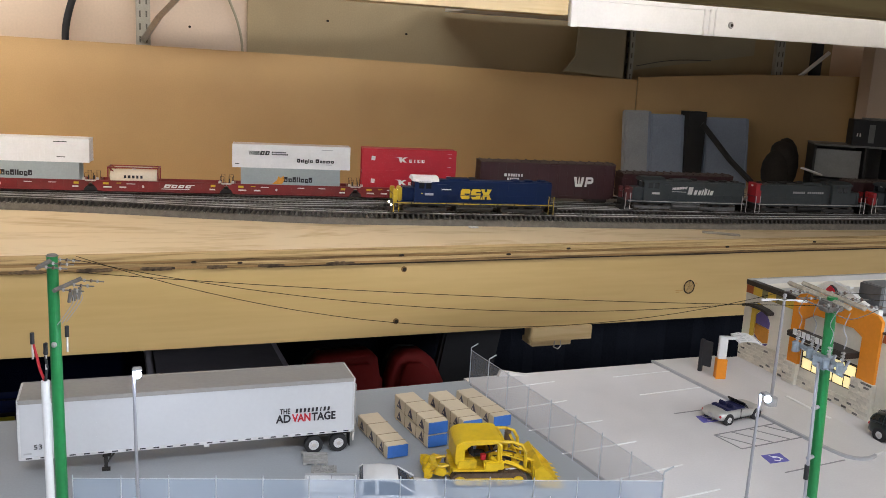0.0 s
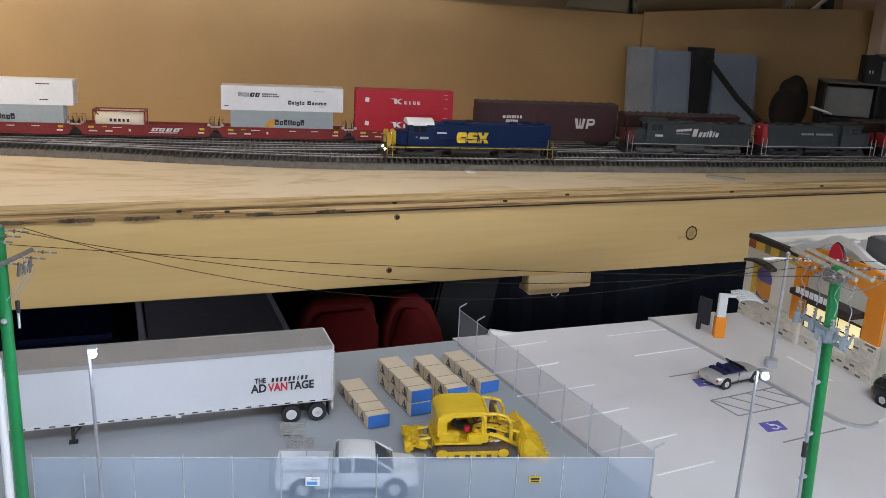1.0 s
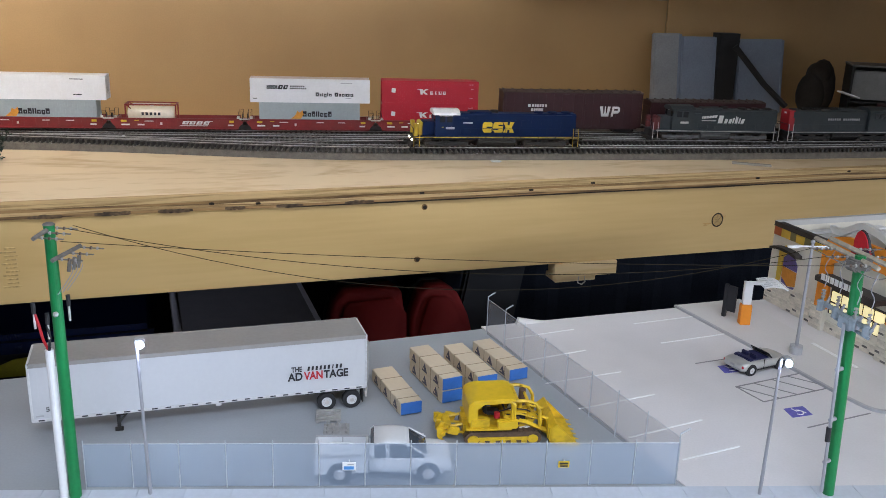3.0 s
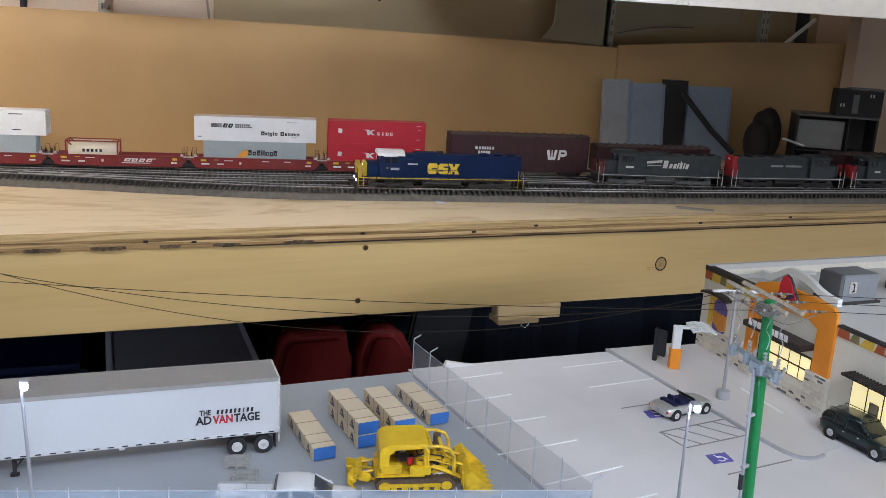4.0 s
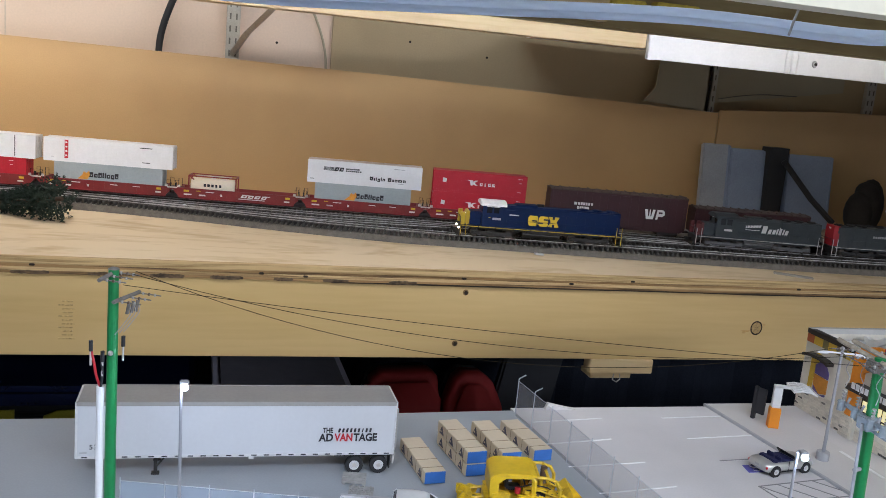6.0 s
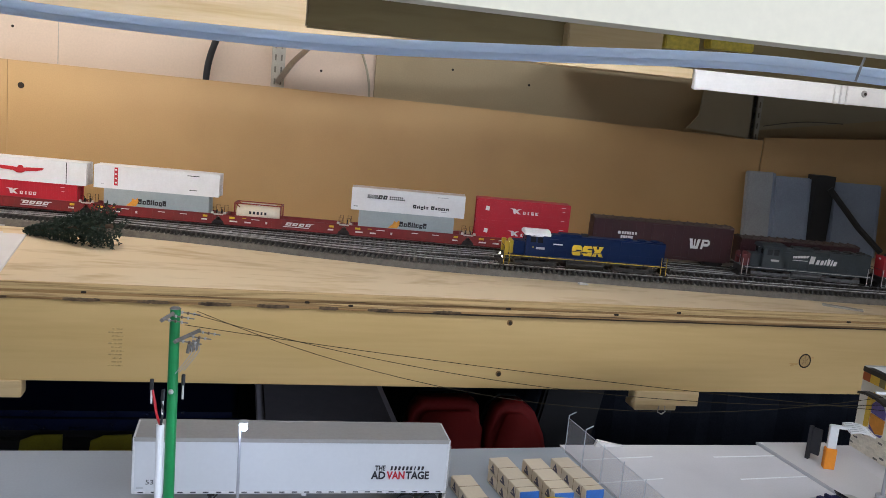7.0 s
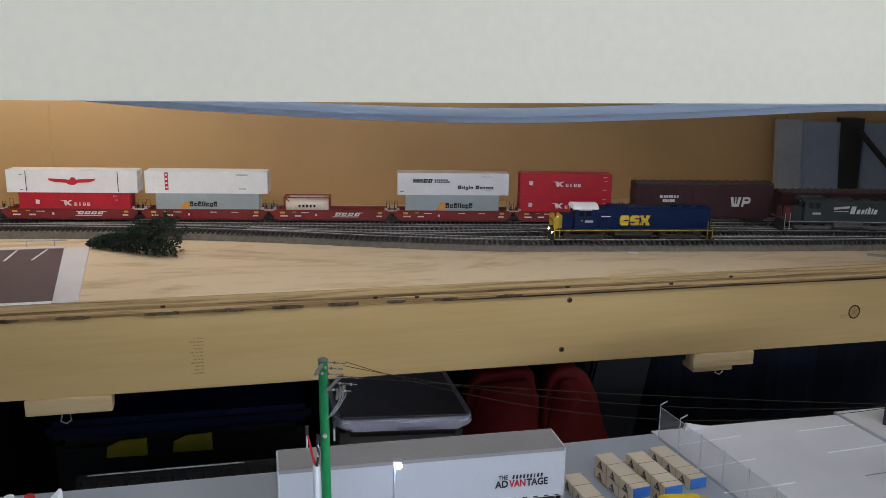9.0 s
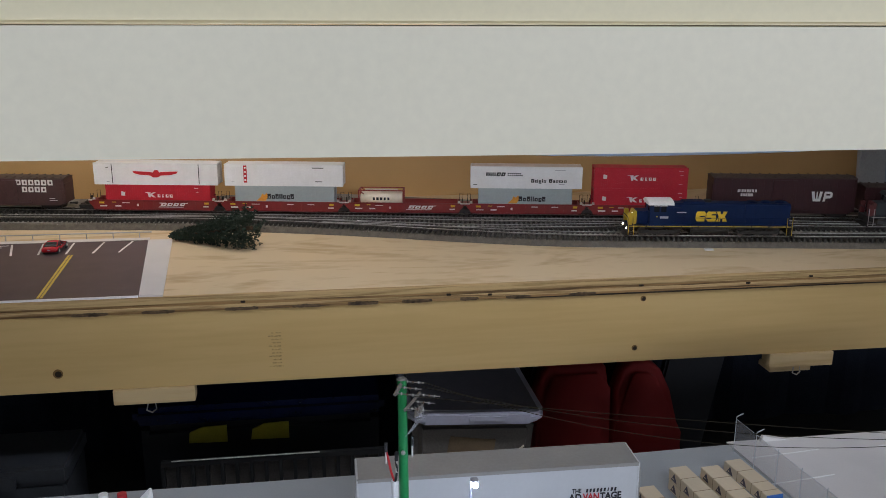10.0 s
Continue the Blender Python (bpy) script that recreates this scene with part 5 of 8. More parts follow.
for cx, cy in ((0.4350, 0.4320), (0.4330, 0.5000)):
    sq = part("blue_square", plate(bm_new(), [(cx - 0.0082, cy - 0.0055), (cx + 0.0070, cy - 0.0055), (cx + 0.0088, cy + 0.0060), (cx - 0.0062, cy + 0.0060)], 0.0, 0.0003), PAINT_B, marks, "blue accessible parking square")
    bm = tube(bm_new(), [(cx + 0.0030 * math.cos(a), cy - 0.0008 + 0.0030 * math.sin(a), 0.0003) for a in [k * 0.5 - 2.6 for k in range(10)]], 0.0004, 5)
    tube(bm, [(cx - 0.0012, cy + 0.0045, 0.0003), (cx - 0.0005, cy + 0.0010, 0.0003), (cx + 0.0028, cy + 0.0008, 0.0003), (cx + 0.0042, cy - 0.0028, 0.0003)], 0.0004, 5)
    part("wheel_symbol", bm, PAINT_W, sq)
part("lane_stripe", quad_strip(bm_new(), (0.5212, 0.5215), (0.5216, 0.4760), 0.0027, 0.0016, 0.0020), PAINT_W, marks)

# front pavement of separate slabs along the fence
walk_dir = (FENCE_B - FENCE_A).normalized()
walk_side = Vector((walk_dir.y, -walk_dir.x, 0))
fw = thing("front_pavement", "pale pavement slabs in front of the fence", "pavement", kind="structure")
SLABS = material("pavement_slab", (0.54, 0.57, 0.63), 0.6, var=0.05, scale=60, random_value=0.025)
me = None
for i in range(-8, 20):
    for row, (d0, d1) in enumerate(((0.003, 0.024), (0.0243, 0.046))):
        c = FENCE_A + walk_dir * (0.0155 + 0.0236 * i) + walk_side * (d0 + d1) / 2
        if me is None:
            me = mesh_of("slab", box(bm_new(), (0, 0, 0.0006), (0.02352, d1 - d0, 0.0012), None, 0.0002), SLABS)
        part("slab", me, SLABS, fw, m=pose(c.x, c.y, 0, 0, 0, math.degrees(math.atan2(walk_dir.y, walk_dir.x))))

# ---- fence ----
NET = bpy.data.materials.new("fine_fence_net")
NET.use_nodes = True
nt = NET.node_tree
pb = nt.nodes["Principled BSDF"]
pb.inputs["Base Color"].default_value, pb.inputs["Roughness"].default_value = (0.42, 0.53, 0.69, 1), 0.6
pb.inputs["Alpha"].default_value = 0.38
NET_FINE = NET.copy()                # the side run lets more through
NET_FINE.name = "open_fence_net"
fine_pb = NET_FINE.node_tree.nodes["Principled BSDF"]
fine_pb.inputs["Base Color"].default_value, fine_pb.inputs["Alpha"].default_value = (0.44, 0.46, 0.52, 1), 0.36
FENCE_POST = material("fence_post_grey", (0.50, 0.53, 0.57), 0.5, 0.4, var=0.15)


def fence_run(points, height, label, arms=0, every=0.0236, net=None):
    t = thing("chain_fence", label, "fence", group="yard fence")
    for a, b in zip(points, points[1:]):
        d = b - a
        n = max(2, round(d.length / every))
        s = Vector((-d.y, d.x, 0)).normalized() * 0.00012
        bm = bm_new()
        prev = None
        for k in range(4 * n + 1):
            p = a + d * k / (4 * n)
            dz = 0.0009 * noise.noise((p.x * 60, p.y * 60, 0))
            row = [bm.verts.new(p + s * 3 * dz * 500 + Vector((0, 0, z))) for z in (0.0008, height + dz)]
            if prev:
                bm.faces.new((prev[0], row[0], row[1], prev[1]))
            prev = row
        part("net", bm, net or NET, t, "fine translucent mesh")
        part("top_wire", tube(bm_new(), [a + Vector((0, 0, height)), b + Vector((0, 0, height))], 0.00022, 4), FENCE_POST, t)
        for k in range(n + 1):
            p = a + d * k / n
            part("post", rod(bm_new(), p, p + Vector((0, 0, height + 0.0018)), 0.00034, seg=6), FENCE_POST, t)
            if k < arms or (arms and k == n and a is points[-2]):
                part("barb_arm", tube(bm_new(), [p + Vector((0, 0, height + 0.002)), p + Vector((0.0045, -0.002, height + 0.0055))], 0.0005, 5), FENCE_POST, t)
    return t


fence_run([FENCE_A, FENCE_B], 0.0255, "translucent grey chain-link fence along the front pavement")
fence_run([FENCE_C, FENCE_B + Vector((0, 0.0006, 0))], 0.0285, "grey chain-link fence between yard and car park", arms=2, every=0.0265, net=NET_FINE)


def fence_sign(along, z, w, h, base, bars, label):
    p = FENCE_A.lerp(FENCE_B, along) + walk_side * 0.0010
    t = thing("fence_sign", label, "sign", pose(p.x, p.y, z, 0, 0, math.degrees(math.atan2(walk_dir.y, walk_dir.x))))
    part("plate", box(bm_new(), (0, 0, 0), (w, 0.0004, h)), base, t)
    for (dx, dz, bw, bh, m) in bars:
        part("bar", box(bm_new(), (dx, -0.0003, dz), (bw, 0.0002, bh)), m, t)
    part("tie", tube(bm_new(), [(0, 0, h / 2), (0, 0.001, h / 2 + 0.001)], 0.0003, 4), FENCE_POST, t)


SIGN_BLUE = material("sign_blue", (0.08, 0.28, 0.62), 0.4)
fence_sign(0.435, 0.0128, 0.0070, 0.0046, PAINT_W, [(-0.0002, -0.0008, 0.0052, 0.0018, SIGN_BLUE), (0.0008, 0.0012, 0.0034, 0.0006, KERB)], "small white and blue sign tied to the fence")
fence_sign(0.800, 0.0135, 0.0058, 0.0036, INK_Y, [(0, 0.0006, 0.0046, 0.0010, INK_K), (0, -0.0009, 0.0042, 0.0008, INK_K)], "small yellow and black sign tied to the fence")

# ---- trailer ----
TRAILER_W = material("white_trailer_side", (0.58, 0.59, 0.615), 0.35, var=0.02, scale=40, dirt=(0.60, 0.60, 0.61), dirt_amount=0.4)
TRAILER_ROOF = material("grey_trailer_roof", (0.33, 0.315, 0.30), 0.5, 0.1, var=0.06, scale=40)
TYRE = material("tyre_black", (0.018, 0.018, 0.02), 0.8, var=0.2)
RIM = material("white_rim", (0.66, 0.66, 0.67), 0.4, 0.2)


def wheel(parent, x, y, z, r, w, name="wheel", rim=None):
    """A wheel whose axle runs along y; its outside faces the sign of w."""
    t = part(name, rod(bm_new(), (x, y, z), (x, y + w, z), r, seg=22), TYRE, parent)
    part("rim", rod(bm_new(), (x, y + w * 0.7, z), (x, y + w * 1.04, z), r * 0.62, r * 0.55, seg=18), rim or RIM, t)
    part("hub", rod(bm_new(), (x, y + w, z), (x, y + w * 1.16, z), r * 0.24, seg=10), SILVER, t)
    for k in range(8):
        a = math.tau * k / 8
        u, v = r * 0.38 * math.cos(a), r * 0.38 * math.sin(a)
        part("stud", rod(bm_new(), (x + u, y + w, z + v), (x + u, y + w * 1.09, z + v), r * 0.07, seg=5), SILVER, t)
    return t


tr = thing("semi_trailer", "long white box trailer with a grey roof", "trailer", pose(0.0785, 0.5115, 0, 0, 0, -0.9))
TL, TW, TB, TT = 0.0945, 0.0296, 0.0124, 0.0475
part("body", span(bm_new(), -TL, TL, 0.0004, TW - 0.0004, TB + 0.001, TT - 0.0006), TRAILER_W, tr)
part("roof", span(bm_new(), -TL + 0.0004, TL - 0.0004, 0.0006, TW - 0.0006, TT - 0.0007, TT, 0.0003), TRAILER_ROOF, tr, "dull grey metal roof")
for y in (0.0, TW - 0.0010):
    part("bottom_rail", span(bm_new(), -TL, TL, y, y + 0.0010, TB, TB + 0.0017), RIM, tr)
    part("top_rail", span(bm_new(), -TL, TL, y, y + 0.0010, TT - 0.0023, TT + 0.0002), TRAILER_ROOF, tr)
for k in range(26):
    part("side_seam", span(bm_new(), -TL + 0.004 + 0.00716 * k, -TL + 0.0043 + 0.00716 * k, 0.00034, 0.0008, TB + 0.002, TT - 0.0024), TRAILER_W, tr)
for k in range(25):
    part("reflector", span(bm_new(), -TL + 0.0030 + 0.0075 * k, -TL + 0.0062 + 0.0075 * k, -0.0002, 0.0004, TB + 0.0006, TB + 0.0013), INK_K, tr)
for x in (-TL, TL):
    part("end_frame", box(bm_new(), (x, TW / 2, (TB + TT) / 2), (0.0014, TW, TT - TB), None, 0.0003), RIM, tr)
part("rear_frame", span(bm_new(), TL, TL + 0.0012, 0.0, TW, TB - 0.0006, TB + 0.0016), TRAILER_ROOF, tr)
for y in (0.006, 0.012, 0.0176, 0.0236):
    part("door_bar", rod(bm_new(), (TL + 0.0012, y, TB + 0.002), (TL + 0.0012, y, TT - 0.002), 0.0004, seg=5), SILVER, tr)
part("door_hinges", span(bm_new(), TL + 0.0004, TL + 0.0014, 0.0, 0.0008, TB + 0.004, TT - 0.004), TRAILER_ROOF, tr)
for dx in (0.0700, 0.0855):
    for y, w in ((0.0030, -0.0034), (TW - 0.0030, 0.0034)):
        wheel(tr, dx, y, 0.0057, 0.0057, w)
    part("axle", rod(bm_new(), (dx, 0.002, 0.0057), (dx, TW - 0.002, 0.0057), 0.0011, seg=8), TRUCK, tr)
part("slider_frame", span(bm_new(), 0.058, 0.0925, 0.006, TW - 0.006, 0.0088, TB), TRUCK, tr)
part("mud_flap", span(bm_new(), 0.0925, 0.0931, 0.001, 0.008, 0.0025, TB), BLACK, tr)
part("underride_guard", tube(bm_new(), [(0.0950, 0.002, TB), (0.0950, 0.002, 0.0060), (0.0950, TW - 0.002, 0.0060), (0.0950, TW - 0.002, TB)], 0.0007, 5), SILVER, tr)
for y in (0.0050, TW - 0.0050):
    part("landing_leg", box(bm_new(), (-0.050, y, 0.0068), (0.0020, 0.0020, 0.0112)), TRUCK, tr)
    part("landing_foot", box(bm_new(), (-0.050, y, 0.0006), (0.0046, 0.0034, 0.0012)), TRUCK, tr)
part("landing_brace", tube(bm_new(), [(-0.050, 0.005, 0.004), (-0.042, 0.010, TB)], 0.0006, 5), TRUCK, tr)
part("hanger", box(bm_new(), (0.006, 0.001, TB - 0.0008), (0.0030, 0.0010, 0.0018)), RIM, tr)
lettering("THE", 0.0046, INK_K, tr, pose(0.0520, 0.0001, 0.0289), 0.0064, bold=0.00012)
for k in range(9):                  # fleet name as plain blocks
    decal(tr, INK_K, 0.0592 + 0.00245 * k, 0.0289, 0.0012 if k != 6 else 0.0006, 0.0025, 0.0002, 0.0002)
lettering("AD", 0.0070, INK_K, tr, pose(0.0512, 0.0001, 0.0240), 0.0090, bold=0.00022)
lettering("VAN", 0.0070, INK_R, tr, pose(0.0622, 0.0001, 0.0240), 0.0114, bold=0.00022)
lettering("TAGE", 0.0070, INK_K, tr, pose(0.0758, 0.0001, 0.0240), 0.0150, bold=0.00022)
lettering("53", 0.0042, INK_K, tr, pose(-0.0850, 0.0001, 0.0196), 0.0042)
decal(tr, KERB, -0.0905, 0.0160, 0.0040, 0.0008, 0.0002)

# ---- lumber ----
WRAP = material("tan_lumber_wrap", (0.66, 0.55, 0.40), 0.6, var=0.04, scale=80, random_value=0.05)
BLUE_END = material("blue_end_wrap", (0.045, 0.16, 0.50), 0.45, var=0.08, scale=80)
EMBLEM = material("dark_emblem", (0.075, 0.06, 0.085), 0.5)
BAND = material("brown_band", (0.34, 0.25, 0.16), 0.6)
PW, PH, PL = 0.0140, 0.0089, 0.0176


def lumber_pack(label):
    """One wrapped pack, its blue end facing -y, standing on z = 0."""
    t = thing("lumber_pack", label, "lumber pack", group="lumber stacks")
    part("wrap", span(bm_new(), 0, PW, 0.0002, PL * 3, 0.0006, PH, 0.0003), WRAP, t)
    part("end_wrap", span(bm_new(), 0.0003, PW - 0.0003, -0.0004, 0.0004, 0.0009, PH - 0.0003, 0.0002), BLUE_END, t, "bright blue end wrap")
    for k in range(3):
        y = PL * (k + (0.35 if k == 0 else 0.02))
        part("band", span(bm_new(), -0.0002, PW + 0.0002, y - 0.0002, y + 0.0002, 0.0004, PH + 0.0002), BAND, t)
    for k in range(3):
        y = PL * (k + 0.55)
        e = part("emblem", prism(bm_new(), [(-0.0040, -0.0028), (0.0040, -0.0028), (0, 0.0033)], -0.0001, 0.0002), EMBLEM, t, m=pose(0, y, PH * 0.52, 0, 0, -90))
        part("emblem_dot", prism(bm_new(), [(-0.0024, -0.0014), (-0.0002, -0.0014), (-0.0013, 0.0000)], -0.0002, 0.0002), WRAP, e)
    for y in (0.004, PL * 1.5, PL * 2.8):
        part("bearer", span(bm_new(), 0.0004, PW - 0.0004, y, y + 0.0012, 0, 0.0007), PINE, t)
    return t


first = lumber_pack("tan wrapped lumber pack with a blue end")
first.matrix_basis = pose(0.1899, 0.4908, 0, 0, 0, 4.9)
for x, y, z, a in ((0.2194, 0.4998, 0, 6.2), (0.2192, 0.4994, PH, 6.5), (0.2418, 0.4976, 0, 5.0), (0.2418, 0.4972, PH, 5.4), (0.2731, 0.5192, 0, 7.4)):
    copy_thing(first, pose(x, y, z, 0, 0, a))

# pallets
PALLET = material("grey_pallet", (0.32, 0.31, 0.30), 0.7, var=0.15, scale=150)
for x, y, a, lab in ((0.1475, 0.5010, -12, "grey wooden pallet lying by the trailer"), (0.1485, 0.4820, -14, "grey studded pallet on the paving")):
    t = thing("pallet", lab, "pallet", pose(x, y, 0, 0, 0, a), "pallets")
    part("deck", span(bm_new(), -0.0075, 0.0075, -0.0070, 0.0070, 0.0010, 0.0016), PALLET, t)
    for k in range(6):
        part("board", span(bm_new(), -0.0075, 0.0075, -0.0068 + 0.0024 * k, -0.0051 + 0.0024 * k, 0.0016, 0.0020), PALLET, t)
    for k in range(3):
        part("runner", span(bm_new(), -0.0072 + 0.0062 * k, -0.0052 + 0.0062 * k, -0.0070, 0.0070, 0, 0.0010), PALLET, t)
    if a == -14:
        for i in range(4):
            for j in range(3):
                part("stud", rod(bm_new(), (-0.0055 + 0.0037 * i, -0.0045 + 0.0045 * j, 0.0018), (-0.0055 + 0.0037 * i, -0.0045 + 0.0045 * j, 0.0034), 0.0009, 0.0005, seg=6), PALLET, t)

# ---- crawler loader ----
CAT_Y = material("loader_yellow", (0.72, 0.47, 0.015), 0.42, var=0.10, scale=260, dirt=(0.22, 0.12, 0.02), dirt_amount=0.65)
CAT_PLAIN = material("loader_canopy_yellow", (0.74, 0.49, 0.015), 0.4, var=0.06, scale=120, dirt=(0.50, 0.31, 0.02), dirt_amount=0.35)
CAT_D = material("rusty_track", (0.13, 0.085, 0.055), 0.65, 0.3, var=0.2, scale=200)
ld = thing("crawler_loader", "yellow crawler loader with canopy, bucket and ripper", "loader", pose(0.2385, 0.4560, 0, 0, 0, -12) @ Matrix.Diagonal((1.05, 1.05, 0.83, 1)))
for s in (-1, 1):
    y0, y1 = s * 0.0080, s * 0.0134
    out = arc(-0.0150, 0.0050, 0.0050, 90, 270, 8) + arc(0.0180, 0.0050, 0.0050, -90, 90, 8)
    tk = part("track_belt", prism(bm_new(), out, y0, y1), CAT_D, ld)
    for k in range(13):
        part("grouser", box(bm_new(), (-0.0165 + 0.0030 * k, (y0 + y1) / 2, 0.0101), (0.0012, 0.0058, 0.0009)), CAT_D, tk)
    for k in range(5):
        part("roller", rod(bm_new(), (-0.0100 + 0.0058 * k, y1 - s * 0.0004, 0.0028), (-0.0100 + 0.0058 * k, y1 + s * 0.0005, 0.0028), 0.0017, seg=10), CAT_Y, tk)
    part("sprocket", rod(bm_new(), (-0.0150, y1 - s * 0.0004, 0.0050), (-0.0150, y1 + s * 0.0007, 0.0050), 0.0032, seg=14), CAT_Y, tk)
    part("idler", rod(bm_new(), (0.0180, y1 - s * 0.0004, 0.0050), (0.0180, y1 + s * 0.0007, 0.0050), 0.0030, seg=14), CAT_Y, tk)
    part("track_frame", span(bm_new(), -0.012, 0.015, y1 - s * 0.0002, y1 + s * 0.0005, 0.0042, 0.0066), CAT_Y, tk)
    # lift arm and bucket rams
    part("lift_arm", tube(bm_new(), [(0.002, s * 0.0092, 0.0195), (0.014, s * 0.0092, 0.0150), (0.028, s * 0.0092, 0.0070)], 0.0017, 4), CAT_Y, ld)
    part("lift_ram", tube(bm_new(), [(0.010, s * 0.0080, 0.0090), (0.020, s * 0.0085, 0.0120)], 0.0009, 8), SILVER, ld)
    part("tilt_link", tube(bm_new(), [(0.016, s * 0.0060, 0.0190), (0.024, s * 0.0060, 0.0165), (0.032, s * 0.0062, 0.0130)], 0.0011, 4), CAT_Y, ld)
    # canopy posts
    part("canopy_post", tube(bm_new(), [(-0.0200, s * 0.0112, 0.0120), (-0.0208, s * 0.0112, 0.0310), (-0.0190, s * 0.0112, 0.0335), (-0.008, s * 0.0112, 0.0345), (-0.0035, s * 0.0112, 0.0340), (-0.0020, s * 0.0112, 0.0310), (-0.0020, s * 0.0112, 0.0130)], 0.0013, 6), CAT_Y, ld)
    part("brush_guard", tube(bm_new(), [(-0.0030, s * 0.0100, 0.0328), (0.0060, s * 0.0100, 0.0326), (0.0115, s * 0.0100, 0.0305), (0.0140, s * 0.0100, 0.0250), (0.0145, s * 0.0100, 0.0130)], 0.0011, 6), CAT_Y, ld)
    part("fender", span(bm_new(), -0.019, 0.006, s * 0.0075, s * 0.0136, 0.0118, 0.0132), CAT_Y, ld)
    part("side_tank", span(bm_new(), -0.017, -0.006, s * 0.0085, s * 0.0128, 0.0132, 0.0200, 0.0008), CAT_Y, ld)
out = arc(-0.0160, 0.0296, 0.0060, 180, 95, 6) + [(-0.0040, 0.0360), (-0.0012, 0.0350), (-0.0012, 0.0336), (-0.0060, 0.0342), (-0.0160, 0.0340)] + arc(-0.0158, 0.0294, 0.0044, 100, 180, 5) + [(-0.0202, 0.0170), (-0.0220, 0.0170)]
bm = prism(bm_new(), out, -0.0124, 0.0124)
bmesh.ops.bevel(bm, geom=[e for e in bm.edges if abs(e.verts[0].co.y - e.verts[1].co.y) < 1e-6], offset=0.0005, segments=2, affect="EDGES")
part("canopy", bm, CAT_PLAIN, ld)
for s in (-1, 1):
    part("canopy_cheek", prism(bm_new(), [(-0.0206, 0.0170), (-0.0180, 0.0170), (-0.0178, 0.0280), (-0.0150, 0.0318), (-0.0040, 0.0326), (-0.0030, 0.0345), (-0.0165, 0.0346), (-0.0205, 0.0300)], s * 0.0112, s * 0.0123), CAT_PLAIN, ld)
    part("step_box", box(bm_new(), (-0.0045, s * 0.0118, 0.0158), (0.0090, 0.0040, 0.0062), None, 0.0006), CAT_PLAIN, ld)
    part("battery_box", box(bm_new(), (0.0055, s * 0.0102, 0.0160), (0.0060, 0.0036, 0.0058), None, 0.0006), CAT_Y, ld)
    part("filter_bowl", rod(bm_new(), (0.0098, s * 0.0088, 0.0132), (0.0098, s * 0.0088, 0.0185), 0.0013, seg=10), CAT_D, ld)
    part("hydraulic_line", tube(bm_new(), smooth_path([(0.004, s * 0.0092, 0.0195), (0.010, s * 0.0105, 0.0222), (0.017, s * 0.0098, 0.0190), (0.024, s * 0.0088, 0.0160)], 4), 0.0006, 5), CAT_Y, ld)
    part("bell_crank", prism(bm_new(), [(0.0150, 0.0150), (0.0185, 0.0132), (0.0215, 0.0180), (0.0190, 0.0222), (0.0160, 0.0205)], s * 0.0066, s * 0.0078), CAT_Y, ld)
    part("crank_pin", rod(bm_new(), (0.0182, s * 0.0060, 0.0176), (0.0182, s * 0.0086, 0.0176), 0.0011, seg=8), CAT_D, ld)
    part("ripper_block", box(bm_new(), (-0.0255, s * 0.0086, 0.0094), (0.0062, 0.0034, 0.0052), Euler((0, 0.3, 0)).to_matrix(), 0.0006), CAT_Y, ld)
    part("ripper_lug", prism(bm_new(), [(-0.0345, 0.0085), (-0.0300, 0.0075), (-0.0285, 0.0125), (-0.0320, 0.0145)], s * 0.0042, s * 0.0058), CAT_Y, ld)
part("valve_bank", box(bm_new(), (-0.0015, 0.0, 0.0235), (0.0034, 0.0080, 0.0030), None, 0.0005), CAT_D, ld)
part("engine_vent", box(bm_new(), (0.0092, -0.0070, 0.0178), (0.0110, 0.0006, 0.0044), None, 0.0002), BLACK, ld)
part("ripper_frame", box(bm_new(), (-0.0285, 0, 0.0112), (0.0040, 0.0150, 0.0028), Euler((0, 0.25, 0)).to_matrix(), 0.0005), CAT_Y, ld)
for x in (0.0015, 0.0070):
    part("guard_bar", tube(bm_new(), [(x, -0.0100, 0.0326), (x, 0.0100, 0.0326)], 0.0009, 6), CAT_Y, ld)
for y in (-0.006, 0.006):
    part("hose", tube(bm_new(), [(0.000, y, 0.0215), (0.006, y * 1.3, 0.0250), (0.015, y * 1.2, 0.0230), (0.022, y, 0.0180)], 0.0005, 5), BLACK, ld, "black hydraulic hose")
part("hull", span(bm_new(), -0.020, 0.016, -0.0078, 0.0078, 0.0050, 0.0130), CAT_Y, ld)
part("engine_cover", span(bm_new(), 0.0020, 0.0165, -0.0068, 0.0068, 0.0130, 0.0215, 0.0010), CAT_Y, ld)
part("radiator_guard", span(bm_new(), 0.0165, 0.0182, -0.0075, 0.0075, 0.0110, 0.0220, 0.0005), CAT_Y, ld)
part("exhaust", rod(bm_new(), (0.0062, 0.002, 0.0215), (0.0062, 0.002, 0.0345), 0.0020, seg=12), CAT_D, ld, "rusty exhaust pipe")
part("air_cleaner", rod(bm_new(), (0.0120, -0.003, 0.0215), (0.0120, -0.003, 0.0258), 0.0013, seg=10), CAT_Y, ld)
part("seat", box(bm_new(), (-0.0100, 0, 0.0185), (0.0065, 0.0070, 0.0030), None, 0.0008), BLACK, ld)
part("seat_back", box(bm_new(), (-0.0135, 0, 0.0225), (0.0016, 0.0070, 0.0075), None, 0.0006), BLACK, ld)
part("console", box(bm_new(), (-0.0030, 0, 0.0180), (0.0030, 0.0110, 0.0090), None, 0.0005), CAT_Y, ld)
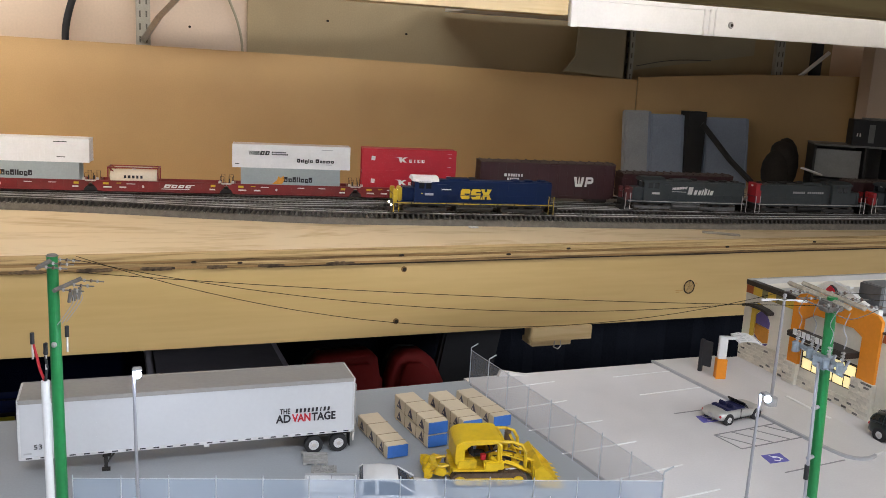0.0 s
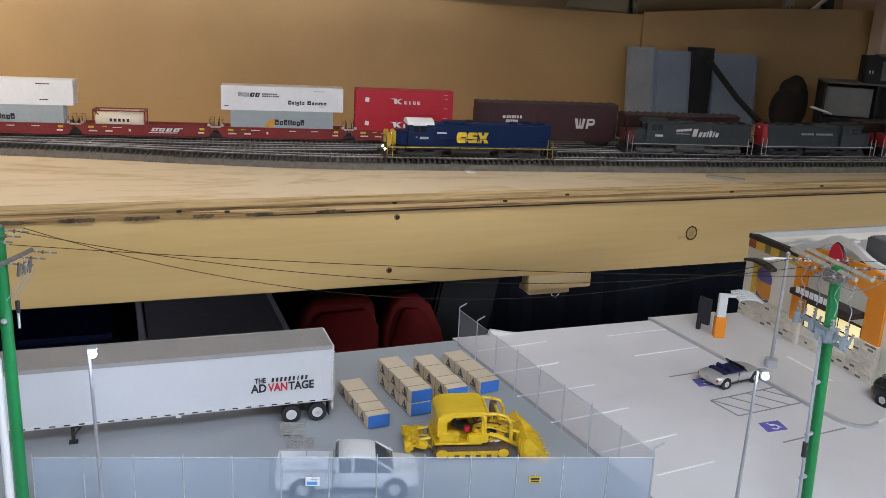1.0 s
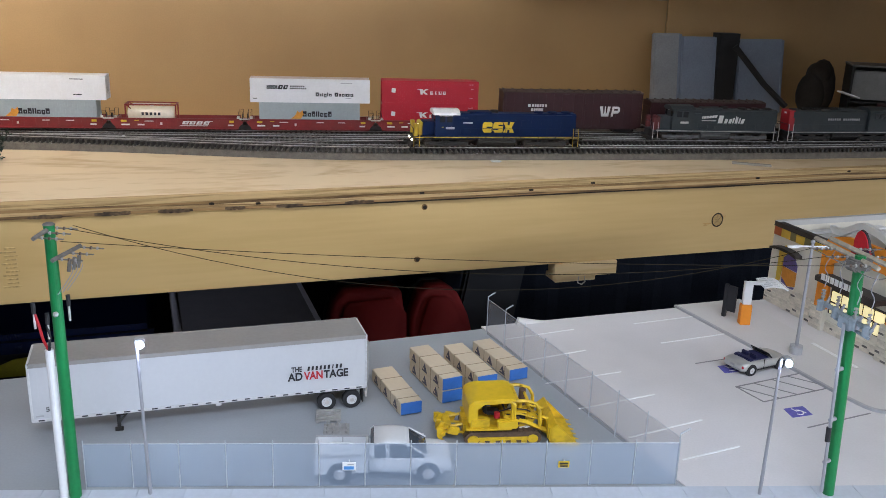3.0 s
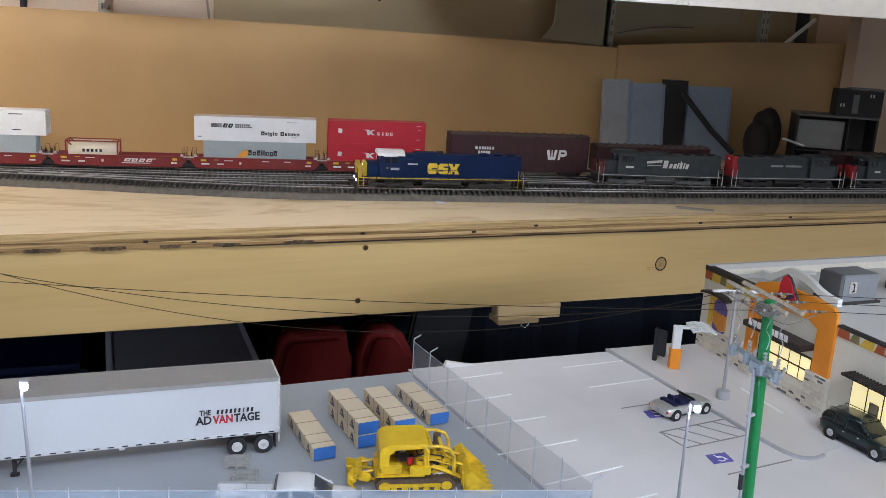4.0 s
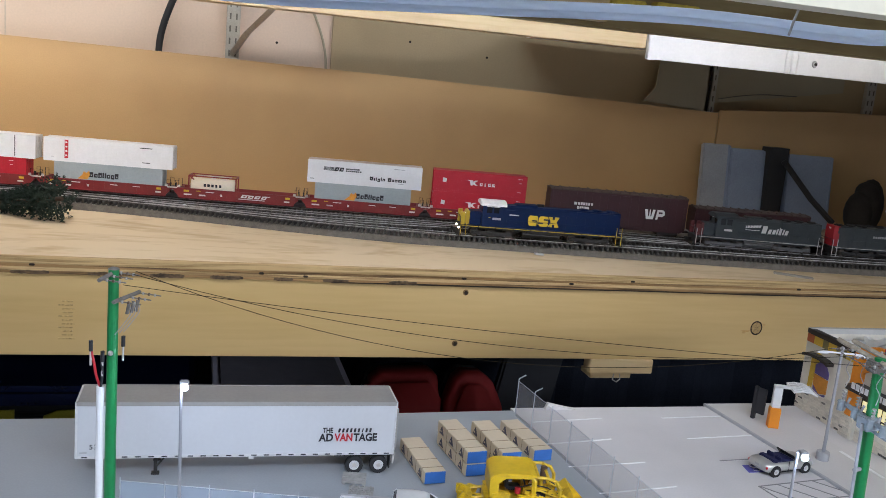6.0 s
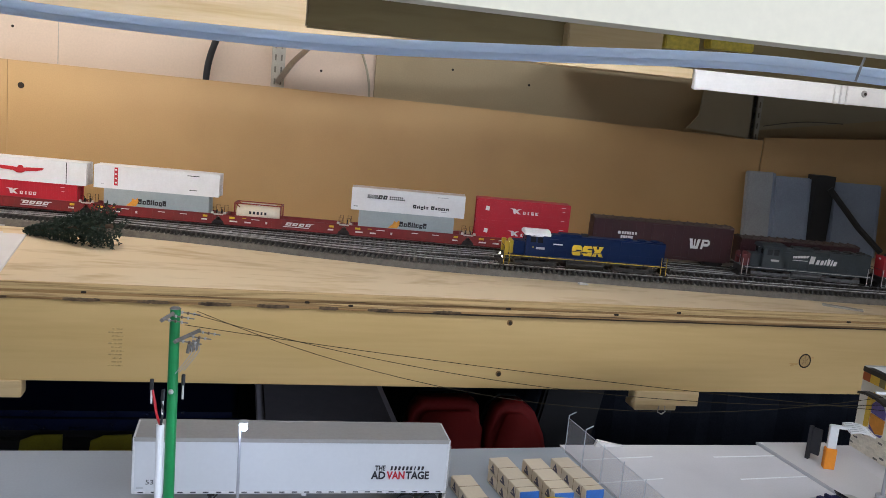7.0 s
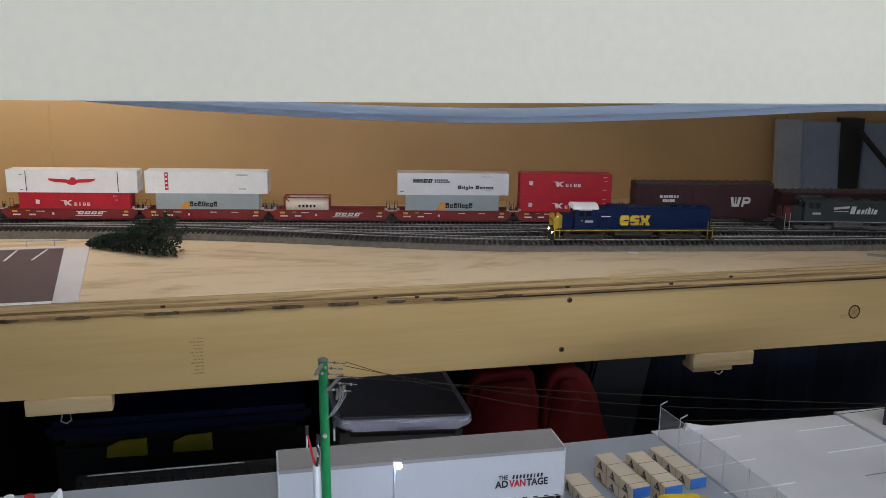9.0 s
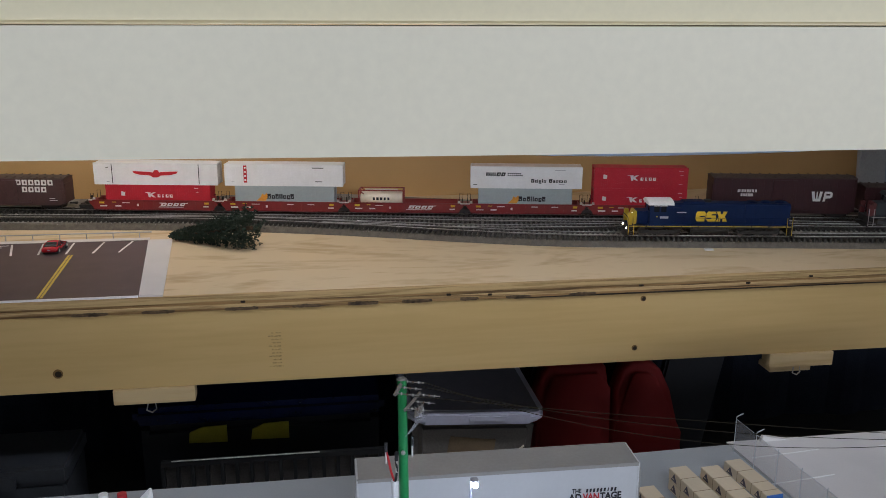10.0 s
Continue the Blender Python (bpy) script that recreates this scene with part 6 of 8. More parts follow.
for y in (-0.004, -0.0015, 0.0025, 0.0045):
    part("lever", rod(bm_new(), (-0.0045, y, 0.0200), (-0.0058, y, 0.0262), 0.0004, seg=5), BLACK, ld)
part("red_can", rod(bm_new(), (-0.0085, -0.0062, 0.0172), (-0.0085, -0.0062, 0.0215), 0.0014, seg=10), INK_R, ld, "small red can")
out = [(0.0265, 0.0050), (0.0265, 0.0140), (0.0300, 0.0176), (0.0308, 0.0172), (0.0278, 0.0136), (0.0280, 0.0062), (0.0300, 0.0022), (0.0430, 0.0006), (0.0430, 0.0000), (0.0290, 0.0008)]
bk = part("bucket", prism(bm_new(), out, -0.0165, 0.0165), CAT_Y, ld)
for s in (-1, 1):
    part("bucket_cheek", prism(bm_new(), [(0.0270, 0.0030), (0.0270, 0.0139), (0.0300, 0.0174), (0.0345, 0.0118), (0.0430, 0.0010), (0.0300, 0.0010)], s * 0.0165, s * 0.0158), CAT_Y, bk)
for k in range(6):
    part("bucket_rib", box(bm_new(), (0.0262, -0.0140 + 0.0056 * k, 0.0105), (0.0008, 0.0012, 0.0100)), CAT_Y, bk)
    part("tooth", prism(bm_new(), [(0.0428, 0.0002), (0.0455, 0.0000), (0.0428, 0.0012)], -0.0146 + 0.0056 * k, -0.0134 + 0.0056 * k), CAT_Y, bk)
rp = part("ripper_beam", span(bm_new(), -0.0330, -0.0300, -0.0110, 0.0110, 0.0060, 0.0090, 0.0006), CAT_Y, ld)
for y in (-0.009, 0.0, 0.009):
    part("ripper_shank", prism(bm_new(), [(-0.0345, 0.0120), (-0.0315, 0.0120), (-0.0315, 0.0040), (-0.0295, 0.0004), (-0.0330, 0.0030), (-0.0345, 0.0060)], y - 0.0009, y + 0.0009), CAT_Y, rp)
for y in (-0.006, 0.006):
    part("ripper_link", tube(bm_new(), [(-0.0200, y, 0.0060), (-0.0310, y, 0.0070)], 0.0010, 4), CAT_Y, ld)
    part("ripper_ram", tube(bm_new(), [(-0.0205, y, 0.0125), (-0.0265, y, 0.0110), (-0.0315, y, 0.0085)], 0.0010, 6), CAT_Y, ld)

part("paper", box(bm_new(), (-0.0020, -0.0050, 0.0262), (0.0012, 0.0032, 0.0060), Euler((0.1, 0.3, 0.2)).to_matrix()), PAINT_W, ld, "white paper tag")
# the cab stands well forward and low on the hull, with the exhaust and its guard ahead of it
CAB = Matrix.Translation((0.0094, 0, 0.0007)) @ Matrix.Diagonal((1.25, 1, 0.94, 1))
for ob in ld.children:
    kind_name = ob.name.split(".")[0]
    if kind_name in ("canopy", "canopy_post", "canopy_cheek", "seat", "seat_back", "console", "lever", "red_can", "paper", "step_box", "valve_bank"):
        ob.data.transform(CAB)
    elif kind_name in ("brush_guard", "guard_bar", "exhaust"):
        ob.data.transform(Matrix.Translation((0.0078, 0, -0.0010)))

# ---- vehicles ----
def loft(bm, rings):
    """Skin closed rings of equal length, with caps at both ends."""
    rows = [[bm.verts.new(p) for p in r] for r in rings]
    n = len(rows[0])
    for q, r in zip(rows, rows[1:]):
        for k in range(n):
            bm.faces.new((q[k], q[(k + 1) % n], r[(k + 1) % n], r[k]))
    bm.faces.new(rows[0][::-1]), bm.faces.new(rows[-1])
    return bm


def both_sides(x, half):
    """A closed ring at x from one half of a section, bottom to top."""
    return [(x, y, z) for y, z in half] + [(x, -y, z) for y, z in reversed(half)]


def body_ring(x, zb, zt, w):
    h = zt - zb
    return both_sides(x, [(0.80 * w, zb), (0.95 * w, zb + 0.10 * h), (w, zb + 0.38 * h), (0.995 * w, zb + 0.62 * h), (0.965 * w, zb + 0.80 * h), (0.90 * w, zt - 0.05 * h), (0.80 * w, zt), (0.35 * w, zt + 0.0005)])


def cabin_ring(x, z0, w0, z1, w1, low=0.0):
    """low: the share of the height at which the ring starts."""
    f = [(w0 + (w1 - w0) * t, z0 + (z1 - z0) * t) for t in (low, low + (0.5 - low * 0.5) * 0.55, 0.5 + low * 0.5, 0.86)]
    return both_sides(x, [(f[0][0] - 0.002, f[0][1])] + f + [(w1 * 0.94, z1 - 0.035 * (z1 - z0)), (w1 * 0.78, z1), (w1 * 0.35, z1 + 0.0003)])


def road_car(name, label, m, body, cabin, paint, wheel_x, r=0.0039, glass=None, group="parked cars", rails=False, lamp=None, pillars=(), doors=(-0.10, 0.12), rim=None):
    """A car from stations along x; local x forward, origin on the ground at its middle.
    body: x, bottom, top, half width; cabin: x, foot, half width there, top, half width there."""
    t = thing(name, label, "car", m, group)
    part("body", loft(bm_new(), [body_ring(*q) for q in body]), paint, t, smooth=True)
    W = max(q[3] for q in body)
    fx, rx = body[-1][0], body[0][0]
    length, width = fx - rx, 2 * W
    if cabin:
        part("glasshouse", loft(bm_new(), [cabin_ring(*q) for q in cabin]), glass or GLASS_DARK, t, "dark tinted windows", smooth=True)
        zt = max(q[3] for q in cabin)
        top = [q for q in cabin if q[3] > zt - 0.0016]
        rings = [both_sides(x, [(w1 * 1.02, z1 - 0.0016), (w1 * 1.03, z1 - 0.0009), (w1 * 0.96, z1 - 0.0002), (w1 * 0.78, z1 + 0.0003), (w1 * 0.35, z1 + 0.0006)]) for x, z0, w0, z1, w1 in top]
        part("roof", loft(bm_new(), rings), paint, t, smooth=True)
        ends = [(cabin[0], top[0]), (cabin[-1], top[-1])]
        for s in (-1, 1):
            for a, b in ends:
                mid = cabin[1] if a is cabin[0] else cabin[-2]
                part("pillar", tube(bm_new(), [(a[0], s * a[4], a[3]), (mid[0], s * (mid[4] + 0.0001), mid[3] - 0.0002), (b[0], s * (b[4] + 0.0001), b[3] - 0.0006)], 0.00055, 5), paint, t)
            for px in pillars:
                k = next(i for i in range(len(cabin) - 1) if cabin[i][0] <= px <= cabin[i + 1][0])
                u = (px - cabin[k][0]) / (cabin[k + 1][0] - cabin[k][0])
                c = [p + (q - p) * u for p, q in zip(cabin[k], cabin[k + 1])]
                part("pillar", tube(bm_new(), [(px, s * (c[2] + 0.0001), c[1]), (px - 0.0002, s * (c[4] + 0.0002), c[3] - 0.0010)], 0.00045, 4), paint, t)
            if rails:
                part("roof_rail", tube(bm_new(), [(top[0][0], s * W * 0.66, zt - 0.0004), (top[0][0] + 0.0012, s * W * 0.66, zt + 0.0011), (top[-1][0] - 0.0012, s * W * 0.66, zt + 0.0010), (top[-1][0], s * W * 0.66, zt - 0.0008)], 0.0003, 4), BLACK, t)
    for x in wheel_x:
        for s in (-1, 1):
            part("wheel_arch", rod(bm_new(), (x, s * (W - 0.0022), r), (x, s * (W + 0.00010), r), r * 1.17, seg=22), BLACK, t)
            wheel(t, x, s * (W - 0.0018), r, r, s * 0.0021, rim=rim)
    zh = body[-2][2]
    for s in (-1, 1):
        part("headlight", ball(bm_new(), (fx - 0.0013, s * W * 0.70, zh - 0.0012), 0.0012, (1.1, 1.9, 0.8), 10), lamp or RIM, t, smooth=True)
        part("tail_light", box(bm_new(), (rx + 0.0009, s * W * 0.80, body[1][2] - 0.0022), (0.0014, width * 0.12, 0.0020), None, 0.0004), INK_R, t)
        part("mirror", ball(bm_new(), (fx - length * 0.33, s * (W + 0.0006), max(q[2] for q in body) + 0.0003), 0.0008, (0.8, 1.1, 0.8), 8), paint, t, smooth=True)
        for dx in doors:
            part("door_handle", box(bm_new(), (length * dx, s * (W + 0.0001), 0.0092), (0.0016, 0.0003, 0.0004)), RIM, t)
            part("door_seam", box(bm_new(), (length * dx - 0.0026, s * (W - 0.0002), 0.0072), (0.00018, 0.0006, 0.0066)), BLACK, t)
        part("sill_strip", box(bm_new(), (0.0003, s * (W - 0.0003), body[len(body) // 2][1] + 0.0006), (wheel_x[1] - wheel_x[0] - 2.6 * r, 0.0008, 0.0007)), BLACK, t)
    part("grille", box(bm_new(), (fx - 0.0004, 0, zh - 0.0018), (0.0012, width * 0.40, 0.0017), None, 0.0003), BLACK, t)
    part("front_bumper", box(bm_new(), (fx - 0.0008, 0, body[-1][1] - 0.0002), (0.0022, width * 0.80, 0.0016), None, 0.0006), paint, t)
    part("rear_bumper", box(bm_new(), (rx + 0.0008, 0, body[0][1] - 0.0004), (0.0022, width * 0.82, 0.0016), None, 0.0006), paint, t)
    part("number_plate", box(bm_new(), (rx - 0.0002, 0, body[0][1] + 0.0016), (0.0003, 0.0036, 0.0014)), KERB, t)
    return t


SUV_PAINT = material("black_green_paint", (0.008, 0.020, 0.022), 0.28, var=0.1, coat=0.6)
SILVER_PAINT = material("silver_paint", (0.56, 0.56, 0.55), 0.3, 0.5, var=0.05, coat=0.5)
WHITE_PAINT = material("white_truck_paint", (0.70, 0.71, 0.73), 0.3, var=0.03, coat=0.4)
RED_PAINT = material("red_car_paint", (0.42, 0.008, 0.018), 0.25, var=0.05, coat=0.5)
SUV = [(-0.0268, 0.0062, 0.0104, 0.0084), (-0.0260, 0.0044, 0.0119, 0.0099), (-0.0235, 0.0035, 0.0123, 0.0108), (-0.0150, 0.0032, 0.0122, 0.0111), (0.0, 0.0032, 0.0120, 0.0111), (0.0115, 0.0032, 0.0119, 0.0111),
       (0.0150, 0.0032, 0.0116, 0.0110), (0.0215, 0.0034, 0.0110, 0.0107), (0.0253, 0.0040, 0.0100, 0.0097), (0.0268, 0.0054, 0.0084, 0.0082)]
SUV_CAB = [(-0.0256, 0.0117, 0.0098, 0.0123, 0.0094), (-0.0243, 0.0118, 0.0102, 0.0158, 0.0090), (-0.0220, 0.0119, 0.0104, 0.0187, 0.0084), (-0.0150, 0.0119, 0.0105, 0.0195, 0.0083), (-0.0050, 0.0118, 0.0105, 0.0196, 0.0083),
           (0.0026, 0.0117, 0.0105, 0.0191, 0.0082), (0.0050, 0.0117, 0.0104, 0.0177, 0.0084), (0.0090, 0.0116, 0.0103, 0.0149, 0.0090), (0.0130, 0.0115, 0.0100, 0.0118, 0.0095)]
road_car("parked_suv", "black green four-door parked car with roof rails", pose(0.5410, 0.4230, 0, 0, 0, -82), SUV, SUV_CAB, SUV_PAINT, (-0.0163, 0.0172), 0.0045, rails=True, glass=material("smoked_glass", (0.010, 0.016, 0.018), 0.12), pillars=(-0.0150, -0.0058), doors=(-0.13, 0.08))
ROADSTER = [(-0.0226, 0.0052, 0.0080, 0.0078), (-0.0214, 0.0036, 0.0090, 0.0090), (-0.0180, 0.0030, 0.0095, 0.0096), (-0.0120, 0.0028, 0.0095, 0.0099), (0.0, 0.0028, 0.0090, 0.0098), (0.0070, 0.0028, 0.0092, 0.0099),
            (0.0140, 0.0028, 0.0089, 0.0098), (0.0190, 0.0030, 0.0081, 0.0094), (0.0214, 0.0036, 0.0071, 0.0086), (0.0226, 0.0046, 0.0062, 0.0074)]
cv = road_car("convertible_car", "silver open two-seat roadster with dark blue seats", pose(0.4525, 0.4985, 0, 0, 0, 10), ROADSTER, None, SILVER_PAINT, (-0.0140, 0.0140), 0.0038, doors=(0.0,))
NAVY = material("navy_seats", (0.012, 0.014, 0.065), 0.6)
part("cockpit", box(bm_new(), (-0.0030, 0, 0.0094), (0.0150, 0.0146, 0.0012), None, 0.0005), NAVY, cv)
for s in (-1, 1):
    part("seat_back", box(bm_new(), (-0.0075, s * 0.0038, 0.0108), (0.0020, 0.0056, 0.0040), None, 0.0006), NAVY, cv)
    part("seat", box(bm_new(), (-0.0040, s * 0.0038, 0.0098), (0.0050, 0.0056, 0.0014), None, 0.0004), NAVY, cv)
part("folded_hood", box(bm_new(), (-0.0125, 0, 0.0100), (0.0046, 0.0150, 0.0022), None, 0.0007), NAVY, cv)
part("windscreen", prism(bm_new(), [(0.0060, 0.0090), (0.0065, 0.0090), (0.0028, 0.0128), (0.0023, 0.0128)], -0.0080, 0.0080), GLASS_DARK, cv)
part("windscreen_frame", tube(bm_new(), [(0.0064, -0.0082, 0.0090), (0.0026, -0.0080, 0.0130), (0.0026, 0.0080, 0.0130), (0.0064, 0.0082, 0.0090)], 0.0004, 5), BLACK, cv)

TRUCK_BODY = [(-0.0068, 0.0052, 0.0146, 0.0110), (0.0, 0.0050, 0.0148, 0.0113), (0.0140, 0.0050, 0.0148, 0.0114), (0.0200, 0.0050, 0.0146, 0.0114), (0.0270, 0.0052, 0.0141, 0.0112), (0.0325, 0.0054, 0.0134, 0.0107), (0.0345, 0.0058, 0.0122, 0.0100), (0.0352, 0.0066, 0.0108, 0.0090)]
TRUCK_CAB = [(-0.0064, 0.0140, 0.0106, 0.0160, 0.0103), (-0.0060, 0.0142, 0.0107, 0.0205, 0.0095), (-0.0045, 0.0144, 0.0108, 0.0221, 0.0092), (0.0040, 0.0144, 0.0109, 0.0226, 0.0092), (0.0105, 0.0144, 0.0109, 0.0222, 0.0091), (0.0135, 0.0143, 0.0108, 0.0210, 0.0093),
             (0.0180, 0.0142, 0.0107, 0.0178, 0.0098), (0.0225, 0.0140, 0.0105, 0.0148, 0.0101)]
PALE_GLASS = material("grey_tinted_glass", (0.055, 0.065, 0.080), 0.12, var=0.05)
pk = road_car("pickup_truck", "white pickup with an open bed, parked behind the fence", pose(0.1630, 0.4325, 0, 0, 0, -14.5) @ Matrix.Scale(1.04, 4), TRUCK_BODY, TRUCK_CAB, WHITE_PAINT, (-0.0215, 0.0232), 0.0055, glass=PALE_GLASS, pillars=(-0.0054, -0.0046, 0.0020, 0.0030), doors=(0.08,), rim=KERB)
for s in (-1, 1):                   # open bed: side panels, rails and wheel humps
    bm = prism(bm_new(), [(-0.0345, 0.0062), (-0.0335, 0.0054), (-0.0074, 0.0054), (-0.0074, 0.0150), (-0.0345, 0.0150)], s * 0.0101, s * 0.0113)
    part("bed_side", bm, WHITE_PAINT, pk)
    part("bed_rail", span(bm_new(), -0.0347, -0.0072, s * 0.0098, s * 0.0116, 0.0150, 0.0153), KERB, pk, "grey bed rail")
    part("bed_rib", span(bm_new(), -0.0210, -0.0204, s * 0.0098, s * 0.0101, 0.0086, 0.0149), KERB, pk)
    part("wheel_hump", box(bm_new(), (-0.0215, s * 0.0084, 0.0104), (0.0140, 0.0036, 0.0040), None, 0.0012), WHITE_PAINT, pk)
    part("fender_flare", tube(bm_new(), [(-0.0215 + 0.0068 * math.cos(a), s * 0.0114, 0.0055 + 0.0068 * math.sin(a)) for a in [math.pi * k / 10 for k in range(11)]], 0.0005, 5), WHITE_PAINT, pk)
    part("fender_flare", tube(bm_new(), [(0.0232 + 0.0068 * math.cos(a), s * 0.0114, 0.0055 + 0.0068 * math.sin(a)) for a in [math.pi * k / 10 for k in range(11)]], 0.0005, 5), WHITE_PAINT, pk)
part("bed_floor", span(bm_new(), -0.0342, -0.0074, -0.0101, 0.0101, 0.0078, 0.0086), WHITE_PAINT, pk)
part("bed_front", span(bm_new(), -0.0084, -0.0074, -0.0101, 0.0101, 0.0086, 0.0152), WHITE_PAINT, pk)
part("tailgate", span(bm_new(), -0.0347, -0.0337, -0.0101, 0.0101, 0.0072, 0.0150, 0.0003), WHITE_PAINT, pk)
part("chassis", span(bm_new(), -0.0330, 0.0300, -0.0060, 0.0060, 0.0040, 0.0056), BLACK, pk)

# ---- restaurant ----
STUCCO = material("grey_beige_stucco", (0.78, 0.74, 0.65), 0.7, var=0.04, scale=30)
ORANGE = material("orange_panel", (0.85, 0.29, 0.02), 0.45, var=0.05, scale=60)
STONE = material("pale_cut_stone", (0.73, 0.68, 0.59), 0.75, var=0.10, scale=150, random_value=0.12)
STONE_DARK = material("dark_cut_stone", (0.17, 0.16, 0.15), 0.75, var=0.15, scale=150, random_value=0.35)
ROOF_W = material("pale_roof", (0.60, 0.59, 0.57), 0.6, var=0.04, scale=30)
DARK_METAL = material("dark_bronze", (0.035, 0.028, 0.026), 0.5, var=0.1)
LIT_PANE = material("lit_window", (1.0, 0.84, 0.42), 0.4, emit=0.85, var=0.0, bump=0)
HVAC = material("grey_hvac", (0.25, 0.26, 0.28), 0.5, 0.2, var=0.06)
BAND_COLORS = [material(n, c, 0.5) for n, c in (("panel_rust", (0.42, 0.10, 0.03)), ("panel_yellow", (0.72, 0.48, 0.06)), ("panel_olive", (0.22, 0.19, 0.08)), ("panel_purple", (0.13, 0.10, 0.30)), ("panel_amber", (0.62, 0.26, 0.04)))]
FX = 0.552       # plane of the front, which looks towards -x
rest = thing("restaurant", "beige fast food restaurant with an orange portal and lit windows", "building")
part("wall", span(bm_new(), FX, FX + 0.004, 0.470, 0.6175, 0, 0.0660), STUCCO, rest)
part("wall", span(bm_new(), FX, FX + 0.004, 0.240, 0.470, 0, 0.0660), STUCCO, rest)
part("wall", span(bm_new(), FX + 0.004, 0.80, 0.6135, 0.6175, 0, 0.0660), STUCCO, rest)
part("wall", span(bm_new(), FX + 0.004, 0.80, 0.240, 0.244, 0, 0.0660), STUCCO, rest)
part("roof", span(bm_new(), FX + 0.004, 0.80, 0.244, 0.6135, 0.0575, 0.0595), ROOF_W, rest, "pale flat roof")
part("parapet", span(bm_new(), FX + 0.0, 0.80, 0.6135, 0.6178, 0.0660, 0.0705), ROOF_W, rest)
part("coping", span(bm_new(), FX - 0.0008, FX + 0.0048, 0.240, 0.4695, 0.0660, 0.0674), DARK_METAL, rest)
part("coping", span(bm_new(), FX - 0.0008, FX + 0.0048, 0.5570, 0.6178, 0.0660, 0.0700), DARK_METAL, rest)
rng = random.Random(7)
y = 0.468
while y > 0.25:                     # coloured band under the coping
    w = rng.uniform(0.008, 0.016)
    part("colour_panel", prism(bm_new(), [(y - w, 0.0600), (y, 0.0600), (y - rng.uniform(0, 0.005), 0.0657), (y - w + 0.001, 0.0657)], -FX + 0.0001, -FX + 0.0008), rng.choice(BAND_COLORS[:3] + [BAND_COLORS[4]]), rest, m=Matrix(((0, -1, 0, 0), (1, 0, 0, 0), (0, 0, 1, 0), (0, 0, 0, 1))))
    y -= w + 0.0002
for y0, y1, c in ((0.5575, 0.568, 1), (0.568, 0.580, 2), (0.580, 0.590, 1), (0.590, 0.597, 2), (0.597, 0.608, 1), (0.608, 0.617, 0)):
    part("colour_panel", span(bm_new(), FX - 0.0007, FX + 0.0002, y0, y1, 0.0590, 0.0657), BAND_COLORS[c], rest)
# mural window left of the portal
ROT = Matrix(((0, -1, 0, 0), (1, 0, 0, 0), (0, 0, 1, 0), (0, 0, 0, 1)))     # x -> y, y -> -x
for pts, c in (([(0.607, 0.018), (0.607, 0.048), (0.600, 0.0535), (0.592, 0.0515), (0.601, 0.0435), (0.6025, 0.020)], 1),
               ([(0.6005, 0.0430), (0.592, 0.0510), (0.584, 0.0400), (0.584, 0.0350), (0.6002, 0.0360)], 3),
               ([(0.6005, 0.0353), (0.584, 0.0343), (0.584, 0.0225), (0.592, 0.0205), (0.6005, 0.0265)], 4),
               ([(0.6000, 0.0258), (0.592, 0.0198), (0.584, 0.0218), (0.586, 0.0190), (0.5995, 0.0190)], 3)):
    part("mural_panel", prism(bm_new(), pts, -FX - 0.0002, -FX + 0.0009), BAND_COLORS[c], rest, m=ROT)
part("small_awning", prism(bm_new(), [(0.580, 0.0478), (0.584, 0.0490), (0.590, 0.0500), (0.602, 0.0500), (0.608, 0.0490), (0.612, 0.0478), (0.612, 0.0502), (0.606, 0.0518), (0.596, 0.0526), (0.586, 0.0518), (0.580, 0.0502)], -FX + 0.0005, -FX + 0.0075), DARK_METAL, rest, m=Matrix(((0, -1, 0, 0), (1, 0, 0, 0), (0, 0, 1, 0), (0, 0, 0, 1))))
# orange portal, set forward
PX = 0.5495
portal_out = [(0.4690, 0.0275), (0.4690, 0.0745), (0.4730, 0.0780), (0.4900, 0.0800), (0.5160, 0.0805), (0.5350, 0.0795), (0.5510, 0.0745), (0.5570, 0.0680), (0.5570, 0.0170), (0.5450, 0.0170), (0.5450, 0.0550), (0.5330, 0.0620), (0.4940, 0.0630), (0.4850, 0.0590), (0.4850, 0.0275)]
part("portal", prism(bm_new(), portal_out, -0.5522, -PX), ORANGE, rest, "bright orange portal frame", m=ROT)
part("portal_wall", span(bm_new(), PX + 0.003, PX + 0.005, 0.4850, 0.5450, 0, 0.0635), STUCCO, rest)
win = part("portal_window", span(bm_new(), PX + 0.0018, PX + 0.0032, 0.4865, 0.5430, 0.0155, 0.0360), DARK_METAL, rest)
for i in range(5):
    for j in range(2):
        y0, z0 = 0.4876 + 0.0110 * i, 0.0165 + 0.0098 * j
        part("pane", span(bm_new(), PX + 0.0010, PX + 0.0022, y0, y0 + 0.0092, z0, z0 + 0.0080), LIT_PANE, win)
aw = part("sign_canopy", span(bm_new(), PX - 0.012, PX + 0.003, 0.4860, 0.5480, 0.0420, 0.0465, 0.0005), DARK_METAL, rest, "dark sign canopy over the entrance")
for k in range(9):
    part("sign_bar", span(bm_new(), PX - 0.0131, PX - 0.0126, 0.4980 + 0.0048 * k, 0.5016 + 0.0048 * k, 0.0452, 0.0500), CRATE_W, aw)
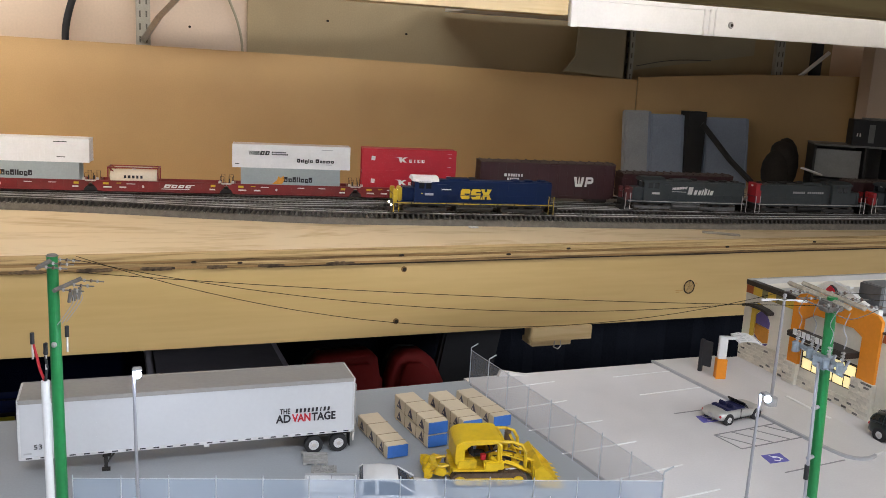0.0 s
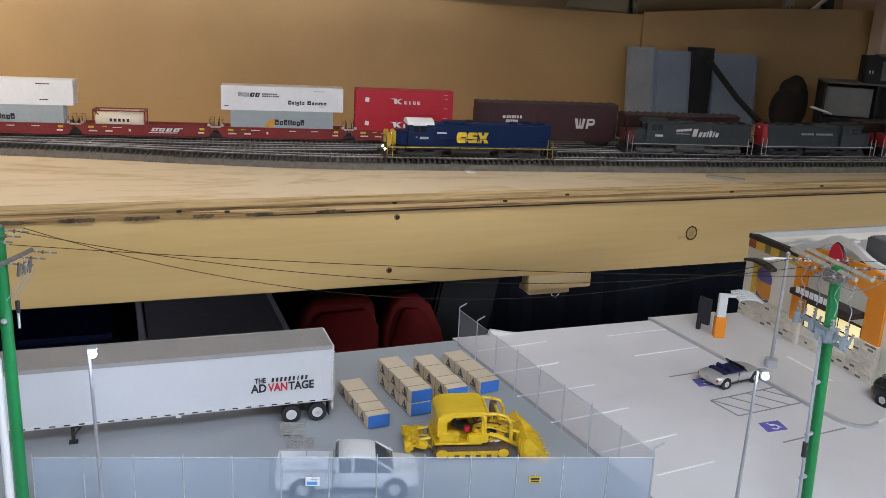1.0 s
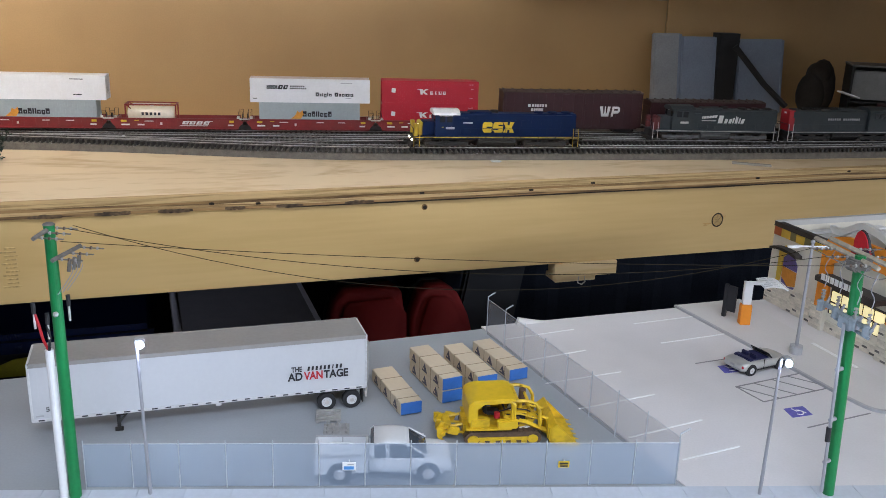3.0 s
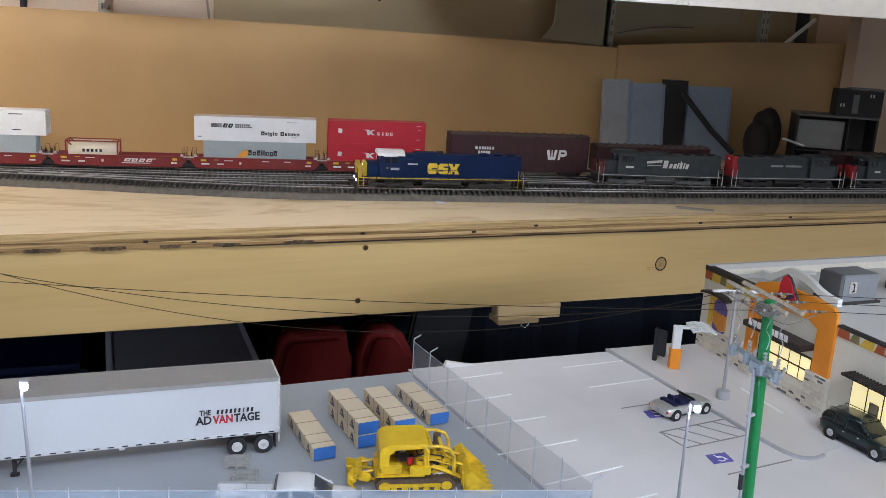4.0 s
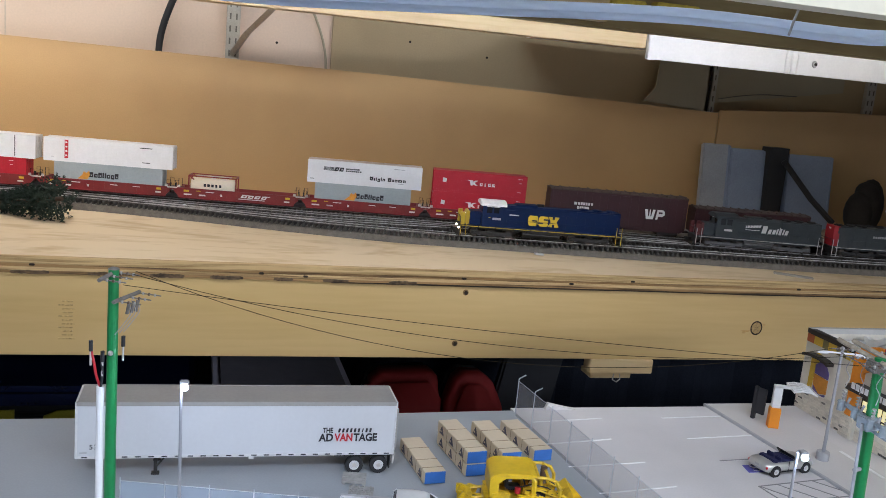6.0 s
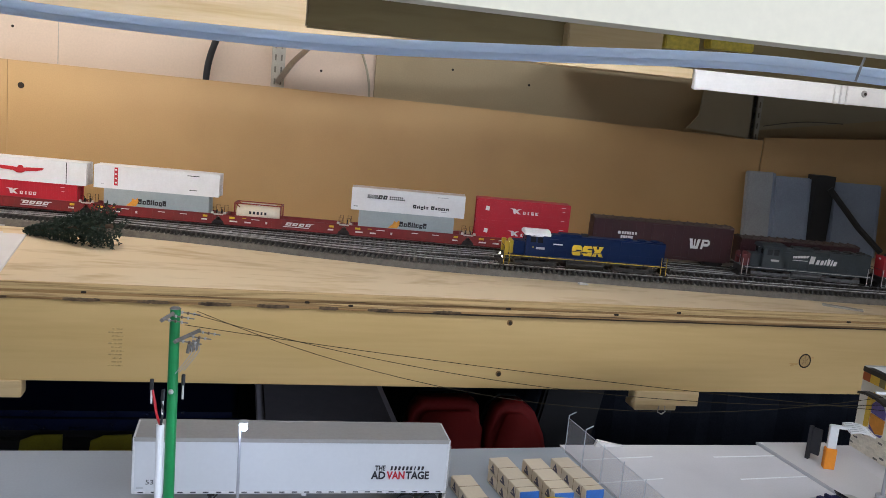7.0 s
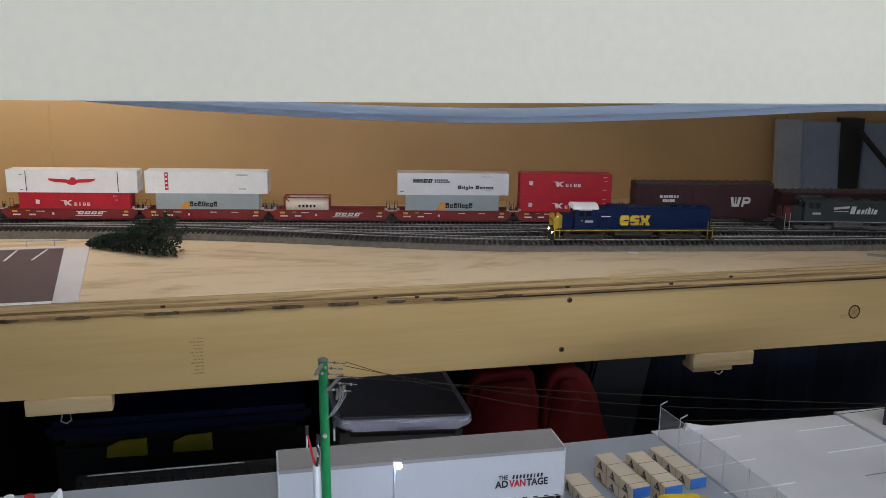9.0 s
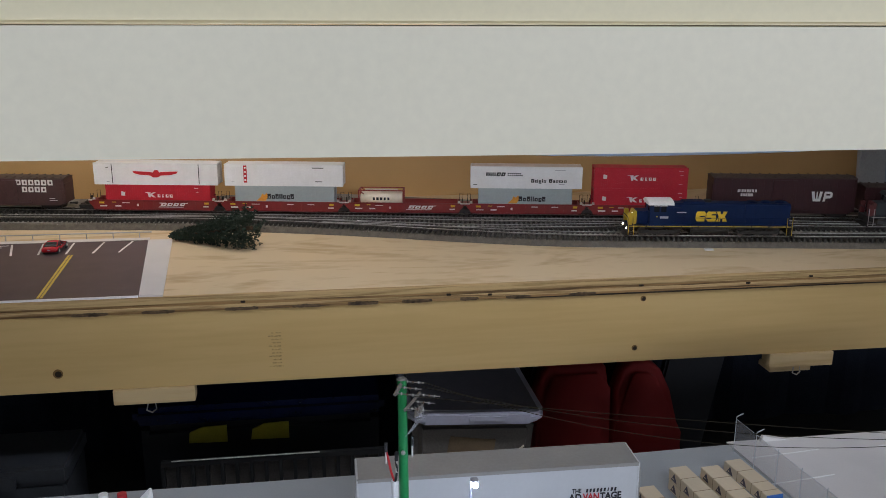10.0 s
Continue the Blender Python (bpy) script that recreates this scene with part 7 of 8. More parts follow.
# cut stone plinths
stone_me = [mesh_of("stone", box(bm_new(), (0, 0, 0), (0.0024, w, 0.0026), None, 0.0003), STONE) for w in (0.0068, 0.0095, 0.0050)]
stone_dark = mesh_of("stone", box(bm_new(), (0, 0, 0), (0.0024, 0.0050, 0.0016), None, 0.0003), STONE_DARK)
for y0, y1, x, zt in ((0.5585, 0.6180, FX - 0.0006, 0.0185), (0.4670, 0.4880, PX - 0.0012, 0.0275), (0.5440, 0.5580, PX - 0.0012, 0.0175), (0.4560, 0.4665, FX - 0.0006, 0.0120), (0.4880, 0.5440, PX + 0.0020, 0.0090)):
    plinth = part("stone_plinth", span(bm_new(), x - 0.0007, x + 0.003, y0, y1, 0, zt), STUCCO, rest)
    z, row = 0.0014, 0
    while z < zt:
        y = y0 + 0.003 - 0.002 * (row % 2)
        while y < y1 - 0.001:
            k = rng.randrange(3)
            w = (0.0068, 0.0095, 0.0050)[k]
            part("stone", stone_dark if k == 2 and rng.random() < 0.62 else stone_me[k], STONE, plinth, m=pose(x + rng.uniform(-0.0001, 0.00015), min(y + w / 2, y1 - w / 2), z))
            y += w + 0.0002
        z, row = z + 0.0028, row + 1
# side windows with a slatted sun shade
for y0, y1 in ((0.4060, 0.4480), (0.3500, 0.3980), (0.2900, 0.3420)):
    w = part("side_window", span(bm_new(), FX - 0.0012, FX + 0.0002, y0, y1, 0.0050, 0.0370), DARK_METAL, rest)
    n = 3
    for i in range(n):
        a, b = y0 + 0.0014 + (y1 - y0 - 0.001) / n * i, y0 - 0.0002 + (y1 - y0 - 0.001) / n * (i + 1)
        part("pane", span(bm_new(), FX - 0.0018, FX - 0.0006, a, b, 0.0062, 0.0358), LIT_PANE, w)
    part("poster", span(bm_new(), FX - 0.0022, FX - 0.0014, y0 + 0.0165, y0 + 0.0245, 0.0150, 0.0270), BAND_COLORS[2], w)
    part("poster_picture", span(bm_new(), FX - 0.0025, FX - 0.0016, y0 + 0.0175, y0 + 0.0235, 0.0180, 0.0260), CARD, w)
    shade = part("sun_shade", span(bm_new(), FX - 0.0105, FX, y0 - 0.001, y0 + 0.0002, 0.0395, 0.0405), DARK_METAL, rest)
    part("shade_beam", span(bm_new(), FX - 0.0095, FX - 0.0085, y0 - 0.001, y1 + 0.002, 0.0388, 0.0400), DARK_METAL, shade)
    part("shade_beam", span(bm_new(), FX - 0.0030, FX - 0.0020, y0 - 0.001, y1 + 0.002, 0.0388, 0.0400), DARK_METAL, shade)
    for k in range(16):
        yy = y0 + (y1 - y0) * k / 15
        part("slat", span(bm_new(), FX - 0.0120, FX, yy - 0.0006, yy + 0.0006, 0.0400, 0.0418), DARK_METAL, shade)
# roof things
part("wall_cap", span(bm_new(), FX + 0.002, 0.66, 0.606, 0.6135, 0.0595, 0.0612), CRATE_W, rest)
swoosh = smooth_path([(0.609, 0.0655, 0), (0.597, 0.0652, 0), (0.586, 0.0715, 0), (0.576, 0.0765, 0), (0.564, 0.0760, 0), (0.552, 0.0735, 0), (0.541, 0.0690, 0), (0.530, 0.0665, 0), (0.521, 0.0662, 0)], 6)
under = [(p.x, max(p.y - 0.0058, 0.0595)) for p in reversed(swoosh)]
part("roof_wave", prism(bm_new(), [(p.x, p.y) for p in swoosh] + under, -0.6060, -0.6015), material("bright_white", (0.90, 0.90, 0.89), 0.5, var=0.03, scale=60), rest, "white swooping screen wall on the roof", m=ROT)
hv = thing("rooftop_unit", "large grey air conditioning box on the roof", "air conditioner")
part("case", span(bm_new(), 0.6125, 0.648, 0.529, 0.553, 0.0600, 0.0825, 0.0008), HVAC, hv)
part("base_rail", span(bm_new(), 0.6095, 0.650, 0.526, 0.555, 0.0595, 0.0612), DARK_METAL, hv)
# thin dark plate: the shade on this side of the case as colour
part("side_hood", prism(bm_new(), [(0.530, 0.0612), (0.552, 0.0612), (0.552, 0.0815), (0.530, 0.0820)], -0.6125, -0.6105), material("shaded_side_grey", (0.11, 0.115, 0.125), 0.5), hv, m=ROT)
part("hatch_handle", tube(bm_new(), [(0.622, 0.5288, 0.0690), (0.622, 0.5270, 0.0700), (0.622, 0.5270, 0.0750), (0.622, 0.5288, 0.0760)], 0.0006, 5), BLACK, hv)
part("hatch_plate", span(bm_new(), 0.619, 0.626, 0.5284, 0.5292, 0.0680, 0.0770), SILVER, hv)
vent = thing("roof_vent", "black roof vent with a white cap and orange side", "roof vent")
part("drum", rod(bm_new(), (0.698, 0.556, 0.0595), (0.698, 0.556, 0.0690), 0.0085, seg=24), INK_K, vent)
part("cap", rod(bm_new(), (0.704, 0.556, 0.0692), (0.704, 0.556, 0.0730), 0.0050, 0.0045, seg=20), CRATE_W, vent, "white cap")
part("panel", span(bm_new(), 0.688, 0.730, 0.5340, 0.5400, 0.0595, 0.0680, 0.0005), ORANGE, vent, "orange panel")
bell = thing("bell_sign", "red bell shaped sign with a dark rim", "sign")
bell_out = [(-0.0115, 0.0), (-0.0105, 0.004), (-0.0080, 0.0075), (-0.0070, 0.0125), (-0.0040, 0.0180), (0.0, 0.0205), (0.0040, 0.0180), (0.0070, 0.0125), (0.0080, 0.0075), (0.0105, 0.004), (0.0115, 0.0)]
BM = pose(0.5440, 0.5105, 0.0735, -12, 0, 0) @ ROT @ Matrix.Scale(0.86, 4)
part("rim", prism(bm_new(), [(x * 1.10, z * 1.06 - 0.0006) for x, z in bell_out], 0.0, 0.0022), INK_K, bell, "dark rim", m=BM)
part("face", prism(bm_new(), bell_out, 0.0022, 0.0032), material("bell_red", (0.60, 0.015, 0.035), 0.4), bell, "red face", m=BM)
part("mouth", prism(bm_new(), [(0.0100 * math.cos(a), 0.0030 + 0.0026 * math.sin(a)) for a in [k * math.tau / 16 for k in range(16)]], 0.0032, 0.0036), material("bell_dark", (0.06, 0.02, 0.07), 0.4), bell, m=BM)
part("clapper", ball(bm_new(), (0.0015, 0.0036, 0.0030), 0.0022, seg=10), INK_Y, bell, "yellow clapper", m=BM)
part("strut", rod(bm_new(), (0.548, 0.5105, 0.0740), (0.5445, 0.5105, 0.0830), 0.0007, seg=5), DARK_METAL, bell)

# ---- order point on the pavement ----
mb = thing("order_canopy", "orange and white order post with a ribbed canopy", "order post", pose(0.4945, 0.5690, 0.0016, 0, 0, -20))
part("base", span(bm_new(), -0.0041, 0.0041, -0.0034, 0.0034, 0, 0.0165, 0.0003), ORANGE, mb)
part("post", span(bm_new(), -0.0033, 0.0033, -0.0020, 0.0020, 0.0165, 0.0345, 0.0003), CRATE_W, mb)
part("arm", span(bm_new(), -0.0034, 0.0130, -0.0020, 0.0020, 0.0330, 0.0352, 0.0003), CRATE_W, mb)
cn = part("canopy", span(bm_new(), 0.0090, 0.0098, -0.0110, 0.0110, 0.0330, 0.0340), CRATE_W, mb)
for k in range(6):
    y = -0.0108 + 0.00432 * k
    part("canopy_rib", tube(bm_new(), [(0.0090, y, 0.0340), (0.0150, y, 0.0352), (0.0220, y, 0.0346), (0.0270, y, 0.0325)], 0.0007, 4), CRATE_W, cn)
part("canopy_sheet", prism(bm_new(), [(0.0090, 0.0341), (0.0150, 0.0353), (0.0220, 0.0347), (0.0270, 0.0326), (0.0270, 0.0323), (0.0220, 0.0344), (0.0150, 0.0350), (0.0090, 0.0338)], -0.0108, 0.0108), material("canopy_sheet", (0.50, 0.51, 0.52), 0.4), cn)
for x in (0.0098, 0.0160, 0.0215, 0.0268):
    part("canopy_bar", rod(bm_new(), (x, -0.0108, 0.0354 - abs(x - 0.017) * 0.16), (x, 0.0108, 0.0354 - abs(x - 0.017) * 0.16), 0.0004, seg=5), CRATE_W, cn)
ms = thing("menu_board", "black menu board standing on the pavement", "menu board", pose(0.4905, 0.5835, 0.0016, 0, 0, -66))
part("panel", span(bm_new(), -0.0050, 0.0050, -0.0010, 0.0010, 0.0055, 0.0270, 0.0004), INK_K, ms)
part("post", span(bm_new(), -0.0056, -0.0026, -0.0016, 0.0016, 0, 0.0275, 0.0003), INK_K, ms)


# ---- lamps ----
LED = material("white_led", (0.62, 0.76, 1.0), 0.3, emit=620.0, var=0.0, bump=0)
LAMP_GREY = material("lamp_pole_grey", (0.38, 0.38, 0.41), 0.45, 0.3, var=0.06)


def yard_lamp(foot, head, label):
    t = thing("street_lamp", label, "street lamp", group="lit street lamps")
    f, h = Vector(foot), Vector(head)
    part("pole", rod(bm_new(), f, h + Vector((-0.001, 0.001, 0.001)), 0.0010, 0.0007, seg=10), LAMP_GREY, t)
    part("head", box(bm_new(), h + Vector((0.0006, -0.0008, 0.0014)), (0.0044, 0.0044, 0.0014), None, 0.0005), LAMP_GREY, t)
    part("bulb", ball(bm_new(), h + Vector((0.0008, -0.0026, -0.0008)), 0.0016, seg=14), LED, t, "glowing white bulb")
    return t


yard_lamp((0.0440, 0.4415, 0), (0.0435, 0.4270, 0.0905), "grey street lamp with a glowing white bulb")
yard_lamp((0.3490, 0.3570, 0), (0.3400, 0.3440, 0.0845), "grey street lamp with a glowing white bulb")
dl = thing("area_lamp_post", "tall grey lamp post with two arms, unlit", "lamp post", pose(0.4955, 0.5090, 0.0016))
part("footing", rod(bm_new(), (0, 0, 0), (0, 0, 0.0062), 0.0046, seg=20), KERB, dl)
part("pole", rod(bm_new(), (0, 0, 0.0062), (0, 0, 0.0840), 0.0013, 0.0010, seg=10), LAMP_GREY, dl)
part("finial", ball(bm_new(), (0, 0, 0.0850), 0.0016, seg=8), LAMP_GREY, dl)
part("arm", rod(bm_new(), (-0.0130, 0.004, 0.0815), (0.0130, -0.004, 0.0815), 0.0007, seg=6), CRATE_W, dl)
for s in (-1, 1):
    part("lamp_head", box(bm_new(), (s * 0.0130, -s * 0.004, 0.0810), (0.0080, 0.0030, 0.0014), Euler((0, 0, -0.3)).to_matrix(), 0.0004), CRATE_W, dl)

# ---- power poles ----
GREEN = material("green_pole_plastic", (0.012, 0.20, 0.055), 0.35, var=0.08, scale=100)
ARM = material("grey_cross_arm", (0.17, 0.155, 0.14), 0.7, var=0.2, scale=200)
ARM_TAN = material("weathered_cross_arm", (0.40, 0.345, 0.27), 0.7, var=0.2, scale=200)
CAN = material("blue_grey_can", (0.27, 0.31, 0.34), 0.45, 0.1, var=0.1, scale=200)
INSUL = material("white_insulator", (0.36, 0.35, 0.335), 0.3)
PORC = material("brown_insulator", (0.10, 0.06, 0.04), 0.3)


def insulator_string(parent, a, b, n=4):
    a, b = Vector(a), Vector(b)
    bm = rod(bm_new(), a, b, 0.00035, seg=5)
    part("string", bm, ARM, parent)
    for k in range(n):
        p = a.lerp(b, 0.25 + 0.5 * k / max(1, n - 1))
        d = (b - a).normalized() * 0.0004
        part("disc", rod(bm_new(), p - d, p + d, 0.00085, seg=8), PORC if k % 2 else INSUL, parent)


DIR = Vector((0.965, -0.262, 0))
ACR = Vector((0.262, 0.965, 0))
pa = thing("utility_pole", "green plastic power pole with grey fittings and white conduit", "power pole", group="power poles")
A0, A1 = Vector((0.0085, 0.4490, 0)), Vector((0.0075, 0.4560, 0.1410))
part("pole", rod(bm_new(), A0, A1, 0.0029, 0.0026, seg=20), GREEN, pa)
part("cap", rod(bm_new(), A1, A1 + Vector((0, 0, 0.0008)), 0.0030, 0.002, seg=16), ARM, pa)
part("conduit", rod(bm_new(), A0 + Vector((-0.0052, -0.001, 0)), Vector((0.0026, 0.4525, 0.0800)), 0.0020, seg=14), CRATE_W, pa, "white plastic conduit")
part("red_wire", tube(bm_new(), smooth_path([(0.0024, 0.4525, 0.0800), (0.0006, 0.4515, 0.0860), (-0.0006, 0.4520, 0.0925), (-0.0020, 0.4520, 0.0990)], 4), 0.0007, 6), INK_R, pa, "red wire")
part("black_wire", tube(bm_new(), smooth_path([(0.0028, 0.4515, 0.0800), (0.0038, 0.4500, 0.0880), (0.0030, 0.4500, 0.0945), (0.0040, 0.4490, 0.1000)], 4), 0.0007, 6), BLACK, pa, "black wire")
for dx, dy, z in ((-0.0098, -0.002, 0.0990), (-0.0040, -0.004, 0.0940), (0.0055, 0.0, 0.1010)):
    c = A1 + Vector((dx, dy - 0.002, z - A1.z))
    part("arrester", rod(bm_new(), c, c + Vector((0, 0, 0.0055)), 0.0010, seg=8), BLACK, pa)
    part("arrester_stem", rod(bm_new(), c + Vector((0, 0, -0.0075)), c, 0.0006, seg=6), SILVER, pa)
for c, h in ((A1 - Vector((0, 0, 0.0020)), 0.0020), (A1 - Vector((0, 0, 0.0150)), 0.0020)):
    low_arm = h and c.z < 0.13
    a, b = (c - ACR * 0.017 - DIR * 0.001, c + ACR * 0.004) if not low_arm else (c - ACR * 0.008 + DIR * 0.003, c + ACR * 0.016 + DIR * 0.008)
    part("cross_arm", tube(bm_new(), [a, b], 0.0012, 4), ARM, pa)
    for k in range(3):
        p = a.lerp(b, 0.1 + 0.4 * k)
        insulator_string(pa, p, p + DIR * 0.0125 + Vector((0, 0, -0.0006)), 3)
for k in range(3):
    p = A1 + DIR * (0.0075 + 0.0012 * k) - ACR * (0.001 - 0.003 * k)
    part("jumper", tube(bm_new(), smooth_path([p + Vector((0, 0, -0.0160)), p + Vector((0.002, 0, -0.0215)), p + Vector((-0.001, -0.001, -0.0270)), p + Vector((-0.0055, -0.002, -0.0330))], 4), 0.00022, 5), LAMP_GREY, pa)
    part("cutout", rod(bm_new(), p + Vector((0, 0, -0.0225)), p + Vector((0.0010, 0, -0.0165)), 0.0009, seg=6), ARM, pa)
part("clamp", ball(bm_new(), A0.lerp(A1, 0.70) + Vector((-0.0005, -0.0042, 0)), 0.0014, seg=8), INSUL, pa)

pbo = thing("utility_pole", "green plastic power pole carrying grey transformers", "power pole", group="power poles")
B0, B1 = Vector((0.3852, 0.3475, 0)), Vector((0.3872, 0.3557, 0.1308))
ACB = Vector((0.137, 0.991, 0))
part("pole", rod(bm_new(), B0, B1, 0.0030, 0.0027, seg=20), GREEN, pbo)
arms = []
for d in (-0.0030, 0.0052):
    c = B1 + DIR * d + Vector((0.0025, 0, -0.0018))
    a, b = c - ACB * 0.016, c + ACB * 0.037
    part("cross_arm", tube(bm_new(), [a, b], 0.0014, 4), ARM_TAN, pbo)
    arms.append((a, b))
part("arm_block", box(bm_new(), B1 + Vector((0, 0, -0.0045)), (0.0110, 0.0075, 0.0060), None, 0.0008), ARM, pbo)
for f in (0.08, 0.36, 0.62):
    p = arms[0][0].lerp(arms[0][1], f)
    insulator_string(pbo, p, p - DIR * 0.0150, 4)
    q = arms[1][0].lerp(arms[1][1], f)
    insulator_string(pbo, q, q + DIR * 0.0150, 4)
    part("jumper", tube(bm_new(), smooth_path([p - DIR * 0.013, p - Vector((0, 0, 0.006)), q - Vector((0, 0, 0.006)), q + DIR * 0.013], 4), 0.00025, 5), ARM, pbo)
zt = B0.lerp(B1, 0.75) - Vector((0.0012, 0, 0))
part("bracket", tube(bm_new(), [zt - ACB * 0.0170, zt + ACB * 0.0225], 0.0016, 4), CAN, pbo)
part("bracket", tube(bm_new(), [zt - ACB * 0.0160 - Vector((0, 0, 0.0042)), zt + ACB * 0.0120 - Vector((0, 0, 0.0042))], 0.0010, 4), CAN, pbo)
part("clamp_plate", box(bm_new(), zt + Vector((0, 0, -0.0015)), (0.0085, 0.0085, 0.0075), None, 0.0008), CAN, pbo)
for k, s in enumerate((-0.0155, -0.0070, 0.0100, 0.0205)):
    c = zt + ACB * s - DIR * (0.0034 if k % 2 else 0.0018)
    can = part("transformer", rod(bm_new(), c + Vector((0, 0, -0.0030)), c + Vector((0, 0, 0.0020)), 0.0017, seg=14), CAN, pbo, "pale grey transformer can")
    part("lid", rod(bm_new(), c + Vector((0, 0, 0.0020)), c + Vector((0, 0, 0.0028)), 0.0021, 0.0013, seg=14), CAN, can)
    part("bushing", rod(bm_new(), c + Vector((0.001, 0, 0.0028)), c + Vector((0.0014, 0, 0.0085)), 0.0007, 0.0004, seg=8), INSUL, can)
    for j in range(3):
        part("shed", rod(bm_new(), c + Vector((0.001, 0, 0.0040 + 0.0018 * j)), c + Vector((0.001, 0, 0.0047 + 0.0018 * j)), 0.0011, seg=8), INSUL, can)
    part("fuse_tube", rod(bm_new(), c + DIR * 0.0020 + Vector((0, 0, -0.0030)), c + DIR * 0.0046 + Vector((0, 0, 0.0042)), 0.0008, seg=6), LAMP_GREY, can)
    part("lead", tube(bm_new(), smooth_path([c + Vector((0.001, 0, 0.0100)), c + Vector((0.004, 0.002, 0.0150)), c + Vector((0.002, 0.003, 0.0200)), B1 + ACB * s + Vector((0, 0, -0.004))], 4), 0.00025, 5), LAMP_GREY, can)
rx = Vector((-0.0062, -0.0016, 0))
part("riser", rod(bm_new(), B0 + rx + Vector((0, 0, 0.004)), B0.lerp(B1, 0.74) + rx, 0.0009, seg=8), LAMP_GREY, pbo)
for f in (0.16, 0.34, 0.55):
    part("riser_clamp", rod(bm_new(), B0.lerp(B1, f) + rx * 1.15, B0.lerp(B1, f), 0.0011, seg=8), LAMP_GREY, pbo)
part("riser_fuse", rod(bm_new(), B0.lerp(B1, 0.25) + rx * 1.1, B0.lerp(B1, 0.31) + rx * 1.1, 0.0013, seg=8), BLACK, pbo)

WIRE = material("dark_wire", (0.030, 0.024, 0.015), 0.95)
WIRE.node_tree.nodes["Principled BSDF"].inputs["Specular IOR Level"].default_value = 0.05
starts = (A1 + DIR * 0.009 - ACR * 0.012 + Vector((0, 0, -0.0045)), A1 + DIR * 0.013 - ACR * 0.012 + Vector((0, 0, 0.0015)), A1 + DIR * 0.013 - ACR * 0.006 + Vector((0, 0, 0.0015)))
for k, f in enumerate((0.08, 0.36, 0.62)):
    a, b = starts[k], arms[0][0].lerp(arms[0][1], f) - DIR * 0.0150
    sag = (0.003, 0.015, 0.027)[k]
    solid("power_line", tube(bm_new(), [a.lerp(b, i / 24) - Vector((0, 0, 4 * sag * (i / 24) * (1 - i / 24))) for i in range(25)], 0.00017, 5), WIRE, "thin dark power line sagging between two poles", "power line", group="power lines")
    a2 = arms[1][0].lerp(arms[1][1], f) + DIR * 0.0150
    solid("power_line", tube(bm_new(), [a2 + DIR * 0.5 * i / 12 + Vector((0, 0, -0.012 * (i / 12) * (1 - i / 24))) for i in range(13)], 0.00017, 5), WIRE, "thin dark power line running past the restaurant", "power line", group="power lines")

# small things at the back edge of the lower board
solid("paper_scrap", prism(bm_new(), [(0.318, 0.0), (0.345, 0.0), (0.335, 0.0018), (0.320, 0.0052)], 0.6125, 0.6160), SIDEWALK, "torn white paper scrap at the board edge", "paper scrap")
solid("white_barrel", rod(bm_new(), (-0.193, 0.593, 0), (-0.193, 0.593, 0.0058), 0.0036, 0.0033, seg=16), PAINT_W, "small white barrel at the board edge", "barrel", group="barrels")
solid("red_barrel", rod(bm_new(), (-0.180, 0.592, 0), (-0.180, 0.592, 0.0058), 0.0036, 0.0033, seg=16), INK_R, "small red barrel at the board edge", "barrel", group="barrels")
solid("white_cone", rod(bm_new(), (-0.163, 0.587, 0), (-0.159, 0.587, 0.0110), 0.0062, 0.0010, seg=4), PAINT_W, "white folded card cone on the board", "card cone")

# ---- lot and tree on the upper table ----
lot = thing("model_car_park", "dark asphalt car park board with a pale edge strip", "car park", kind="structure")
part("asphalt", plate(bm_new(), [(-0.9, 1.003), (-0.236, 1.003), (-0.266, 1.258), (-0.9, 1.268)], DECK, DECK + 0.0018), ASPHALT, lot)
part("edge_strip", plate(bm_new(), [(-0.2355, 1.001), (-0.209, 1.000), (-0.233, 1.258), (-0.2655, 1.259)], DECK, DECK + 0.0024), SIDEWALK, lot)
part("front_strip", plate(bm_new(), [(-0.9, 0.9995), (-0.2365, 0.9995), (-0.2365, 1.0027), (-0.9, 1.0027)], DECK, DECK + 0.0019), PAINT_W, lot, "white front edge")
part("back_strip", plate(bm_new(), [(-0.9, 1.2685), (-0.2655, 1.2595), (-0.2655, 1.2725), (-0.9, 1.282)], DECK, DECK + 0.0020), SIDEWALK, lot)
LZ = DECK + 0.0018
for x0, x1 in ((-0.286, -0.294), (-0.324, -0.327), (-0.364, -0.361), (-0.404, -0.396), (-0.445, -0.43)):
    part("stall_line", quad_strip(bm_new(), (x0, 1.254), (x1, 1.196), 0.0028, LZ, LZ + 0.0003), PAINT_W, lot)
for d in (0, 0.0038):
    part("lane_line", quad_strip(bm_new(), (-0.3555 + d, 1.190), (-0.346 + d, 1.006), 0.0027, LZ, LZ + 0.0003), PAINT_Y, lot)
for k in range(6):
    part("hatch_line", quad_strip(bm_new(), (-0.448 - 0.006 * k, 1.250 - 0.010 * k), (-0.49 - 0.002 * k, 1.246 - 0.010 * k), 0.0026, LZ, LZ + 0.0003), PAINT_W, lot)
gr = thing("guard_rail", "grey guard rail on posts behind the car park", "guard rail")
part("beam", tube(bm_new(), [(-0.9, 1.283, DECK + 0.0098), (-0.263, 1.2735, DECK + 0.0098)], 0.0009, 4), KERB, gr)
for k in range(12):
    x = -0.28 - 0.036 * k
    part("post", box(bm_new(), (x, 1.2745 - 0.015 * (x + 0.28), DECK + 0.0050), (0.0012, 0.0012, 0.0100)), KERB, gr)
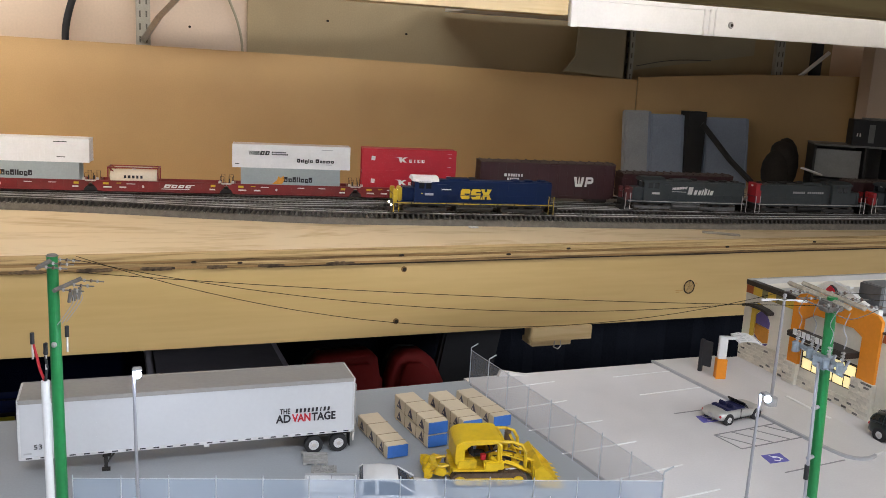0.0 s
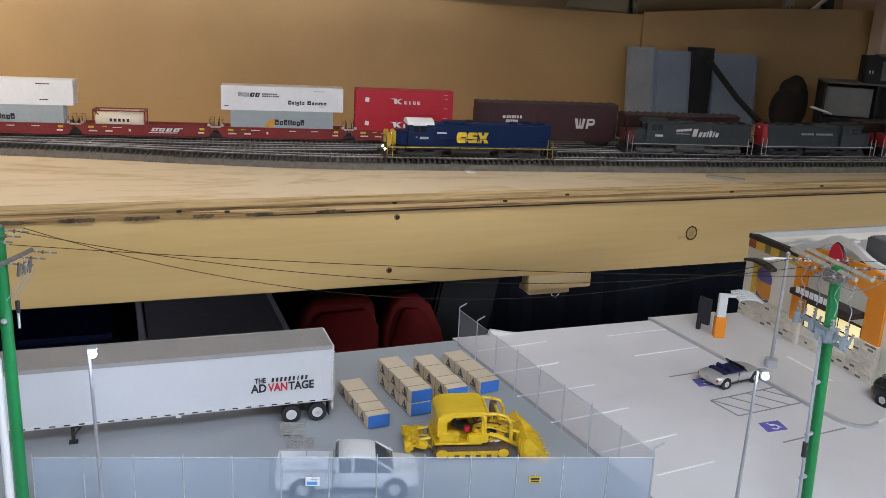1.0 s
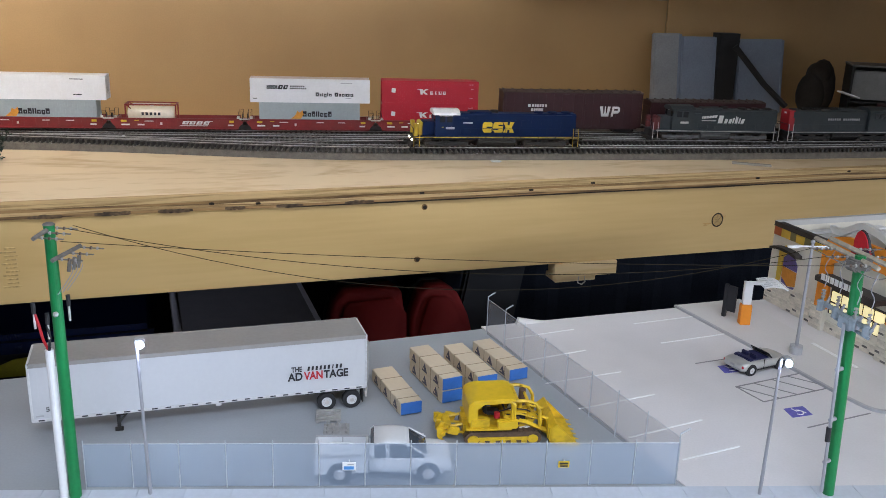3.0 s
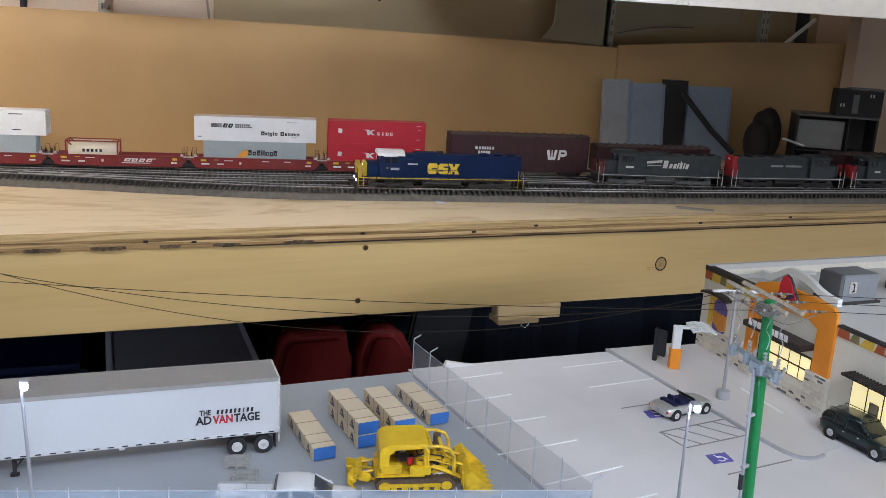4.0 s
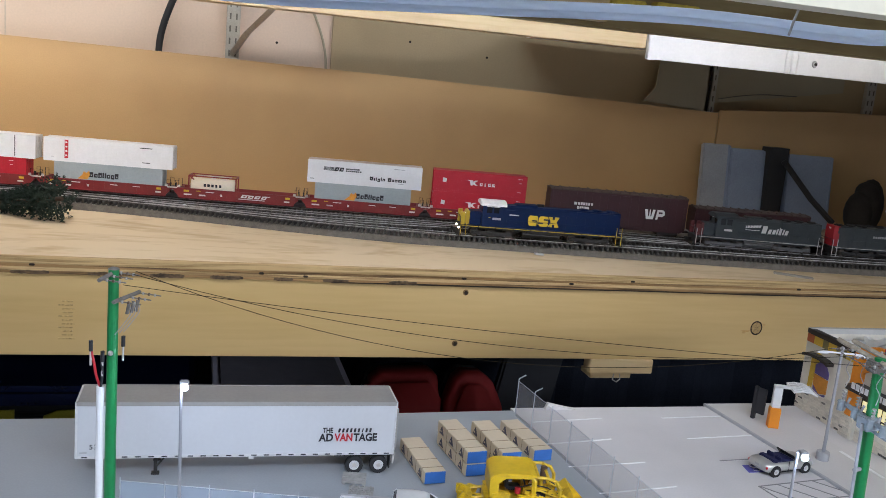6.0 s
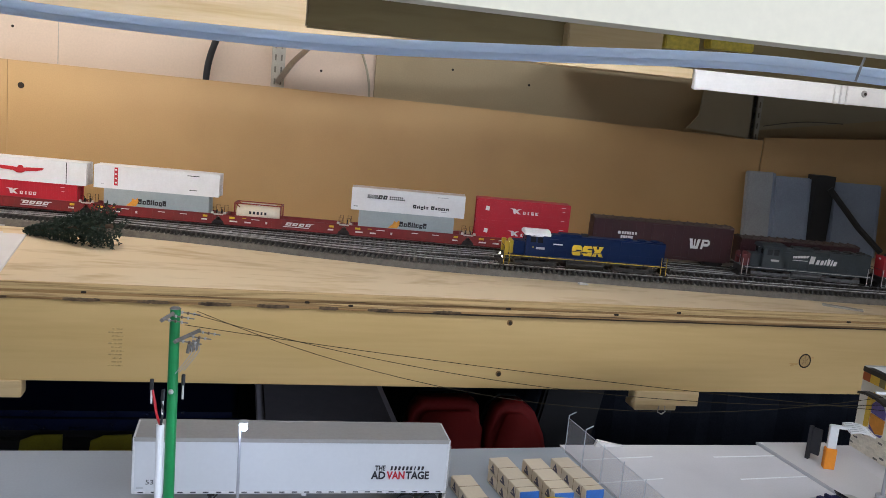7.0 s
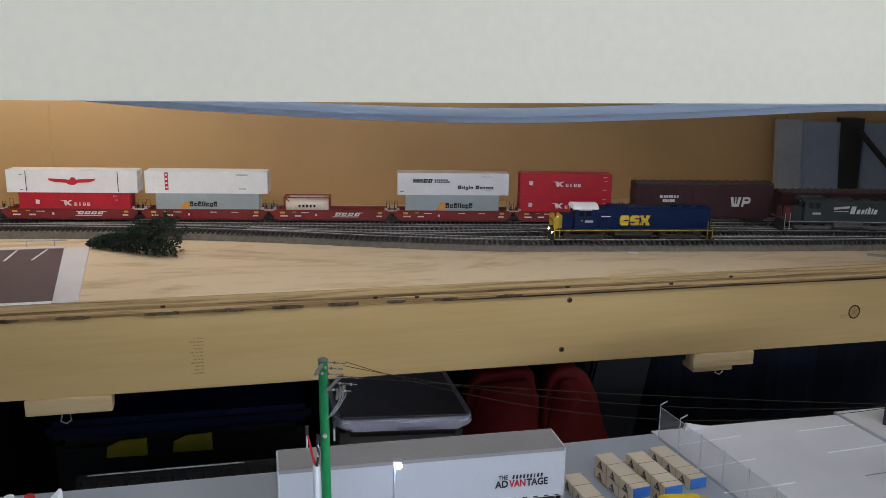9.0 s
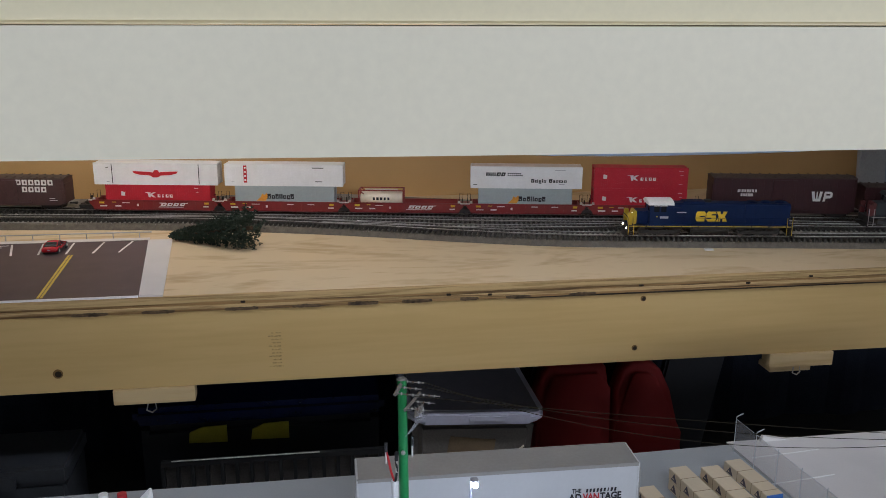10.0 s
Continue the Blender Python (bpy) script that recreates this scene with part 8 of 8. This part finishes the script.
CAR = [(-0.0248, 0.0050, 0.0084, 0.0084), (-0.0235, 0.0034, 0.0094, 0.0096), (-0.0180, 0.0029, 0.0096, 0.0102), (0.0, 0.0028, 0.0093, 0.0102), (0.0090, 0.0028, 0.0091, 0.0102), (0.0180, 0.0030, 0.0082, 0.0099), (0.0232, 0.0034, 0.0070, 0.0090), (0.0248, 0.0046, 0.0060, 0.0078)]
CAR_CAB = [(-0.0195, 0.0090, 0.0090, 0.0094, 0.0088), (-0.0150, 0.0091, 0.0092, 0.0122, 0.0080), (-0.0105, 0.0091, 0.0094, 0.0140, 0.0076), (-0.0030, 0.0091, 0.0095, 0.0145, 0.0075), (0.0010, 0.0090, 0.0095, 0.0138, 0.0076), (0.0050, 0.0089, 0.0094, 0.0116, 0.0083), (0.0100, 0.0088, 0.0092, 0.0092, 0.0088)]
road_car("red_coupe", "glossy red coupe parked on the dark lot", pose(-0.3795, 1.2180, LZ + 0.0001, 0, 0, 86), CAR, CAR_CAB, RED_PAINT, (-0.0150, 0.0155), 0.0037, pillars=(-0.0040,))

NEEDLE = material("dark_green_needles", (0.014, 0.030, 0.019), 0.7, var=0.35, scale=150)
BARK = material("brown_bark", (0.06, 0.035, 0.02), 0.8)
tree = thing("model_tree", "dark green model conifer lying on its side", "tree")
tip, base = Vector((-0.236, 1.262, DECK + 0.006)), Vector((-0.118, 1.196, DECK + 0.030))
part("trunk", rod(bm_new(), tip, base, 0.0012, 0.0030, seg=8), BARK, tree)
verts, faces = [], []
rng = random.Random(11)
ax = (base - tip).normalized()
u = ax.cross(Vector((0, 0, 1))).normalized()
w = u.cross(ax)
for i in range(300):                # tufted branch ends round the trunk, denser towards the base
    f = (i / 299) ** 0.80
    ang = i * 2.39996 + rng.uniform(-0.3, 0.3)
    reach = (0.0030 + 0.0285 * f ** 0.90) * rng.uniform(0.72, 1.05)
    out = u * math.cos(ang) + w * math.sin(ang)
    hub = tip.lerp(base, f) + out * reach + ax * reach * rng.uniform(-0.05, 0.25)
    root = tip.lerp(base, min(1.0, f * 0.97)) + out * reach * 0.15
    for j in range(26):
        k = rng.random() ** 0.6
        c = root.lerp(hub, k)
        spread = Vector((rng.uniform(-1, 1), rng.uniform(-1, 1), rng.uniform(-1, 1))).normalized()
        end = c + (spread + out * 0.55).normalized() * rng.uniform(0.0030, 0.0062) * (0.6 + 0.4 * f)
        for p in (c, end):
            p.z = max(p.z, DECK + 0.0006)
        d = end - c
        side = d.cross(Vector((rng.uniform(-1, 1), rng.uniform(-1, 1), rng.uniform(-1, 1)))).normalized() * rng.uniform(0.0007, 0.0014)
        b = len(verts)
        verts += [c, c.lerp(end, 0.55) + side, end, c.lerp(end, 0.55) - side]
        faces.append((b, b + 1, b + 2, b + 3))
me = bpy.data.meshes.new("needles")
me.from_pydata([tuple(v) for v in verts], [], faces)
me.materials.append(NEEDLE)
tagged(part("foliage", me, NEEDLE, tree), kind="stuff")

# ---- things leaning at the far end of the upper table ----
FOAM = material("blue_grey_foam_board", (0.26, 0.305, 0.385), 0.6, var=0.10, scale=14, dirt=(0.12, 0.14, 0.19), dirt_amount=0.5)
FOAM_B = material("grey_foam_board", (0.35, 0.36, 0.37), 0.6, var=0.12, scale=20, dirt=(0.16, 0.16, 0.17), dirt_amount=0.5)


def leaning(name, x0, x1, z1, y, mat, label, tilt=6, thick=0.012):
    t = thing(name, label, "board", pose((x0 + x1) / 2, y, DECK, -tilt, 0, 0), "leaning boards")
    part("sheet", box(bm_new(), (0, 0, z1 / 2), (x1 - x0, thick, z1), None, 0.002), mat, t)
    part("edge_tape", box(bm_new(), ((x1 - x0) / 2 - 0.002, -thick * 0.1, z1 / 2), (0.006, thick * 1.05, z1 * 0.98), None, 0.001), FOAM, t)


leaning("foam_board", 0.952, 1.008, 0.148, 1.478, FOAM_B, "pale grey foam board leaning on the backdrop")
leaning("foam_board", 1.006, 1.078, 0.143, 1.470, FOAM, "blue grey foam board leaning on the backdrop")
leaning("foam_board", 1.128, 1.228, 0.140, 1.468, FOAM, "blue grey foam board leaning on the backdrop")
BLACKISH = material("black_plastic", (0.014, 0.014, 0.015), 0.6, var=0.15)
dp = thing("dark_stand", "dark stand between foam boards, with a slanting strip for a shadow", "stand")
part("upright", span(bm_new(), 1.078, 1.118, 1.462, 1.490, DECK, DECK + 0.150), BLACKISH, dp)
# diagonal shadow beside the upright, built as a dark slanting strip
part("leg", tube(bm_new(), [(1.100, 1.45, 0.150), (1.150, 1.42, 0.085), (1.190, 1.40, 0.045)], 0.006, 6), BLACKISH, dp)
sh = thing("black_rack", "black two-tier rack with a pale shelf edge", "rack", pose(1.2870, 1.3520, DECK, 0, 0, -33))
GREYBOX = material("grey_plastic_panel", (0.15, 0.15, 0.145), 0.5)
RW, RH = 0.141, 0.104
part("top", span(bm_new(), 0, RW, 0, 0.085, RH - 0.003, RH), GREYBOX, sh, "pale shelf edge")
part("back", span(bm_new(), 0.004, RW - 0.004, 0.080, 0.084, 0, RH - 0.003), GREYBOX, sh)
for x in (0, 0.090, RW - 0.004):
    part("side", span(bm_new(), x, x + 0.004, 0.001, 0.080, 0, RH - 0.003), BLACKISH, sh)
part("panel", span(bm_new(), 0.006, 0.086, 0.012, 0.015, 0.042, RH - 0.010), material("dull_grey_panel", (0.24, 0.24, 0.235), 0.5), sh)
part("shelf", span(bm_new(), 0.004, RW - 0.004, 0.002, 0.080, 0.036, 0.039), BLACKISH, sh)
ub = thing("black_cabinet", "small black two-door box on the rack", "box", pose(1.2870, 1.3520, DECK + RH + 0.0003, 0, 0, -33))
part("case", span(bm_new(), 0.066, 0.145, 0.012, 0.066, 0, 0.048, 0.001), BLACKISH, ub)
part("lid", span(bm_new(), 0.090, 0.147, 0.010, 0.068, 0.0482, 0.0508), GREYBOX, ub)
part("glass_panel", span(bm_new(), 0.094, 0.104, 0.0105, 0.0122, 0.006, 0.040), GREYBOX, ub)
for x, z in ((0.073, 0.017), (0.078, 0.017), (0.122, 0.036), (0.127, 0.036)):
    part("latch", span(bm_new(), x, x + 0.002, 0.0105, 0.0122, z, z + 0.006), SILVER, ub)
bm = bm_new()
for cx, cz, rx, rz in ((1.264, 0.042, 0.026, 0.042), (1.284, 0.054, 0.026, 0.054), (1.276, 0.080, 0.018, 0.022)):
    ball(bm, (cx, 1.425, DECK + cz), 1.0, (rx, 0.028, rz), 14)
solid("black_bag", bm, material("dull_black_nylon", (0.024, 0.019, 0.015), 0.9, var=0.3, scale=40), "slumped black bag beside the rack", "bag", smooth=True)
solid("paper_strip", box(bm_new(), (1.271, 1.335, 0.0750), (0.044, 0.012, 0.0030), Euler((0, 0.27, 0)).to_matrix()), PAINT_W, "white paper strip on the dark cars", "paper strip")
solid("end_post", span(bm_new(), 1.53, 1.80, 1.48, 1.512, DECK, 0.352), WALL, "beige end panel at the corner", "panel", kind="structure")

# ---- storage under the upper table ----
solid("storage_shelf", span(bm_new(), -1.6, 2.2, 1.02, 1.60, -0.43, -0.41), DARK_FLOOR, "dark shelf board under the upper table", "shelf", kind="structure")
TUB = material("frosted_tub", (0.15, 0.135, 0.12), 0.4, var=0.25, scale=9)
LID = material("grey_lid", (0.56, 0.56, 0.68), 0.4, var=0.06)
# same plastic as the rim, with the dim top painted darker
LID_TOP = material("shaded_lid_top", (0.18, 0.18, 0.22), 0.5, var=0.1)
tub = thing("storage_tub", "frosted plastic tub with a pale grey lid", "storage tub", pose(0.1520, 1.1710, -0.4085, 0, 3.0, 0))
bm = bm_new()
tb = bmesh.ops.create_cube(bm, size=1, matrix=Matrix.Translation((0, 0, 0.116)) @ Matrix.Diagonal((0.164, 0.262, 0.232, 1)))["verts"]
for v in tb:
    if v.co.z < 0.05:
        v.co.x *= 0.86
        v.co.y *= 0.9
bmesh.ops.bevel(bm, geom=bm.edges[:], offset=0.012, segments=3, affect="EDGES")
part("body", bm, TUB, tub, smooth=False)
rim_line = [(sx * 0.068 + 0.022 * math.cos(a), sy * 0.122 + 0.022 * math.sin(a)) for sx, sy, a0 in ((1, 1, 0), (-1, 1, 90), (-1, -1, 180), (1, -1, 270)) for a in [radians(a0 + 15 * k) for k in range(7)]]
lid_mesh = plate(bm_new(), rim_line, 0.2330, 0.2460)
bmesh.ops.bevel(lid_mesh, geom=[e for e in lid_mesh.edges if abs(e.verts[0].co.z - e.verts[1].co.z) < 1e-5], offset=0.004, segments=3, affect="EDGES")
part("lid", lid_mesh, LID, tub, "pale grey snap lid")
part("lid_panel", box(bm_new(), (0, 0, 0.2470), (0.164, 0.272, 0.004), None, 0.0018), LID_TOP, tub, "grey lid panel with its shade put into the colour")
part("latch", box(bm_new(), (0.012, -0.1450, 0.2425), (0.052, 0.006, 0.010), None, 0.002), LID, tub)
part("carton", box(bm_new(), (-0.004, -0.1285, 0.190), (0.062, 0.004, 0.036), Euler((0, 0.1, 0)).to_matrix(), 0.001), material("brown_carton", (0.20, 0.14, 0.08), 0.7), tub, "brown carton behind the frosted side")
part("cord", tube(bm_new(), smooth_path([(-0.010, -0.134, 0.176), (0.020, -0.134, 0.186), (0.055, -0.134, 0.190), (0.066, -0.134, 0.197)], 5), 0.0013, 5), TANK, tub, "pale cord")
CUSHION = material("red_padding", (0.25, 0.009, 0.009), 0.75, var=0.12, scale=10, bscale=900, bump=0.15)
for name_x, left, right, words in ((0, [(0.303, -0.41), (0.304, -0.300), (0.306, -0.245), (0.313, -0.218), (0.328, -0.203)], [(0.404, -0.201), (0.416, -0.209), (0.421, -0.240), (0.423, -0.330), (0.424, -0.41)], "dark red padded chair back under the table"),
                                   (1, [(0.426, -0.41), (0.431, -0.320), (0.436, -0.250), (0.446, -0.216), (0.460, -0.204)], [(0.490, -0.206), (0.508, -0.219), (0.526, -0.256), (0.545, -0.325), (0.560, -0.41)], "bright red padded chair back that widens to its foot")):
    bm = prism(bm_new(), left + right, 1.252, 1.312)
    bmesh.ops.bevel(bm, geom=[e for e in bm.edges if abs(e.verts[0].co.y - e.verts[1].co.y) < 1e-6], offset=0.014, segments=4, affect="EDGES")
    t = thing("chair_back", words, "chair back", group="red chair backs")
    part("pad", bm, CUSHION, t, smooth=True)
    part("rear_shell", prism(bm_new(), [(x, z - 0.004) for x, z in left + right], 1.3135, 1.321), BLACKISH, t, "black rear shell")
solid("slate_board", box(bm_new(), (0.575, 1.30, -0.24), (0.10, 0.02, 0.34), Euler((0, 0.18, 0)).to_matrix(), 0.004), material("slate_panel", (0.016, 0.018, 0.023), 0.8), "slate grey panel leaning under the table", "board")
tote = thing("dark_tote", "dark blue tote with yellow labels under the table", "tote", pose(-0.115, 1.24, -0.41))
NAVY_P = material("navy_plastic", (0.004, 0.005, 0.008), 0.5, var=0.1)
part("body", box(bm_new(), (0, 0, 0.105), (0.320, 0.220, 0.21), None, 0.012), NAVY_P, tote)
part("lid", box(bm_new(), (0, 0, 0.2240), (0.335, 0.235, 0.026), None, 0.008), material("blue_lid", (0.004, 0.008, 0.034), 0.25), tote)
YLAB = material("yellow_label", (0.30, 0.27, 0.02), 0.5, var=0.15)
for x in (-0.073, 0.0095):
    part("label", prism(bm_new(), [(x - 0.024, 0.183), (x + 0.027, 0.182), (x + 0.027, 0.206), (x - 0.006, 0.205), (x - 0.022, 0.198)], -0.1125, -0.1095), YLAB, tote, "yellow label")
crate = thing("slatted_crate", "dark slatted crate standing before the tote", "crate", pose(-0.100, 1.075, -0.41))
part("rim", span(bm_new(), -0.135, 0.145, -0.030, -0.024, 0.193, 0.200), BLACKISH, crate)
part("rim_line", tube(bm_new(), [(-0.122, -0.031, 0.2015), (0.062, -0.031, 0.2015)], 0.0009, 5), SILVER, crate, "thin pale line along the rim")
part("back", span(bm_new(), -0.135, 0.145, -0.020, -0.016, 0.0, 0.190), material("brown_grey_panel", (0.085, 0.075, 0.068), 0.6, var=0.3, scale=25), crate)
for k in range(16):
    part("slat", prism(bm_new(), [(-0.134 + 0.0182 * k, 0), (-0.1295 + 0.0182 * k, 0), (-0.1315 + 0.0182 * k, 0.193), (-0.136 + 0.0182 * k, 0.193)], -0.030, -0.022), BLACKISH, crate)
part("base", span(bm_new(), -0.135, 0.145, -0.030, -0.016, 0.0, 0.006), BLACKISH, crate)
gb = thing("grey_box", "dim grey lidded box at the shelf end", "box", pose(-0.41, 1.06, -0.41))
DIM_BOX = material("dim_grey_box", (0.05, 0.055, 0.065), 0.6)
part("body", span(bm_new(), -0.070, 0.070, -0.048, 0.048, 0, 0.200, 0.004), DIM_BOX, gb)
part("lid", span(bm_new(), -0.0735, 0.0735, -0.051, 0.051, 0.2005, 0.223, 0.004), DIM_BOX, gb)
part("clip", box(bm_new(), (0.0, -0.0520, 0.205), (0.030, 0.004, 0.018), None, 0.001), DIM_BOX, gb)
# the dark under the table is put into this colour
UNDER_DARK = material("under_table_dark", (0.015, 0.018, 0.027), 0.95, var=0.3, scale=8)
UNDER_DARK.node_tree.nodes["Principled BSDF"].inputs["Specular IOR Level"].default_value = 0.05
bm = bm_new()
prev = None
for k in range(161):                # added sheet in loose folds; its black stands in for the unlit depth
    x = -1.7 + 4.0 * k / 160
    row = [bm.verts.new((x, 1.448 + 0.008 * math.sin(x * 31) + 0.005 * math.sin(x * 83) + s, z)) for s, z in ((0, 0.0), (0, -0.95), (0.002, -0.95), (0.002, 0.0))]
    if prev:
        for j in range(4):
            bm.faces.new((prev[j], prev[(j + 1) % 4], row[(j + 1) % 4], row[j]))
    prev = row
solid("black_curtain", bm, UNDER_DARK, "added black sheet standing in for the dark behind the stored things", "curtain", kind="structure")
